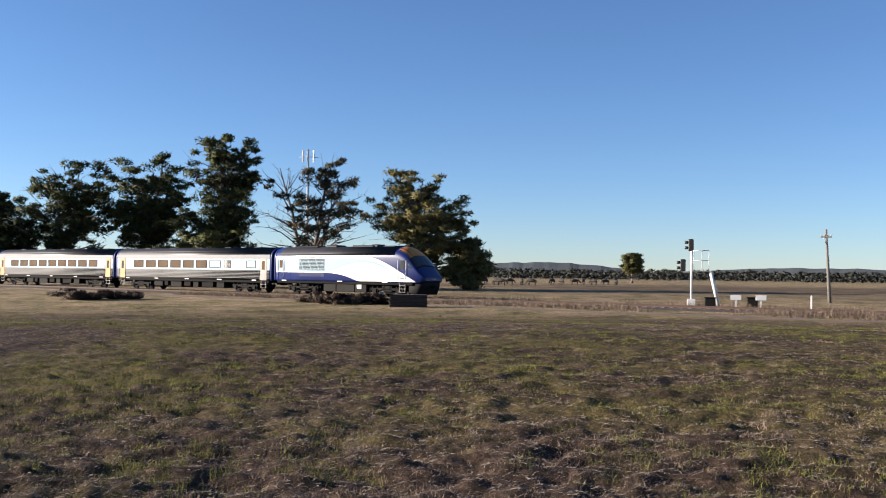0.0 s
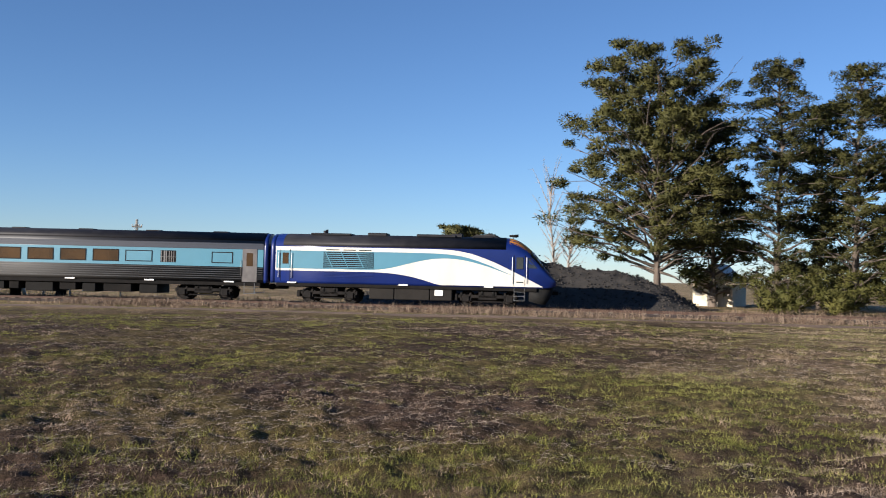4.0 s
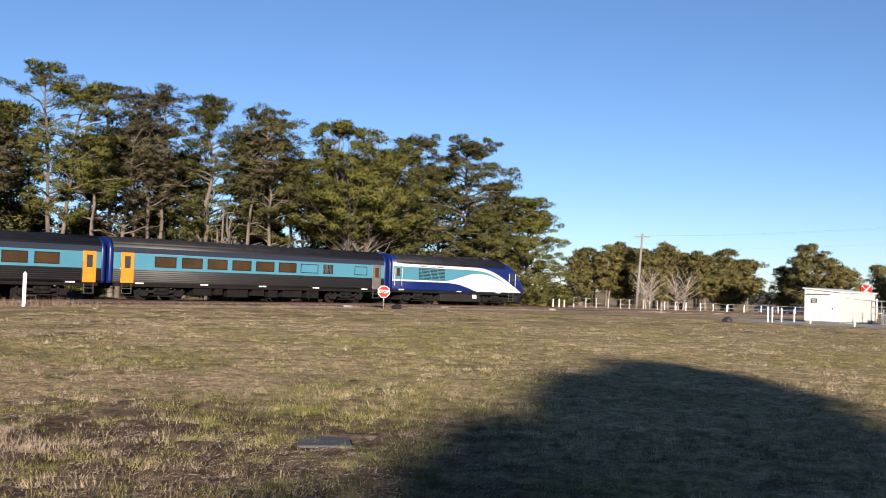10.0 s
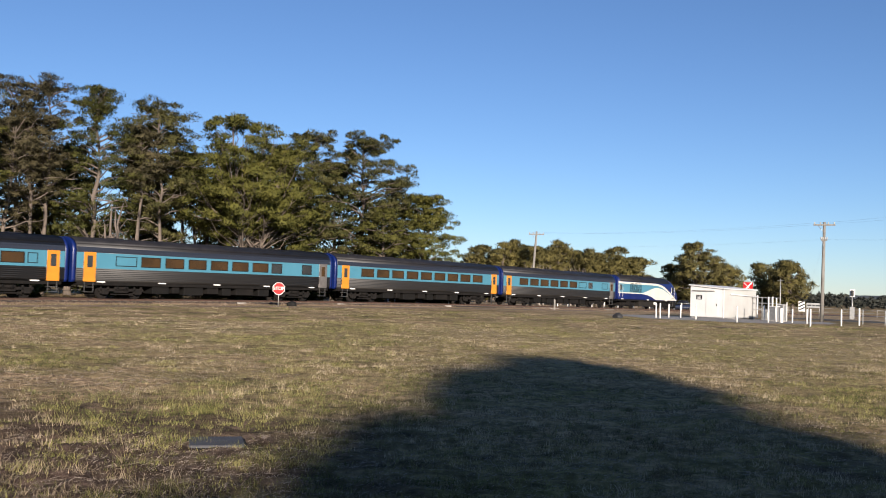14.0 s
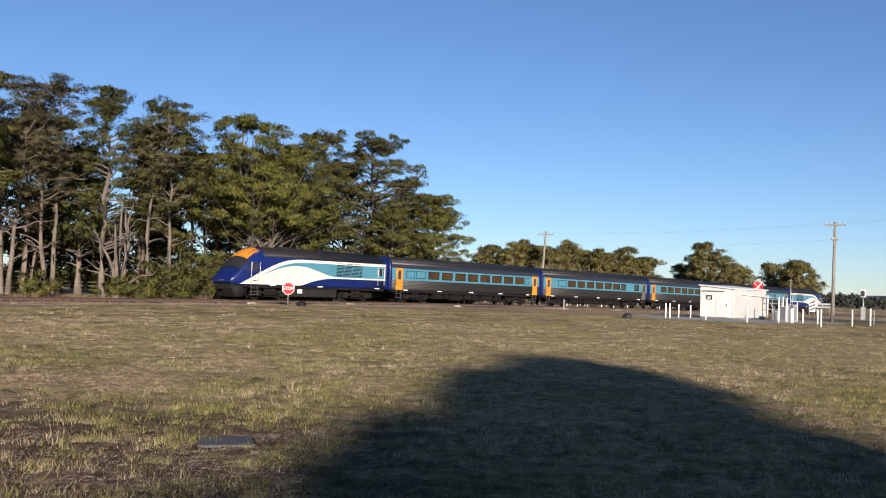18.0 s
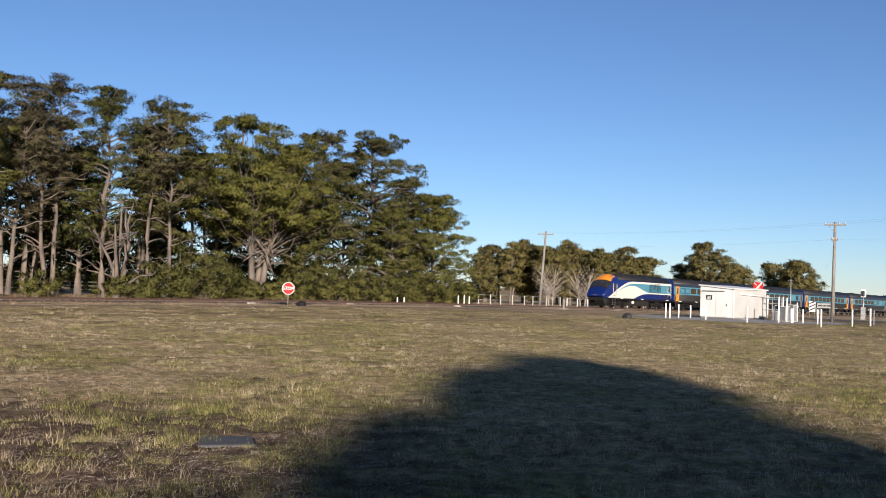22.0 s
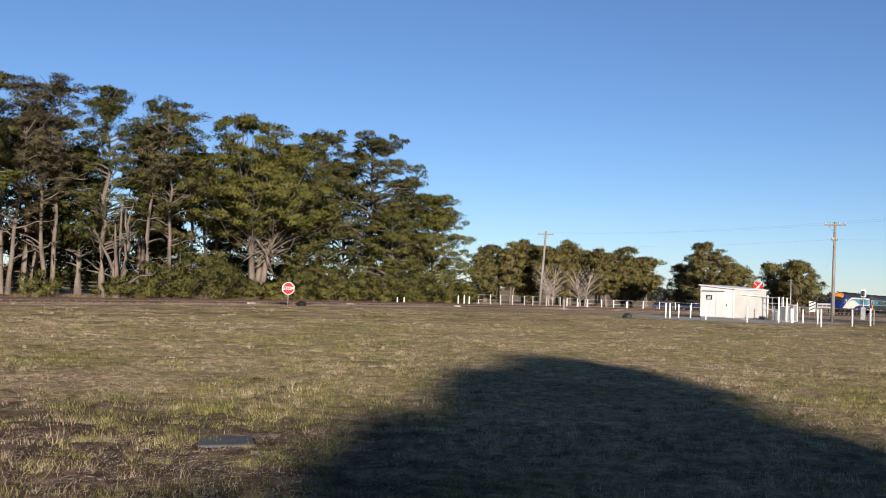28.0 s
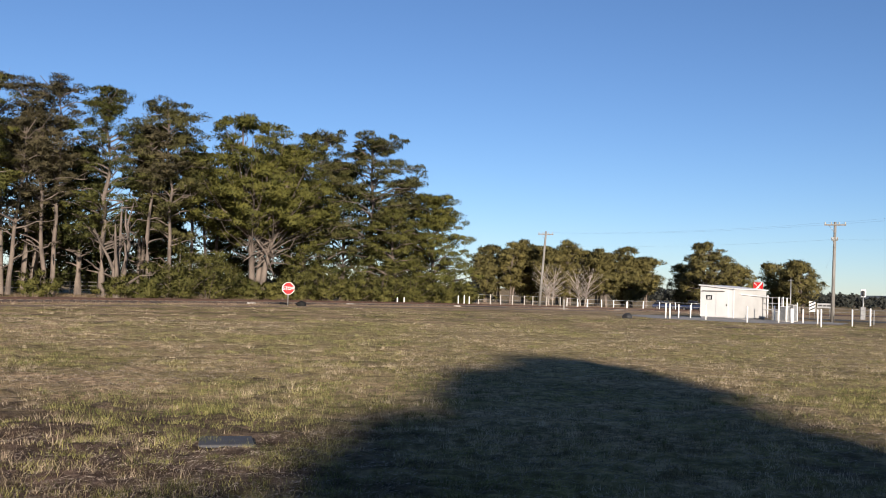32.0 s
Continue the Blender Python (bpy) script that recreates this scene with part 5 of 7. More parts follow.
def crossing_kit():
    # cabinets and rails between the hut and the road
    for az, d, sx, sz in ((19.55, 79, 0.5, 1.15), (19.95, 79.5, 0.45, 1.3), (19.25, 83, 1.1, 0.75)):
        t = thing("equipment_cabinet", spot(az, d, 37), "small white trackside equipment cabinet", "cabinet", "cabinets by the hut")
        part("body", boxes((-sx / 2, sx / 2, -0.25, 0.25, 0.1, sz), bevel=0.02), GALV, t)
        part("lid", boxes((-sx / 2 - 0.04, sx / 2 + 0.04, -0.3, 0.3, sz, sz + 0.05), bevel=0.01), HUTWHITE, t)
        part("plinth", boxes((-sx / 2 - 0.05, sx / 2 + 0.05, -0.3, 0.3, -0.1, 0.1), bevel=0.02), CONCRETE, t)
    t = thing("handrail", spot(19.1, 86, 30), "galvanised pipe handrail by the crossing", "railing")
    for x in (-1.6, -0.5, 0.6, 1.7):
        part("post", rod(bmesh.new(), (x, 0, -0.1), (x, 0, 1.9), 0.035), GALV, t)
    for z in (0.9, 1.4, 1.88):
        part("rail", rod(bmesh.new(), (-1.6, 0, z), (1.7, 0, z), 0.03), GALV, t)
    t = thing("mast", spot(19.84, 86), "thin grey steel mast behind the cabinets", "mast")
    part("pole", rod(bmesh.new(), (0, 0, -0.1), (0, 0, 3.5), 0.05, 0.04), GALV, t)
    part("aerial", rod(bmesh.new(), (-0.25, 0, 3.35), (0.25, 0, 3.35), 0.015), GALV, t)
    # red board with a white cross
    t = thing("crossing_board", spot(18.11, 92, -18), "red square board with a white diagonal cross on a post", "sign")
    part("post", rod(bmesh.new(), (0, 0.05, -0.1), (0, 0.05, 2.8), 0.045), GALV, t)
    b = part("board", boxes((-0.42, 0.42, -0.02, 0.02, 2.42, 3.26), bevel=0.008), REDPAINT, t)
    for s in (-1, 1):
        part("cross_bar", slab(bmesh.new(), [(-0.36, 2.84 - s * 0.36 - 0.07), (-0.30, 2.84 - s * 0.36 - 0.07 + (0 if s > 0 else 0)), (0.36, 2.84 + s * 0.36 - 0.0), (0.30, 2.84 + s * 0.36 + 0.07), (-0.36, 2.84 - s * 0.36 + 0.06)],
                               "y", -0.03 - 0.004 * s, -0.021), WHITE, b)
    # road over the line
    a, c = bearing(20.2, 108), bearing(60, 70)
    bm = bmesh.new()
    w = (c - a).normalized().cross(Vector((0, 0, 1))) * 4.2
    n = 30
    rows = []
    for k in range(n + 1):
        p = a.lerp(c, k / n)
        rows.append([bm.verts.new((q.x, q.y, ground_z(q.x, q.y) + 0.04)) for q in (p - w, p, p + w)])
    for r0, r1 in zip(rows[:-1], rows[1:]):
        for j in range(2):
            bm.faces.new((r0[j], r0[j + 1], r1[j + 1], r1[j]))
    solo("road", bm, ASPHALT, "dark sealed road beside the level crossing", "road", kind="structure")
    # chevron and name board
    t = thing("road_sign", spot(20.97, 112, -21), "black and white chevron board on two posts", "sign")
    for x in (-0.25, 0.25):
        part("post", rod(bmesh.new(), (x, 0.03, -0.1), (x, 0.03, 1.9), 0.03), GALV, t)
    b = part("board", boxes((-0.32, 0.32, -0.015, 0.015, 0.75, 1.85)), WHITE, t)
    for k in range(3):
        z = 0.8 + k * 0.36
        part("chevron", slab(bmesh.new(), [(-0.3, z), (0.3, z + 0.3), (0.3, z + 0.46), (-0.3, z + 0.16)], "y", -0.022, -0.0155), SIGNBLACK, b)
    t = thing("name_board", spot(21.6, 113, -21), "white name board with illegible dark lettering", "sign")
    for x in (-0.55, 0.55):
        part("post", rod(bmesh.new(), (x, 0.03, -0.1), (x, 0.03, 1.7), 0.035), GALV, t)
    b = part("board", boxes((-0.75, 0.75, -0.015, 0.015, 1.2, 1.7)), GALV, t)
    for x0, x1 in ((-0.65, -0.25), (-0.15, 0.15), (0.22, 0.65)):
        part("lettering_bar", boxes((x0, x1, -0.022, -0.0155, 1.36, 1.52)), SIGNBLACK, b)


crossing_kit()


def small_signal(az, d, h):
    t = thing("rail_signal", spot(az, d, -24), "slim railway signal with a white-edged black head", "signal")
    part("pole", rod(bmesh.new(), (0, 0, 0), (0, 0, h), 0.07), GALV, t)
    part("base_cabinet", boxes((-0.28, 0.28, -0.25, 0.25, -0.1, 1.5), bevel=0.03), GALV, t)
    hd = part("backing_board", boxes((-0.3, 0.3, -0.03, 0.03, h - 0.2, h + 0.75), bevel=0.05), HUTWHITE, t, "white backing board")
    part("lamp_case", boxes((-0.16, 0.16, -0.2, -0.03, h - 0.05, h + 0.6), bevel=0.04), SIGNBLACK, hd)
    for z in (0.12, 0.42):
        part("hood", rod(bmesh.new(), (0, -0.2, h + z), (0, -0.4, h + z), 0.1, 0.11), SIGNBLACK, hd)


small_signal(23.55, 128, 2.9)


def stop_sign():
    t = thing("stop_sign", spot(-9.0, 73, 9), "red octagonal stop sign on a grey post", "sign")
    part("post", rod(bmesh.new(), (0, 0.04, -0.2), (0, 0.04, 1.5), 0.035), GALV, t)
    z, r = 1.30, 0.48
    bm = slab(bmesh.new(), [(r * math.cos(math.pi * (k / 4 + 0.125)), z + r * math.sin(math.pi * (k / 4 + 0.125))) for k in range(8)], "y", -0.012, 0.012)
    f = part("rim", bm, WHITE, t, "white rim")
    r = 0.445
    bm = slab(bmesh.new(), [(r * math.cos(math.pi * (k / 4 + 0.125)), z + r * math.sin(math.pi * (k / 4 + 0.125))) for k in range(8)], "y", -0.018, -0.0125)
    part("face", bm, REDPAINT, f)
    cu = bpy.data.curves.new("lettering", "FONT")
    cu.body, cu.size, cu.align_x, cu.align_y, cu.extrude = "STOP", 0.34, "CENTER", "CENTER", 0.003
    tmp = bpy.data.objects.new("tmp", cu)
    me = bpy.data.meshes.new_from_object(tmp)
    bpy.data.objects.remove(tmp)
    part("lettering", me, WHITE, f, "white word STOP", pose(0, -0.022, z, 90, 0, 0))


stop_sign()


def power_pole(az, d, h, lean, arms, lab):
    t = thing("power_pole", spot(az, d, -az), lab, "power pole", "power poles")
    top = Vector((lean, 0, h))
    part("pole", rod(bmesh.new(), (0, 0, -0.3), top, 0.17, 0.11, n=10), TIMBER, t)
    for z, w in arms:
        p = top * (z / h)
        a = part("crossarm", boxes((p.x - w, p.x + w, -0.14, -0.04, z - 0.06, z + 0.06), bevel=0.01), TIMBER, t)
        for x in (-w * 0.9, -w * 0.35, w * 0.35, w * 0.9):
            part("insulator", rod(bmesh.new(), (p.x + x, -0.09, z + 0.06), (p.x + x, -0.09, z + 0.22), 0.04, 0.055), CONCRETE, a)
        part("brace", rod(bmesh.new(), (p.x - w * 0.6, -0.12, z), (p.x * 0.98, -0.12, z - 0.7), 0.02), GALV, t)
    return t


power_pole(5.77, 109, 8.65, 0.55, ((8.3, 0.85),), "pale leaning timber power pole beyond the rails")
power_pole(22.01, 86, 8.3, 0.1, ((8.05, 0.85), (6.8, 0.25)), "weathered timber power pole near the crossing")
power_pole(30.5, 74, 8.8, 0.0, ((8.5, 0.85),), "weathered timber power pole along the road")
power_pole(-85.35, 93, 6.6, -0.35, ((5.9, 0.45),), "old leaning timber pole standing in dry grass")


def wire(a, b, sag, lab="thin sagging overhead wire between poles"):
    v, f = [], []
    tube(v, f, [a.lerp(b, k / 16) - Vector((0, 0, sag * 4 * (k / 16) * (1 - k / 16))) for k in range(17)], [0.0035] * 17, 4)
    solo("overhead_wire", raw_mesh("overhead_wire", [tuple(p) for p in v], f, flat=False), GALV, lab, "wire", group="overhead wires")


def wires():
    a, b, c = (bearing(az, d) for az, d in ((5.8, 109), (22.05, 86), (30.5, 74)))
    za, zb, zc = (ground_z(p.x, p.y) for p in (a, b, c))
    for off in (-0.75, 0.75):
        s = Vector((off, 0, 0))
        wire(a + s + Vector((0.5, 0, za + 8.5)), b + s + Vector((0, 0, zb + 8.2)), 0.35)
        wire(b + s + Vector((0, 0, zb + 8.2)), c + s + Vector((0, 0, zc + 8.6)), 0.2)
    wire(a + Vector((0.4, 0, za + 7.0)), b + Vector((0, 0, zb + 6.85)), 0.3)
    wire(b + Vector((0, 0, zb + 6.85)), c + Vector((0, 0, zc + 6.6)), 0.2)
    q = bearing(20.8, 96)
    wire(b + Vector((0, 0, zb + 6.4)), q + Vector((0, 0, ground_z(q.x, q.y) + 0.2)), 0.02, "taut stay wire from pole to ground")


wires()


# ---- fences and posts past the line ----
def fence(name, places, h, rails, post_w, m, lab, rail_r=0.02, rail_m=None, group="fences"):
    t = thing(name, Matrix(), lab, "fence", group)
    tops = []
    for az, d in places:
        p = bearing(az, d)
        z = ground_z(p.x, p.y)
        part("post", boxes((-post_w, post_w, -post_w, post_w, -0.1, h), bevel=post_w * 0.3), m, t, at=pose(p.x, p.y, z, 0, 0, -az))
        tops.append(Vector((p.x, p.y, z)))
    for f in rails:
        for a, b in zip(tops[:-1], tops[1:]):
            part("rail", rod(bmesh.new(), a + Vector((0, 0, h * f)), b + Vector((0, 0, h * f)), rail_r, n=5), rail_m or m, t)
    return t


def beyond(az, extra):
    return line_near(az) + extra


fence("stock_rail_fence", [(a, beyond(a, 6)) for a in (2.2, 2.9, 3.5, 4.2, 4.9, 5.4, 6.2, 7.0)], 1.35, (0.55, 0.95), 0.05, CONCRETE, "pale weathered post and wire fence beyond the rails", 0.015, GALV)
fence("road_fence", [(a, 150 + 2 * k) for k, a in enumerate((7.4, 8.0, 8.6, 9.4, 10.1, 10.9, 11.8, 12.7, 13.6, 14.5, 15.4))], 1.3, (0.5, 1.0), 0.06, WHITE, "pale post and pipe fence along the far road", 0.03, GALV)
fence("paddock_fence", [(a, beyond(a, 32)) for a in range(-33, -8, 2)], 1.25, (0.35, 0.65, 0.95), 0.08, TIMBER, "grey timber post and rail fence behind the pines", 0.035, TIMBER)
fence("wire_fence", [(23.0 + k * 1.1, 84 - 1.2 * k) for k in range(7)], 1.15, (0.3, 0.6, 0.95), 0.035, GALV, "low steel wire fence beside the road", 0.01, GALV)
fence("far_wire_fence", [(18.5 + k * 0.9, 170 + 4 * k) for k in range(12)], 1.4, (0.5, 0.95), 0.06, TIMBER, "old timber post fence across the far paddock", 0.02, GALV)
for az, ex, h in ((1.0, 2.5, 1.05), (1.35, 3.5, 1.1), (1.65, 3.0, 1.0), (-2.2, 4.5, 0.7), (-2.6, 4.5, 0.7), (8.04, 9, 0.8), (8.57, 8, 0.8), (10.85, 5, 1.1), (11.78, 5, 1.1)):
    bollard(az, beyond(az, ex), h, 0.06, lab="short white post beside the rails")


def track_post(az, d, h, m=WHITE, lab="white-painted trackside marker post", w=0.09):
    t = thing("marker_post", spot(az, d, -az), lab, "post", "trackside posts")
    part("post", boxes((-w, w, -0.05, 0.05, -0.2, h), bevel=0.015), m, t)
    part("tip", slab(bmesh.new(), [(-w, h + 0.002), (w, h + 0.002), (0, h + 0.14)], "y", -0.05, 0.05), m, t)


track_post(-28.9, 59.5, 1.85)
track_post(7.23, 97, 1.0, TIMBER, "short weathered timber marker post")
track_post(-86.3, 66, 1.0, w=0.05)


def loose_things():
    # dark bag and black lump left on the grass
    for az, d, w, h, lab, m in ((10.9, 69, 0.7, 0.30, "dark sagging bag lying on the grass", SIGNBLACK), (-8.22, 74, 0.75, 0.30, "black rubber bucket lying by the rails", BLACK)):
        bm = bmesh.new()
        bmesh.ops.create_icosphere(bm, subdivisions=3, radius=1.0)
        for v in bm.verts:
            k = 1 + 0.22 * noise.noise(v.co * 1.7 + Vector((az, 0, 0)))
            v.co = Vector((v.co.x * w / 2 * k, v.co.y * w * 0.4 * k, max(-0.25, v.co.z) * h * k + 0.08))
        t = thing("bag" if az > 0 else "bucket", spot(az, d, -az), lab, "bag" if az > 0 else "bucket")
        part("body", bm, m, t)
        part("tie" if az > 0 else "rim", boxes((-0.3 * w, 0.3 * w, -0.05, 0.1, h * 0.9, h * 1.06), bevel=0.02), HUTWHITE if az > 0 else BLACK, t)
    # flat cover in the grass
    p = bearing(-12.2, 10.05)
    t = thing("pit_cover", stand(p.x, p.y, 14, -0.025), "dark slate-grey pit cover set flush in the grass", "pit cover")
    part("lid", boxes((-0.27, 0.27, -0.27, 0.27, 0.005, 0.045), bevel=0.008), surface("wet_dark_concrete", (0.060, 0.060, 0.064), (0.038, 0.038, 0.041), 6, 0.75, bump=0.3), t)
    part("frame", boxes((-0.30, 0.30, -0.30, 0.30, -0.06, 0.018), bevel=0.006), TANK, t)
    # fallen pale timber on the ballast
    for s, ex, rz, ln in ((88, 3.2, -20, 3.0), (101, 3.6, 35, 1.6)):
        q = on_line(s, ex)
        solo("fallen_timber", rod(bmesh.new(), (-ln / 2, 0, 0.06), (ln / 2, 0, 0.1), 0.07, 0.05), TIMBER, "pale broken timber lying beside the rails", "timber", stand(q.x, q.y, rz))
    for s, ex in ((47, 2.9), (58, 2.4), (72, 2.7)):
        q = on_line(s, ex)
        solo("concrete_block", boxes((-0.35, 0.35, -0.15, 0.15, -0.05, 0.14), bevel=0.03), CONCRETE, "pale concrete block lying beside the rails", "block", stand(q.x, q.y, 50), group="blocks beside the rails")


loose_things()


def parked_car(az, d, rz, lab, cab):
    t = thing("car", spot(az, d, rz), lab, "car", "cars past the line")
    part("body", loft([[(x, a, b) for a, b in ((-0.88, 0.35), (-0.9, 0.6), (-0.86, z), (0.86, z), (0.9, 0.6), (0.88, 0.35))] for x, z in ((-2.2, 0.85), (-2.1, 0.98), (0.9, 1.0), (1.9, 0.9), (2.2, 0.7))]), CARBLUE, t)
    part("cabin", loft([[(x, a, b) for a, b in ((-w, 0.97), (-w * 0.86, z), (w * 0.86, z), (w, 0.97))] for x, w, z in cab]), BLACKGLASS, t, "dark glazed cabin")
    part("roof", boxes((cab[1][0], cab[2][0], -0.7, 0.7, cab[1][2] - 0.02, cab[1][2] + 0.05), bevel=0.03), CARBLUE, t)
    for x in (-1.35, 1.4):
        for sy in (-1, 1):
            w = part("wheel", rod(bmesh.new(), (x, sy * 0.72, 0.34), (x, sy * 0.92, 0.34), 0.34, n=16), BLACK, t)
            part("rim", rod(bmesh.new(), (x, sy * 0.921, 0.34), (x, sy * 0.935, 0.34), 0.2, n=12), BRIGHT, w)
    for sy in (-0.6, 0.6):
        part("headlight", boxes((2.12, 2.2, sy - 0.16, sy + 0.16, 0.62, 0.75)), BRIGHT, t)
        part("tail_light", boxes((-2.22, -2.14, sy - 0.16, sy + 0.16, 0.65, 0.8)), REDPAINT, t)
    part("bumper", boxes((2.1, 2.28, -0.85, 0.85, 0.35, 0.52), bevel=0.03), BRIGHT, t)


parked_car(13.05, 175, -20, "dark blue hatchback parked on the far road", ((-2.0, 0.8, 1.05), (-1.5, 0.8, 1.5), (0.3, 0.8, 1.5), (1.1, 0.8, 1.02)))
parked_car(14.6, 172, -30, "dark utility vehicle with a pale front, parked", ((-0.9, 0.8, 1.05), (-0.7, 0.8, 1.7), (0.6, 0.8, 1.7), (1.2, 0.8, 1.02)))


# ---- where the train comes from ----
def main_signal():
    t = thing("rail_signal", spot(-92.75, 74.0, 92), "two-headed railway signal with ladder and maintenance cage", "signal")
    part("pole", rod(bmesh.new(), (0, 0, 0), (0, 0, 4.6), 0.085), HUTWHITE, t, "white tubular post")
    part("plinth", boxes((-0.3, 0.3, -0.3, 0.3, -0.2, 0.55), bevel=0.03), HUTWHITE, t)
    for x, z, lab in ((-0.05, 4.55, "upper black signal head"), (-0.62, 3.05, "lower black signal head")):
        h = part("signal_head", boxes((x - 0.2, x + 0.2, -0.12, 0.12, z - 0.45, z + 0.45), bevel=0.06), SIGNBLACK, t, lab)
        for k in (-0.2, 0.2):
            part("hood", rod(bmesh.new(), (x - 0.2, 0, z + k), (x - 0.45, 0, z + k), 0.11, 0.12), SIGNBLACK, h)
    for z in (3.7, 2.55, 1.9):
        part("bracket", boxes((-0.65 if z < 3 else 0, 0.05, -0.04, 0.04, z - 0.04, z + 0.04)), GALV, t)
    c = part("platform", boxes((0.1, 1.25, -0.4, 0.4, 2.60, 2.66)), GALV, t)
    for x in (0.15, 0.75, 1.25):
        for y in (-0.4, 0.4):
            part("cage_post", rod(bmesh.new(), (x, y, 2.66), (x, y, 4.15), 0.02), HUTWHITE, c)
    for z in (3.4, 4.15):
        for y in (-0.4, 0.4):
            part("cage_rail", rod(bmesh.new(), (0.1, y, z), (1.25, y, z), 0.02), HUTWHITE, c)
    ld = part("ladder", rod(bmesh.new(), (1.35, -0.22, 2.65), (1.95, -0.22, 0), 0.13), HUTWHITE, t, "sloping white ladder")
    part("stile", rod(bmesh.new(), (1.35, 0.22, 2.65), (1.95, 0.22, 0), 0.05), GALV, ld)
    for k in range(8):
        f = (k + 0.5) / 8
        part("rung", rod(bmesh.new(), (1.95 - 0.6 * f, -0.22, 2.65 * f), (1.95 - 0.6 * f, 0.22, 2.65 * f), 0.018), GALV, ld)


main_signal()
for az, d, lab in ((-90.3, 70, "white board on a short post"), (-88.95, 70, "white board on a short post")):
    t = thing("track_board", spot(az, d, 90), "small white trackside board on a short post", "sign", "boards beside the signal")
    part("post", boxes((-0.06, 0.06, -0.04, 0.04, -0.1, 0.9)), HUTWHITE, t)
    part("board", boxes((-0.35, 0.35, -0.07, -0.04, 0.62, 0.98), bevel=0.01), HUTWHITE, t)
for az, d in ((-91.7, 69), (-89.4, 71)):
    t = thing("relay_case", spot(az, d, 90), "low dark trackside relay case", "cabinet", "cases beside the signal")
    part("body", boxes((-0.35, 0.35, -0.25, 0.25, 0.05, 0.75), bevel=0.03), TANK, t)
    part("lid", boxes((-0.4, 0.4, -0.3, 0.3, 0.75, 0.82), bevel=0.01), TANK, t)
    part("foot", boxes((-0.3, 0.3, -0.2, 0.2, -0.1, 0.06)), CONCRETE, t)


def sleeper_stack():
    t = thing("sleeper_stack", spot(-109.2, 64.5, 20), "dark stack of old timber sleepers beside the line", "sleeper stack")
    dark = surface("tarred_timber", (0.022, 0.019, 0.016), (0.045, 0.037, 0.03), 3.0, 0.9, bump=0.4, streak=(0.5, 4, 4))
    for k in range(5):
        for j in range(5):
            x = -0.55 + j * 0.27
            part("sleeper", boxes((x - 0.115, x + 0.115, -1.25 + 0.03 * ((j * 7 + k) % 3), 1.25, k * 0.17, k * 0.17 + 0.15), bevel=0.012), dark, t)
    part("sleeper", boxes((-0.7, 0.75, -1.9, -1.65, 0.86, 1.0), bevel=0.012), TIMBER, t, "pale timber laid on top")


sleeper_stack()


def ballast_heap(az0, az1, d, heights, depth, seed, lab):
    """A long heap of stone: heights (share of its length, metres) along its ridge."""
    rng = np.random.default_rng(seed)
    nx, ny = 120, 44
    verts, faces = [], []
    xs = [h[0] for h in heights]
    zs = [h[1] for h in heights]
    for i in range(nx + 1):
        f = i / nx
        az = az0 + (az1 - az0) * f
        top = float(np.interp(f, xs, zs))
        for j in range(ny + 1):
            g = j / ny * 2 - 1
            p = bearing(az, d + g * depth)
            k = max(0.0, 1 - abs(g) * (1.0 if top > 0.3 else 1.0))
            z = top * k ** 0.9 * (1 + 0.18 * noise.noise(Vector((p.x * 0.35, p.y * 0.35, seed)))) + 0.22 * k * noise.noise(Vector((p.x * 1.1, p.y * 1.1, seed + 5)))
            z += 0.09 * noise.noise(Vector((p.x * 4, p.y * 4, seed))) * min(1, 4 * k)
            verts.append((p.x, p.y, ground_z(p.x, p.y) + (max(z, 0) if 0 < i < nx and 0 < j < ny else -0.1)))
    for i in range(nx):
        for j in range(ny):
            a = i * (ny + 1) + j
            faces.append((a, a + 1, a + ny + 2, a + ny + 1))
    t = thing("ballast_heap", Matrix(), lab, "stone heap", "stone heaps")
    part("mound", raw_mesh("mound", verts, faces, flat=False), PILE, t)
    # loose stones on the face
    v, f = [], []
    base = np.array(verts)
    n = 5200 if nx and az1 - az0 > 8 else 700
    pick = base[rng.integers(0, len(base), n)] + rng.normal(size=(n, 3)) * (0.12, 0.12, 0.01)
    cube = np.array([(-1, -1, -1), (1, -1, -1), (1, 1, -1), (-1, 1, -1), (-1, -1, 1), (1, -1, 1), (1, 1, 1), (-1, 1, 1)], float)
    quad = np.array([(0, 3, 2, 1), (4, 5, 6, 7), (0, 1, 5, 4), (1, 2, 6, 5), (2, 3, 7, 6), (3, 0, 4, 7)])
    size = 0.025 + 0.035 * rng.random((n, 1, 1)) ** 2
    v = pick[:, None, :] + (cube[None] + rng.normal(size=(n, 8, 3)) * 0.35) * size
    f = (quad[None] + np.arange(n)[:, None, None] * 8).reshape(-1, 4)
    tagged(part("stones", raw_mesh("stones", v.reshape(-1, 3), f), PILE, t), kind="stuff")


ballast_heap(-73.4, -53.0, 71, [(0, 0.1), (0.06, 0.9), (0.14, 2.0), (0.21, 3.3), (0.30, 4.4), (0.36, 4.75), (0.42, 4.9), (0.47, 4.55), (0.52, 4.5), (0.57, 3.4), (0.62, 2.9), (0.70, 2.9), (0.80, 2.6), (0.9, 1.8), (1, 0.1)], 8.0, 3,
             "long dark heap of railway ballast behind the line")
ballast_heap(-28.7, -25.2, 72.5, [(0, 0.05), (0.3, 0.75), (0.5, 1.0), (0.75, 0.6), (1, 0.05)], 2.2, 8, "small dark heap of ballast beside the pines")


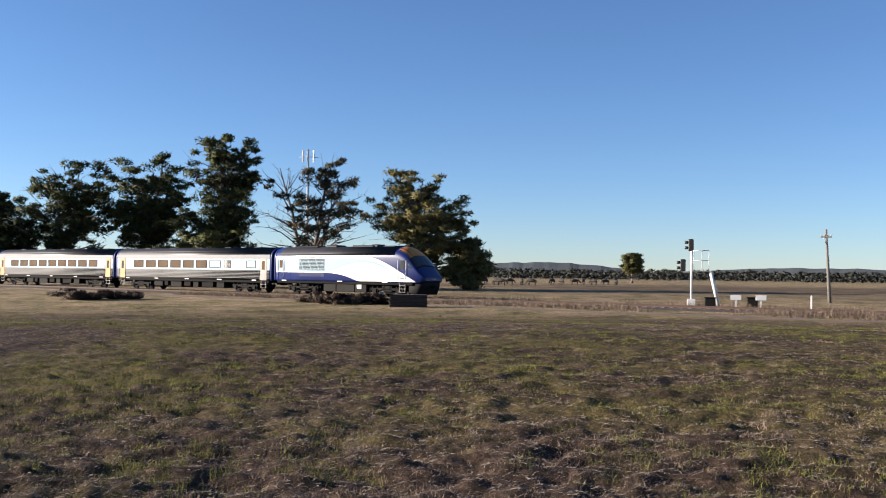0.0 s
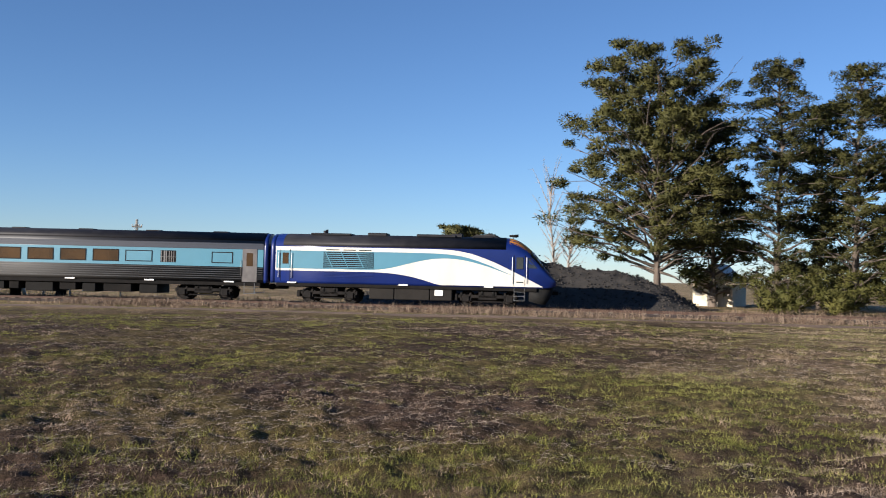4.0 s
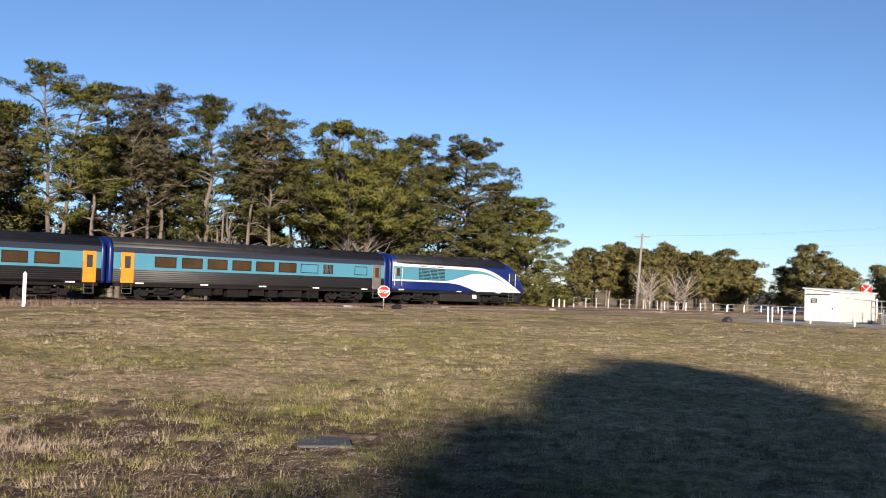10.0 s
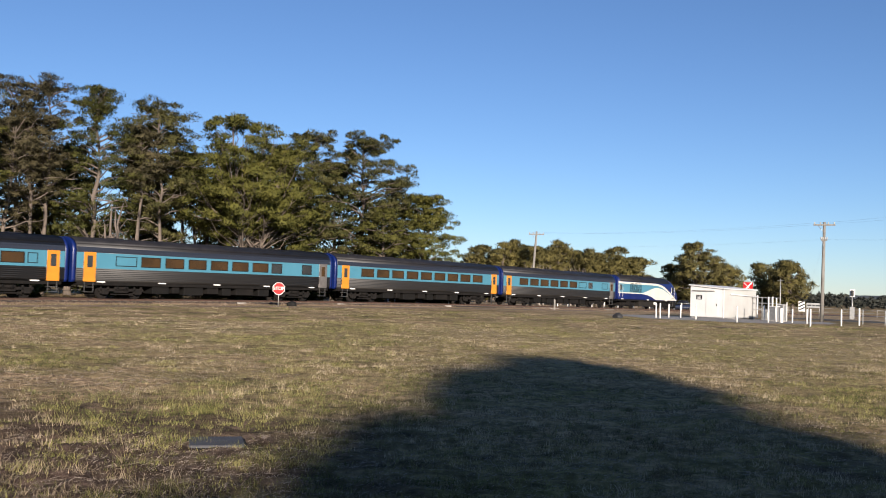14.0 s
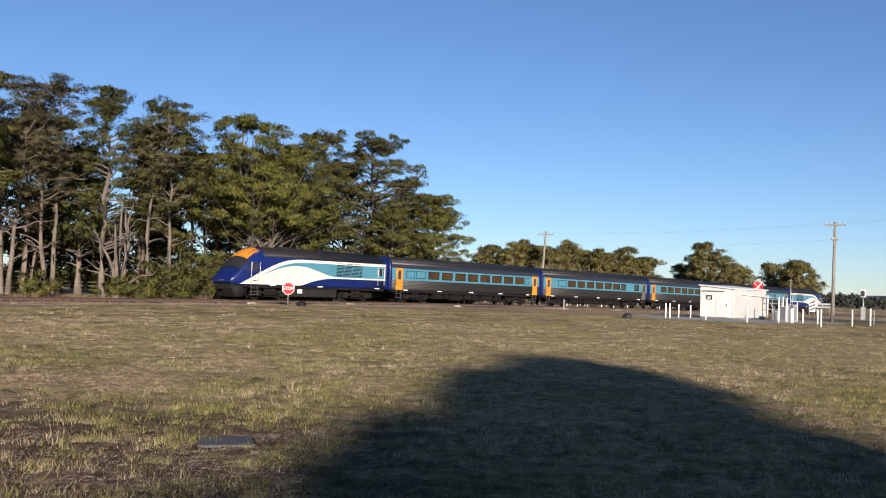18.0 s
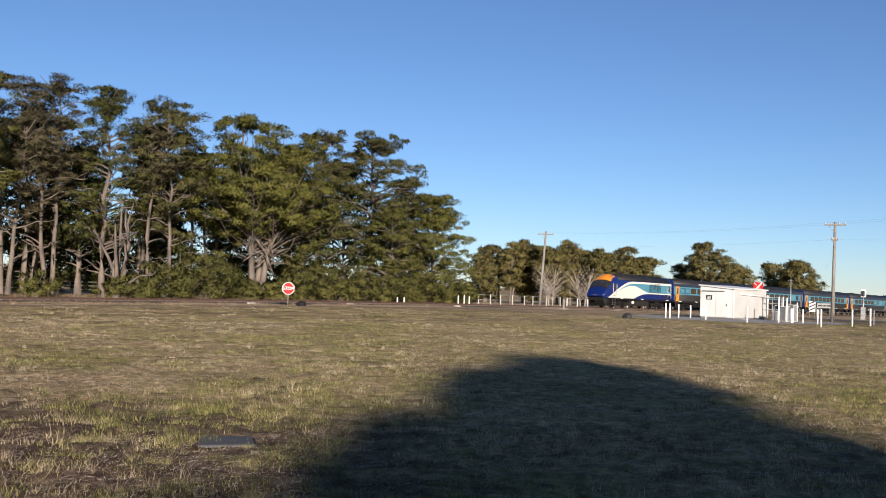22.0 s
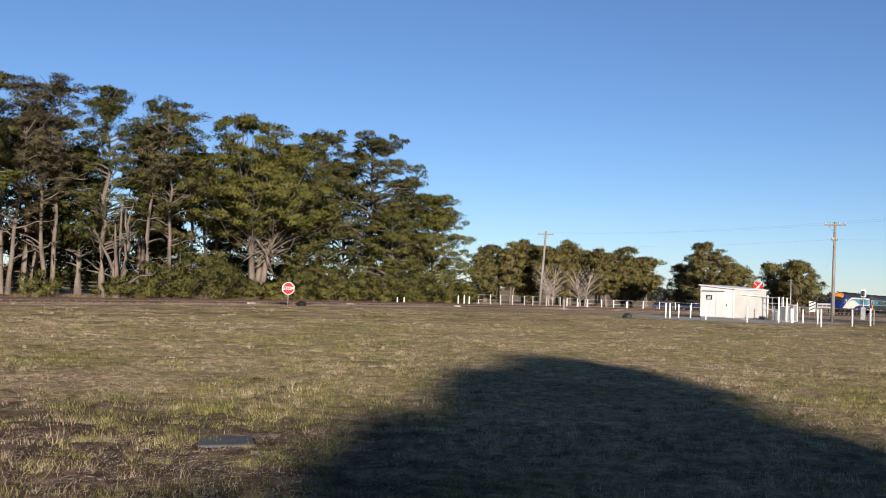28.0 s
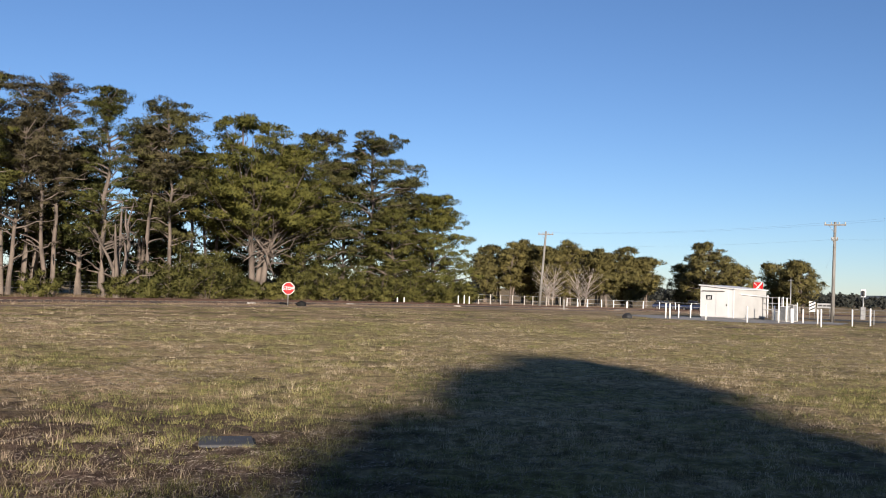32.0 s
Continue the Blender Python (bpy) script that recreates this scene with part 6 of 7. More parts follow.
def cream_shed():
    t = thing("farm_shed", spot(-51.9, 90, 40), "cream weatherboard farm shed with a steep gable", "shed")
    wall = surface("cream_boards", (0.62, 0.55, 0.40), (0.52, 0.46, 0.33), 1.0, 0.7, bump=0.1, streak=(1, 1, 5))
    part("wall", slab(bmesh.new(), [(-1.7, 0), (1.7, 0), (1.7, 2.1), (0, 3.6), (-1.7, 2.1)], "y", -3, -2.9), wall, t)
    part("wall", slab(bmesh.new(), [(-1.7, 0), (1.7, 0), (1.7, 2.1), (0, 3.6), (-1.7, 2.1)], "y", 2.9, 3), wall, t)
    for x in (-1.7, 1.6):
        part("wall", boxes((x, x + 0.1, -2.9, 2.9, 0, 2.1)), wall, t)
    for s in (-1, 1):
        part("roof", slab(bmesh.new(), [(s * 1.95, 1.92), (0, 3.64), (0, 3.74), (s * 1.95, 2.02)], "y", -3.2, 3.2), GALV, t, "grey corrugated roof")
    d = part("door", boxes((-0.45, 0.45, -3.04, -3.0, 0, 2.0)), TIMBER, t)
    part("handle", boxes((0.3, 0.36, -3.08, -3.04, 0.95, 1.1)), GALV, d)
    for x in (-1.2, 1.2):
        part("window_frame", boxes((x - 0.3, x + 0.3, -3.03, -3.0, 0.9, 1.7)), TIMBER, t)


cream_shed()


def cow(az, d, rz):
    t = thing("cow", spot(az, d, rz), "black cow grazing on the far paddock", "cow", "cattle on the paddock")
    bm = bmesh.new()
    bmesh.ops.create_icosphere(bm, subdivisions=2, radius=1.0)
    for v in bm.verts:
        v.co = Vector((v.co.x * 0.95, v.co.y * 0.36, 1.0 + v.co.z * 0.42 + 0.06 * math.cos(3 * v.co.x)))
    part("body", bm, HIDE, t)
    bm = bmesh.new()
    rod(bm, (0.8, 0, 1.15), (1.25, 0, 0.75), 0.2, 0.15)
    rod(bm, (1.2, 0, 0.8), (1.5, 0, 0.35), 0.15, 0.09)
    part("head", bm, HIDE, t)
    for x in (-0.7, 0.65):
        for y in (-0.2, 0.2):
            part("leg", rod(bmesh.new(), (x, y, 0.9), (x, y, -0.02), 0.11, 0.06), HIDE, t)
    part("tail", rod(bmesh.new(), (-0.93, 0, 1.25), (-1.05, 0, 0.5), 0.03, 0.05), HIDE, t)
    return t


first = cow(-105.2, 215, 20)
for k, (az, d) in enumerate(((-104.6, 220), (-104.0, 214), (-103.2, 225), (-102.5, 218), (-101.9, 212), (-100.7, 235), (-100.2, 240), (-99.4, 238), (-98.9, 245), (-98.3, 240), (-97.6, 243), (-97.0, 236), (-103.7, 205))):
    copy_thing(first, spot(az, d, (k * 67) % 360))


def marker_boards():
    t0 = thing("marker_board", spot(-80.6, 262, 80), "white square board on a stand far out on the plain", "marker", "white boards on the plain")
    # concrete tone on a white board: its unlit face's shade put into colour
    part("board", boxes((-0.5, 0.5, -0.04, 0.04, 0.35, 1.3), bevel=0.02), CONCRETE, t0)
    for x in (-0.4, 0.4):
        part("leg", boxes((x - 0.05, x + 0.05, -0.04, 0.04, -0.1, 0.35)), TIMBER, t0)
    for k in range(1, 9):
        az = -80.6 + 1.42 * k
        p = bearing(az, 262)
        copy_thing(t0, stand(p.x, p.y, 80 - 1.4 * k))
    t = thing("farm_shed", spot(-70.4, 420, 70), "long pale-roofed farm shed across the plain", "shed", "far sheds")
    part("wall", boxes((-9, 9, -4, 4, 0, 3.2)), HUTSHADE, t)
    part("roof", slab(bmesh.new(), [(-4.4, 3.1), (0, 4.9), (4.4, 3.1), (4.4, 3.25), (0, 5.05), (-4.4, 3.25)], "x", -9.4, 9.4), HUTWHITE, t)


marker_boards()

def telecom_mast():
    t = thing("telecom_mast", spot(-115.2, 240), "tall slim telecom mast with pale antenna panels", "mast")
    h = 32.0
    part("pole", rod(bmesh.new(), (0, 0, -0.2), (0, 0, h), 0.45, 0.2, n=10), GALV, t)
    for k in range(3):
        a = k * 2.094 + 0.4
        b = part("antenna", boxes((-0.25, 0.25, -0.12, 0.12, h - 2.6, h + 0.4), bevel=0.05), HUTWHITE, t, at=pose(1.5 * math.cos(a), 1.5 * math.sin(a), 0, 0, 0, math.degrees(a) + 90))
        part("bracket", boxes((-0.06, 0.06, -1.3, 1.3, h - 1.4, h - 1.25)), GALV, b)


telecom_mast()


def bare_tree(az, d, el, half, seed, lab="slender leafless winter tree beside the pines"):
    p = bearing(az, d)
    tree("bare_tree", p.x, p.y, rise_to(el, d) - ground_z(p.x, p.y), half, 0.25, canopy, seed, GUM, GREYWOOD, lab, "", limbs=40, clumps=1, tufts=1, trunk=0.14, fill=0, gaps=1.0, sweep=0.3, droop=0.0, stems=2, rise=0.6)


bare_tree(-61.0, 92, 7.3, 2.6, 141)
for k, (az, el) in enumerate(((6.5, 1.6), (8.3, 1.5))):
    bare_tree(az, 188 + 5 * k, el, 4.6, 161 + k, "pale leafless winter tree before the gum belt")


def dead_stump():
    p = bearing(-18.4, line_near(-18.4) + 11)
    rng = np.random.default_rng(77)
    t = thing("dead_tree", stand(p.x, p.y), "dead many-stemmed pale grey tree beside the pines", "tree")
    wv, wf = [], []
    tube(wv, wf, [Vector((0, 0, -0.2)), Vector((-0.1, 0, 0.7)), Vector((-0.2, 0, 1.5))], [0.55, 0.5, 0.45], 9)
    for k in range(7):
        a = k * 2.4
        out = Vector((math.cos(a), math.sin(a), 0))
        h = 3.0 + 4.6 * rng.random()
        b = Vector((-0.2, 0, 1.3)) + out * 0.3
        m = b + out * (0.3 + 0.5 * rng.random()) + Vector((0, 0, h * 0.45))
        e = m + out * 0.5 * rng.random() + Vector((0, 0, h * 0.5)) + wobble(rng, 0.4)
        tube(wv, wf, [b, b.lerp(m, 0.5) + wobble(rng, 0.15), m, m.lerp(e, 0.5) + wobble(rng, 0.2), e], [0.19, 0.16, 0.13, 0.09, 0.03], 6)
        for j in range(2):
            q = m.lerp(e, rng.random())
            tube(wv, wf, [q, q + wobble(rng, 0.6) + Vector((0, 0, 0.4)), q + wobble(rng, 1.0) + Vector((0, 0, 1.0))], [0.06, 0.04, 0.015], 4)
    tube(wv, wf, [Vector((0, 0, 0.6)), Vector((0.9, -0.4, 1.3)), Vector((1.8, -0.6, 1.9)), Vector((2.9, -0.8, 2.0))], [0.14, 0.12, 0.09, 0.05], 6)
    part("trunk", raw_mesh("trunk", [tuple(v) for v in wv], wf, flat=False), PALEBARK, t)


dead_stump()
for k, az in enumerate((-25.6, -23.4, -17.0, -14.6, -30.8)):
    p = bearing(az, line_near(az) + 17 + (k * 5) % 9)
    tree("pine_tree", p.x, p.y, 13.5 + (k * 3) % 4, 2.4, 0.66, dome, 400 + k, DRYLEAF if k % 3 else PINE, PALEBARK, "slim pine with a bare pale trunk in the row", "pines along the line", limbs=14, clumps=4, tufts=110, size=0.36, trunk=0.24,
         fill=0.8, pad=(1.0, 1.0, 0.45), bare=5, gaps=0.15)

# ---- woods and hills on the skyline ----
WOODS = leaf_surface("far_grey_green_woods", (0.020, 0.024, 0.021), (0.050, 0.050, 0.041), (0.075, 0.063, 0.050), 0.1, 0.05)
# blue-grey haze of distance put into the wooded hills' colour
HILL = surface("hazy_wooded_hill", (0.040, 0.050, 0.056), (0.060, 0.068, 0.070), 0.012, 1.0, bump=0.0, fine=0.06)


def woods(name, az0, az1, d0, d1, tall, n, seed, lab):
    rng = np.random.default_rng(seed)
    cen, rad = [], []
    for k in range(n):
        az, d = az0 + (az1 - az0) * rng.random(), d0 + (d1 - d0) * rng.random()
        p = bearing(az, d)
        h = tall * (0.55 + 0.5 * rng.random()) * (0.9 + 0.3 * noise.noise(Vector((az * 0.6, 0, seed))))
        z = ground_z(p.x, p.y)
        for j in range(3):
            cen.append((p.x + rng.normal() * 1.6, p.y + rng.normal() * 1.6, z + h * (0.25 + 0.3 * j)))
            rad.append((h * 0.30, h * 0.30, h * 0.2))
    v, f, o = leaf_cards(np.array(cen), np.array(rad), 14, tall * 0.2, rng, slim=0.6)
    solo(name, raw_mesh(name, v, f, False, o), WOODS, lab, "woods", kind="stuff")


woods("far_woods", -112, -56, 560, 760, 7.2, 2000, 71, "dark belt of bare winter woods across the plain")
woods("far_woods", 10, 34, 420, 640, 7.0, 900, 72, "low belt of trees beyond the crossing")
woods("hedge", -36, 2, 140, 165, 3.6, 520, 73, "low scrubby hedge behind the pines")


def hill(az_mid, half, d, high, seed, lab):
    n = 60
    bm = bmesh.new()
    rows = []
    for k in range(n + 1):
        f = k / n * 2 - 1
        az = az_mid + half * f
        h = high * max(0.0, math.cos(f * math.pi / 2)) ** 1.2 * (1 + 0.12 * noise.noise(Vector((k * 0.35, seed, 0)))) + 1.2 * noise.noise(Vector((k * 1.7, seed, 4)))
        a, b = bearing(az, d), bearing(az, d + 260)
        rows.append((bm.verts.new((a.x, a.y, -8)), bm.verts.new((b.x, b.y, max(2, h)))))
    for r0, r1 in zip(rows[:-1], rows[1:]):
        bm.faces.new((r0[0], r1[0], r1[1], r0[1]))
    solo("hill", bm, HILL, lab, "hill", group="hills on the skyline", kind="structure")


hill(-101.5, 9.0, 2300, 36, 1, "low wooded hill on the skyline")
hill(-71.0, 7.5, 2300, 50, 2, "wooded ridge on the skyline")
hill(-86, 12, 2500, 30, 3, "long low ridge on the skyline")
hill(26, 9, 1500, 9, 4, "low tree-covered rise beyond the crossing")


# ---- scrub among the pines ----
BRAMBLE = leaf_surface("dry_dark_bramble", (0.030, 0.021, 0.015), (0.070, 0.050, 0.036), (0.10, 0.075, 0.05))


def shrub(az, back, tall, half, seed, leaf=SCRUB, d=None, lab="dense green self-sown scrub beneath the pines", tufts=115):
    d = d or line_near(az) + back
    p = bearing(az, d)
    rng = np.random.default_rng(seed)
    t = thing("shrub", stand(p.x, p.y), lab, "shrub", "scrub along the line")
    wv, wf, cen, rad = [], [], [], []
    for k in range(16):
        a, r = rng.random() * 6.28, half * rng.random() ** 0.5
        tip = Vector((r * math.cos(a), r * math.sin(a), tall * (0.35 + 0.65 * rng.random()) * (1 - 0.45 * (r / half) ** 2)))
        tube(wv, wf, [Vector((tip.x * 0.1, tip.y * 0.1, -0.05)), tip * 0.5 + wobble(rng, 0.15), tip], [0.05, 0.03, 0.01], 4)
        for f in (1.0, 0.6, 0.3):
            cen.append(tuple(tip * f + wobble(rng, 0.25)))
            rad.append((half * 0.30, half * 0.30, tall * 0.16))
    part("stems", raw_mesh("stems", np.array([tuple(v) for v in wv]), wf, flat=False), BARK, t)
    v, f, o = leaf_cards(np.array(cen), np.array(rad), tufts, 0.34, rng, 0.2)
    v[:, 2] = np.maximum(v[:, 2], 0.0)
    part("foliage", raw_mesh("foliage", v, f, False, o), leaf, t)


for k, (az, back, tall, half) in enumerate(((-16.8, 9, 3.0, 2.4), (-15.2, 9, 4.6, 3.0), (-13.6, 9, 4.9, 2.6), (-12.6, 12, 3.4, 2.2), (-11.3, 11, 1.9, 1.7), (-9.9, 11, 2.2, 1.8), (-8.4, 10, 3.0, 2.0), (-7.0, 10, 3.6, 2.6), (-5.2, 9, 3.2, 2.6), (-3.6, 10, 4.2, 3.0),
                                           (-1.8, 9, 3.4, 2.6), (0.2, 8, 3.0, 2.4), (1.4, 9, 2.6, 2.0), (-22.5, 12, 2.0, 1.6), (-26, 14, 2.4, 1.6), (-29.8, 12, 3.2, 2.2), (-34, 11, 3.4, 2.6), (-36.5, 10, 3.8, 2.8),
                                           (-39, 10, 3.4, 2.6), (-42, 10, 3.2, 2.6), (-45.5, 10, 3.6, 2.6), (-48.5, 10, 3.4, 2.4), (-18.6, 12, 1.8, 1.5))):
    shrub(az, back, tall, half, 200 + k)
for k, (az, d, tall, half) in enumerate(((-113.0, 68, 0.75, 1.5), (-112.0, 69, 0.6, 1.3), (-114.2, 72, 0.6, 1.6), (-111.0, 69, 0.65, 1.2), (-127.5, 76, 0.8, 2.2), (-125.6, 77, 0.6, 1.8))):
    shrub(az, 0, tall, half, 240 + k, BRAMBLE, d, "low dark leafless bramble beside the line", 110)


# ---- trees behind the stand, known by their shadows ----
BACK = 46.0
for x, tall, seed, base in ((9.4, 7.4, 91, 0.80), (8.5, 6.9, 92, 0.72), (7.8, 6.7, 93, 0.60), (7.1, 6.5, 94, 0.42), (6.3, 6.1, 95, 0.1), (5.4, 5.7, 96, 0.1), (4.5, 5.15, 97, 0.1), (3.5, 4.6, 98, 0.1), (2.5, 4.05, 99, 0.1)):
    rise_by, high = BACK * math.tan(radians(SUN_EL)) / math.cos(radians(13)), tall * 1.12
    tree("shade_tree", x + BACK * math.tan(radians(13)), -7.4 - 0.23 * (9.4 - x) - BACK, high + rise_by, 0.75, (high * base + rise_by) / (high + rise_by), dome, seed, GUM, BARK,
         "dense garden tree behind the stand, known by its shadow", "trees behind the stand", limbs=26, clumps=4, tufts=45, size=0.6, pad=(0.55, 0.55, 0.5), trunk=0.16, droop=0.02, gaps=0.0, fill=1.4, loose=0.5)


# ---- grass ----
def grass_surface(name, tones, shade_tones=None):
    """Blades in a run of tones, by patch and blade by blade; the second run is darker, with side-lit shade put in."""
    m = bpy.data.materials.new(name)
    m.use_nodes = True
    nt = m.node_tree
    b = nt.nodes["Principled BSDF"]
    tc, geo = nt.nodes.new("ShaderNodeTexCoord"), nt.nodes.new("ShaderNodeNewGeometry")

    def noise_node(scale, detail, rough):
        n = nt.nodes.new("ShaderNodeTexNoise")
        n.inputs["Scale"].default_value, n.inputs["Detail"].default_value, n.inputs["Roughness"].default_value = scale, detail, rough
        nt.links.new(tc.outputs["Object"], n.inputs["Vector"])
        return n.outputs[0]

    def ramp(src, stops):
        r = nt.nodes.new("ShaderNodeValToRGB")
        els = r.color_ramp.elements
        for k, (p, c) in enumerate(stops):
            e = els[k] if k < 2 else els.new(p)
            e.position, e.color = p, (*c, 1)
        nt.links.new(src, r.inputs[0])
        return r.outputs[0]
    tuft = nt.nodes.new("ShaderNodeMath")
    tuft.operation = "MULTIPLY_ADD"
    tuft.inputs[1].default_value = 1.1
    nt.links.new(noise_node(4.5, 3, 0.6), tuft.inputs[0])
    nt.links.new(noise_node(0.7, 6, 0.7), tuft.inputs[2])
    mx = nt.nodes.new("ShaderNodeMath")
    mx.operation = "MULTIPLY_ADD"
    mx.inputs[1].default_value = 0.30
    nt.links.new(geo.outputs["Random Per Island"], mx.inputs[0])
    low = nt.nodes.new("ShaderNodeMath")
    low.operation = "SUBTRACT"
    low.inputs[1].default_value = 0.55
    nt.links.new(tuft.outputs[0], low.inputs[0])
    nt.links.new(low.outputs[0], mx.inputs[2])
    col = ramp(mx.outputs[0], tones)
    if shade_tones:
        x = nt.nodes.new("ShaderNodeMix")
        x.data_type = "RGBA"
        nt.links.new(side_lit_ground(nt, tc, noise_node(0.16, 5, 0.5)), x.inputs[0])
        nt.links.new(col, x.inputs[6])
        nt.links.new(ramp(mx.outputs[0], shade_tones), x.inputs[7])
        col = x.outputs[2]
    nt.links.new(col, b.inputs["Base Color"])
    b.inputs["Roughness"].default_value, b.inputs["Specular IOR Level"].default_value = 0.8, 0.15
    tr, ms = nt.nodes.new("ShaderNodeBsdfTranslucent"), nt.nodes.new("ShaderNodeMixShader")
    ms.inputs[0].default_value = 0.2
    nt.links.new(col, tr.inputs[0])
    nt.links.new(b.outputs[0], ms.inputs[1])
    nt.links.new(tr.outputs[0], ms.inputs[2])
    nt.links.new(ms.outputs[0], nt.nodes["Material Output"].inputs[0])
    return m


STRAW = grass_surface("winter_straw", ((0.46, (0.070, 0.053, 0.033)), (0.64, (0.230, 0.184, 0.108)), (0.82, (0.52, 0.425, 0.29))), ((0.46, (0.050, 0.035, 0.025)), (0.82, (0.34, 0.25, 0.180))))
GREEN = grass_surface("short_green_turf", ((0.46, (0.042, 0.048, 0.013)), (0.64, (0.130, 0.128, 0.040)), (0.82, (0.31, 0.275, 0.110))), ((0.46, (0.030, 0.035, 0.008)), (0.82, (0.22, 0.215, 0.046))))
PINK = grass_surface("bleached_stalks", ((0.40, (0.15, 0.110, 0.082)), (0.65, (0.30, 0.235, 0.18)), (0.9, (0.40, 0.32, 0.25))))
TAN = grass_surface("long_dry_grass", ((0.42, (0.085, 0.058, 0.040)), (0.65, (0.175, 0.128, 0.090)), (0.85, (0.26, 0.20, 0.145))))


def blades(roots, per, height, width, spread, rng, bend=0.5):
    """Tufts of tapered blades. roots: n x 3; height, width, spread: a value for each tuft."""
    n = len(roots)
    r = np.repeat(roots, per, axis=0)
    h = np.repeat(height, per)[:, None] * (0.45 + 0.75 * rng.random((n * per, 1)))
    w = np.repeat(width, per)[:, None]
    s = np.repeat(spread, per)[:, None]
    off = rng.normal(size=(n * per, 2)) * s
    r = r + np.concatenate([off, np.zeros((n * per, 1))], axis=1)
    a = rng.random(n * per) * 6.283
    tip = np.stack([np.cos(a), np.sin(a)], axis=1) * h * bend * rng.random((n * per, 1))
    b = rng.random(n * per) * 6.283
    side = np.stack([np.cos(b), np.sin(b), np.zeros(n * per)], axis=1) * w
    top = r + np.concatenate([tip, h], axis=1)
    v = np.stack([r - side, r + side, top], axis=1).reshape(-1, 3)
    return v, np.arange(len(v)).reshape(-1, 3)


def field_grass():
    rng = np.random.default_rng(5)
    bands = ((6.0, 9, 130), (9, 13, 95), (13, 20, 46), (20, 30, 19), (30, 45, 8.0), (45, 72, 3.0))
    bleached = [(bearing(-37, 10.6), 1.15), (bearing(-31, 10.2), 0.75)]
    kinds = {"straw": ([], [], [], []), "green": ([], [], [], []), "pink": ([], [], [], [])}
    for r0, r1, dens in bands:
        a0, a1 = radians(-138), radians(29)
        n = int((r1 * r1 - r0 * r0) / 2 * (a1 - a0) * dens)
        r = np.sqrt(r0 * r0 + (r1 * r1 - r0 * r0) * rng.random(n))
        a = a0 + (a1 - a0) * rng.random(n)
        for x, y, d, az in zip(r * np.sin(a), r * np.cos(a), r, np.degrees(a)):
            if d > line_gap(az) - 4.5:
                continue
            bare = noise.noise(Vector((x * 0.22, y * 0.22, 0))) + 0.6 * noise.noise(Vector((x * 0.9, y * 0.9, 2)))
            left = smooth(-20, -75, az) if az < -20 else 0.0
            zone = noise.noise(Vector((x * 0.17, y * 0.17, 11)))
            lush = (1 + 0.7 * left) * zone + (0.9 - 0.5 * left) * noise.noise(Vector((x * 1.3, y * 1.3, 4))) + 0.12 * left
            thick = 0.5 + noise.noise(Vector((x * 2.6, y * 2.6, 21)))
            wet = math.hypot(x + 1.3, y - 7.6) / 3.4
            lush += 0.6 * max(0.0, 1 - wet * wet)
            u, rim = rng.random(), 0.35 * noise.noise(Vector((x * 1.1, y * 1.1, 15)))
            if any(math.hypot((x - c.x) * 0.8, y - c.y) < q * (1 + 2 * rim) for c, q in bleached) and u < 0.8:
                k, h = "pink", 0.035 + 0.06 * rng.random()
            elif u > 0.35 + 0.9 * thick:
                continue
            elif lush > 0.12 + 0.22 * (u - 0.5):
                k, h = "green", 0.035 + 0.045 * rng.random() * thick + 0.05 * max(0, lush - 0.3)
            else:
                if bare > 0.06 - 0.16 * left * smooth(34, 20, d) and u < 0.85 or math.hypot(x + 3.9, y - 8.4) < 3.3 * (1 + rim) and u < 0.8:
                    continue
                if left > 0.5 and u < 0.5 and d < 24:
                    continue
                k, h = "straw", 0.028 + 0.07 * rng.random() ** 1.6 * thick
            for lst, v in zip(kinds[k], ((x, y, ground_z(x, y) - 0.008), h * (1 + 0.006 * d) * (1 - 0.35 * left), 0.0014 + 0.00017 * d, 0.035 + 0.003 * d)):
                lst.append(v)
    for k, m, lab in (("straw", STRAW, "short patchy straw-coloured winter grass"), ("green", GREEN, "patches of short green turf among straw"), ("pink", PINK, "bleached pinkish dry stalks on bare soil")):
        pts, hs, ws, ss = kinds[k]
        v, f = blades(np.array(pts), 13, np.array(hs), np.array(ws), np.array(ss), rng, 1.0)
        solo("grass", raw_mesh("grass", v, f), m, lab, "grass", kind="stuff")


LINE_AZ = np.degrees(np.unwrap(np.arctan2(LX, LY)))
LINE_D = np.hypot(LX, LY)


def line_gap(az):
    return float(np.interp(az, LINE_AZ, LINE_D))


def line_grass():
    rng = np.random.default_rng(6)
    pts, hs, ws, ss = [], [], [], []
    for k in range(15000):
        s = -95 + 260 * rng.random()
        near = rng.random() < 0.72
        side = 2.7 + abs(rng.normal()) * 1.7 if near else -2.8 - abs(rng.normal()) * 4.0
        p = on_line(s, side)
        thick = 0.5 + noise.noise(Vector((p.x * 0.12, p.y * 0.12, 1)))
        if rng.random() > thick * (1.1 if s < 25 else 0.75):
            continue
        pts.append((p.x, p.y, ground_z(p.x, p.y) - 0.02))
        hs.append((0.18 + 0.42 * rng.random()) * (1.0 if s < 25 or not near else 0.42))
        ws.append(0.018)
        ss.append(0.14)
    v, f = blades(np.array(pts), 8, np.array(hs), np.array(ws), np.array(ss), rng, 0.7)
    solo("long_grass", raw_mesh("long_grass", v, f), TAN, "long dry tan grass along the line", "grass", kind="stuff")


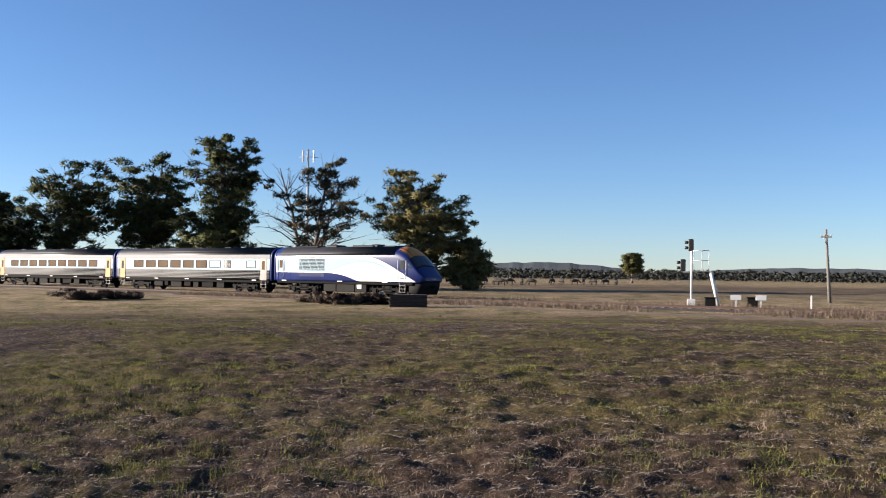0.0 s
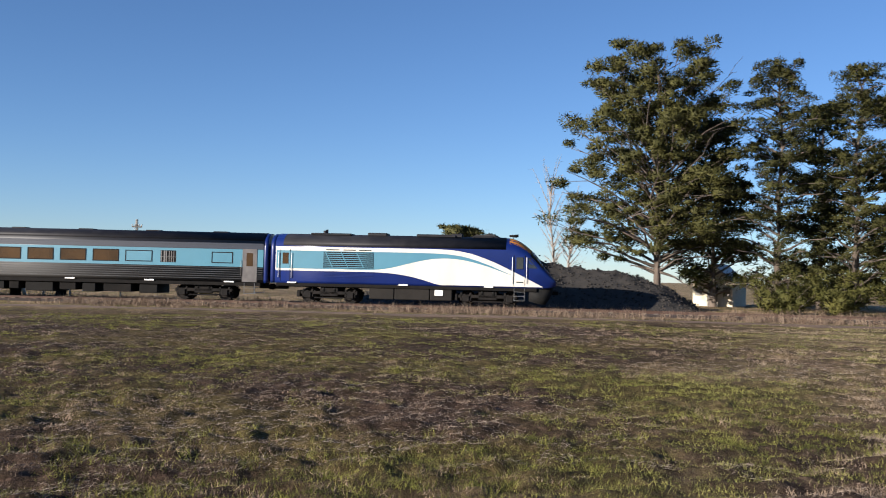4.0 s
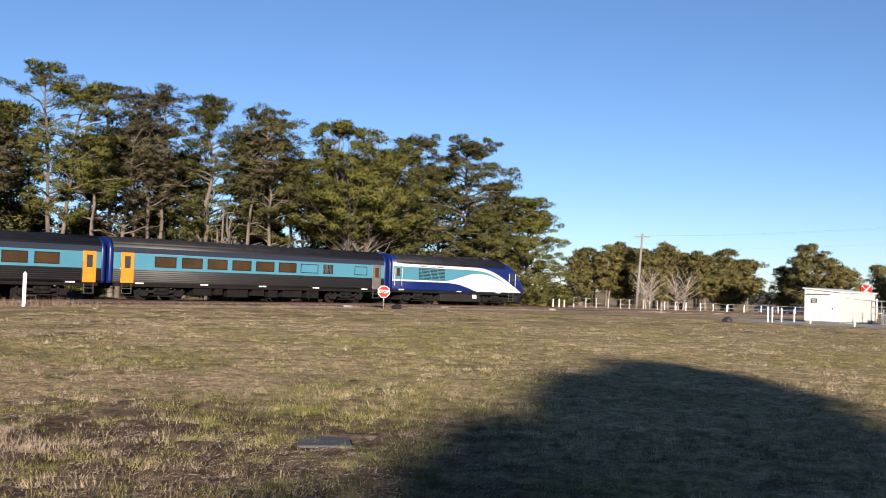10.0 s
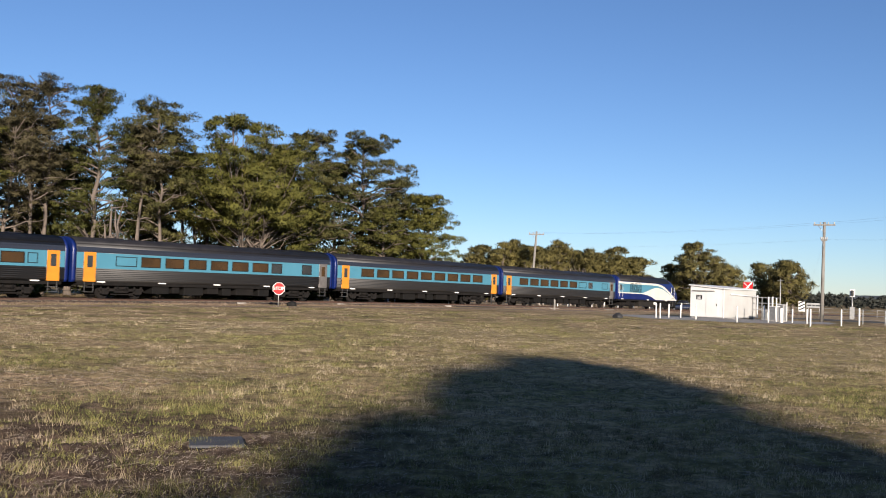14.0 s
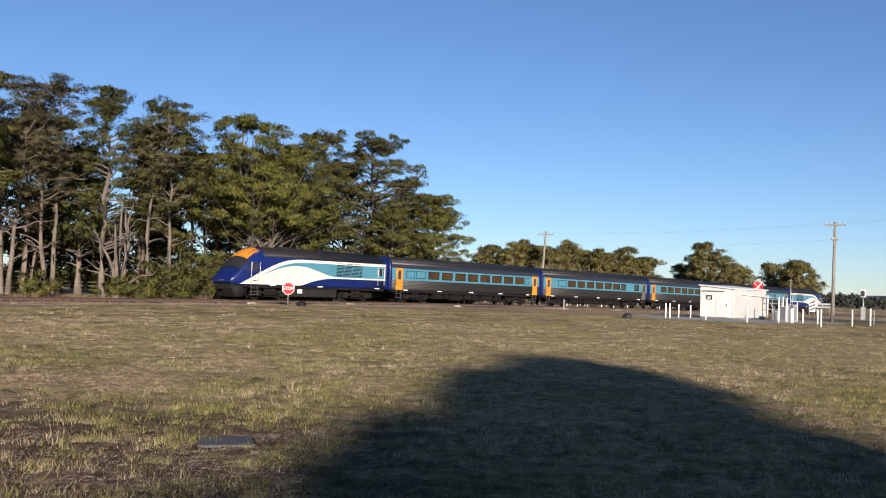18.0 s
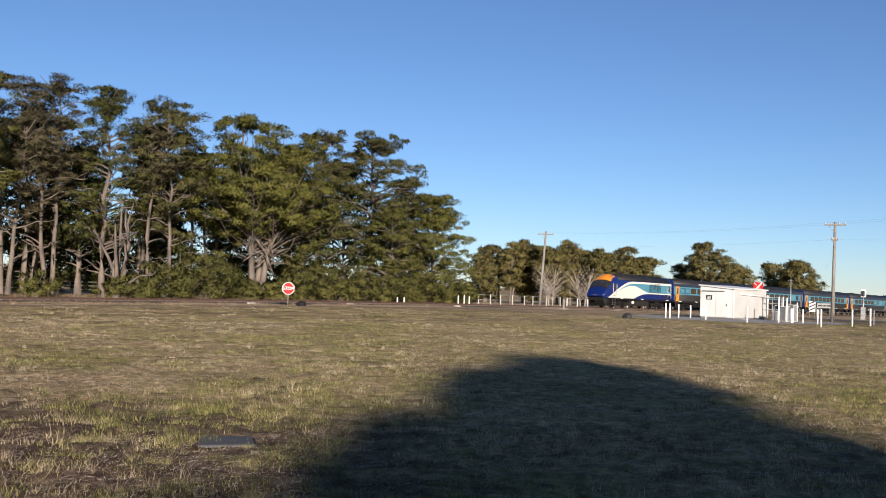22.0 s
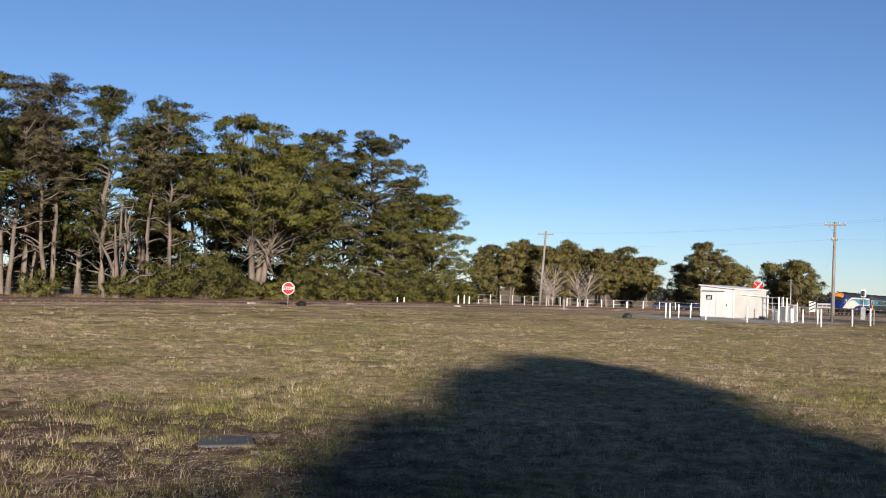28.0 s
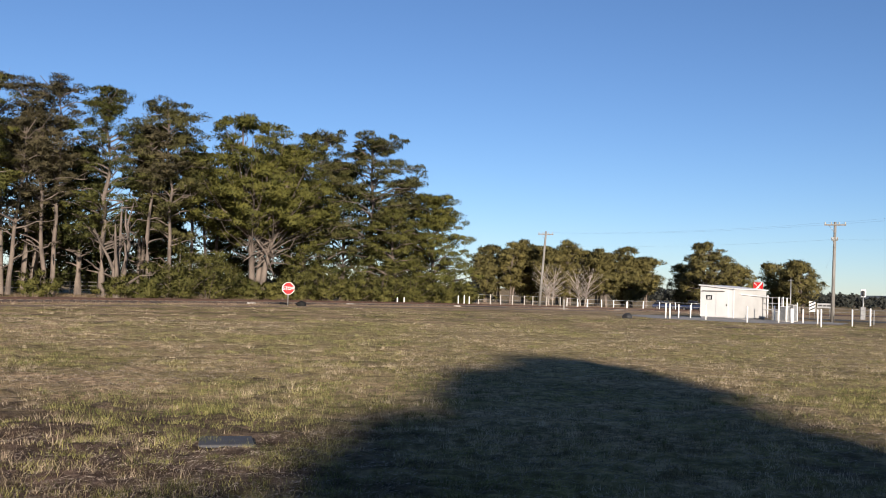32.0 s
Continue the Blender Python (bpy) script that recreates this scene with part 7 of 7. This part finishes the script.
def litter():
    """Flattened pale stalks lying on the soil."""
    rng = np.random.default_rng(9)
    n = 270000
    r = np.exp(np.log(6.3) + (np.log(42.0) - np.log(6.3)) * rng.random(n))
    az = np.radians(-136 + 164 * rng.random(n) ** 1.15)
    x, y = r * np.sin(az), r * np.cos(az)
    keep = np.array([0.5 * noise.noise(Vector((a * 1.5, b * 1.5, 8))) - noise.noise(Vector((a * 0.17, b * 0.17, 11))) > -0.08 for a, b in zip(x, y)])
    x, y, r = x[keep], y[keep], r[keep]
    z = np.array([ground_z(a, b) for a, b in zip(x, y)]) + 0.008
    n = len(x)
    p = np.stack([x, y, z], axis=1)
    a = rng.random(n) * 6.283
    ln = (0.012 + 0.045 * rng.random(n) ** 2)
    d = np.stack([np.cos(a) * ln, np.sin(a) * ln, 0.02 * rng.random(n)], axis=1)
    w = np.stack([-np.sin(a), np.cos(a), 0.7 * np.ones(n)], axis=1) * (0.0013 + 0.00026 * r)[:, None]
    v = np.stack([p - d, p + d, p + w], axis=1).reshape(-1, 3)
    solo("straw_litter", raw_mesh("straw_litter", v, np.arange(len(v)).reshape(-1, 3)), surface("flattened_straw", (0.33, 0.27, 0.21), (0.12, 0.088, 0.066), 0.5, 0.9, bump=0.0, island=True, vary=0.8), "pale flattened straw on bare soil", "straw", kind="stuff")


def weeds():
    """Leafy rosettes and straw tussocks that stand above the turf and throw long shadows."""
    rng = np.random.default_rng(10)
    for name, count, m, lab, tall, cat in (("weed_clumps", 2800, GREEN, "low leafy green weed clumps in the turf", 0.06, "weeds"), ("straw_tussocks", 3600, STRAW, "pale upright tussocks of dead straw", 0.062, "grass")):
        pts, hs, ws, ss = [], [], [], []
        for k in range(count):
            r = math.exp(math.log(6.2) + (math.log(62.0) - math.log(6.2)) * rng.random())
            az = -137 + 164 * rng.random()
            x, y = r * math.sin(radians(az)), r * math.cos(radians(az))
            if r > line_gap(az) - 6 or noise.noise(Vector((x * 0.3, y * 0.3, 6 if cat == "weeds" else 31))) < -0.08:
                continue
            for j in range(1 + int(3 * rng.random())):
                x1, y1 = x + rng.normal() * 0.2, y + rng.normal() * 0.2
                pts.append((x1, y1, ground_z(x1, y1) - 0.02))
                hs.append((tall + tall * rng.random()) * (0.75 if az > -25 and cat == "weeds" else 0.6 if az < -60 and cat == "grass" else 1.0))
                ws.append(0.0016 + 0.00017 * r)
                ss.append(0.04 + 0.05 * rng.random())
        v, f = blades(np.array(pts), 26, np.array(hs), np.array(ws), np.array(ss), rng, 1.2)
        solo(name, raw_mesh(name, v, f), m, lab, cat, kind="stuff")


field_grass()
line_grass()
litter()
weeds()


def access_track():
    span = [s for s in range(-150, 95, 3)]
    bm = bmesh.new()
    rows = []
    for s in span:
        w = 0.35 * noise.noise(Vector((s * 0.07, 0, 0)))
        row = []
        for k in range(5):
            p = on_line(s, 7.0 + w + k * 0.62)
            row.append(bm.verts.new((p.x, p.y, ground_z(p.x, p.y) + (0.03 if 0 < k < 4 else -0.02))))
        rows.append(row)
    for r0, r1 in zip(rows[:-1], rows[1:]):
        for k in range(4):
            bm.faces.new((r0[k], r0[k + 1], r1[k + 1], r1[k]))
    solo("access_track", bm, surface("pale_dirt_track", (0.19, 0.125, 0.085), (0.11, 0.072, 0.050), 0.6, 0.95, bump=0.6, fine=8), "pale dirt access track beside the line", "dirt track", kind="structure")


access_track()


# ---- sleepers under the rails, the nearest ones piece by piece ----
def sleepers():
    me = finish(boxes((-0.115, 0.115, -1.2, 1.2, -0.11, 0.0), bevel=0.012), "sleeper")
    me.materials.append(surface("grey_sleeper_timber", (0.10, 0.08, 0.052), (0.17, 0.14, 0.115), 4.0, 0.9, bump=0.4, vary=0.3, streak=(4, 0.5, 4)))
    bed = bpy.data.objects["track_bed"]
    for k in range(300):
        s = -80 + k * 0.65
        p, q = on_line(s), on_line(s + 0.1)
        ob = new("sleeper", me)
        ob.parent = bed
        ob.matrix_basis = pose(p.x, p.y, p.z - 0.112, 0, 0, math.degrees(math.atan2(q.y - p.y, q.x - p.x)))


sleepers()


# ---- what moves ----
def motions():
    for ob, back, wb, turned in TRAIN:
        walk(ob, [(t * 0.5, train_pose(nose_at(t * 0.5) - back, wb, turned)) for t in range(0, 65)])


motions()
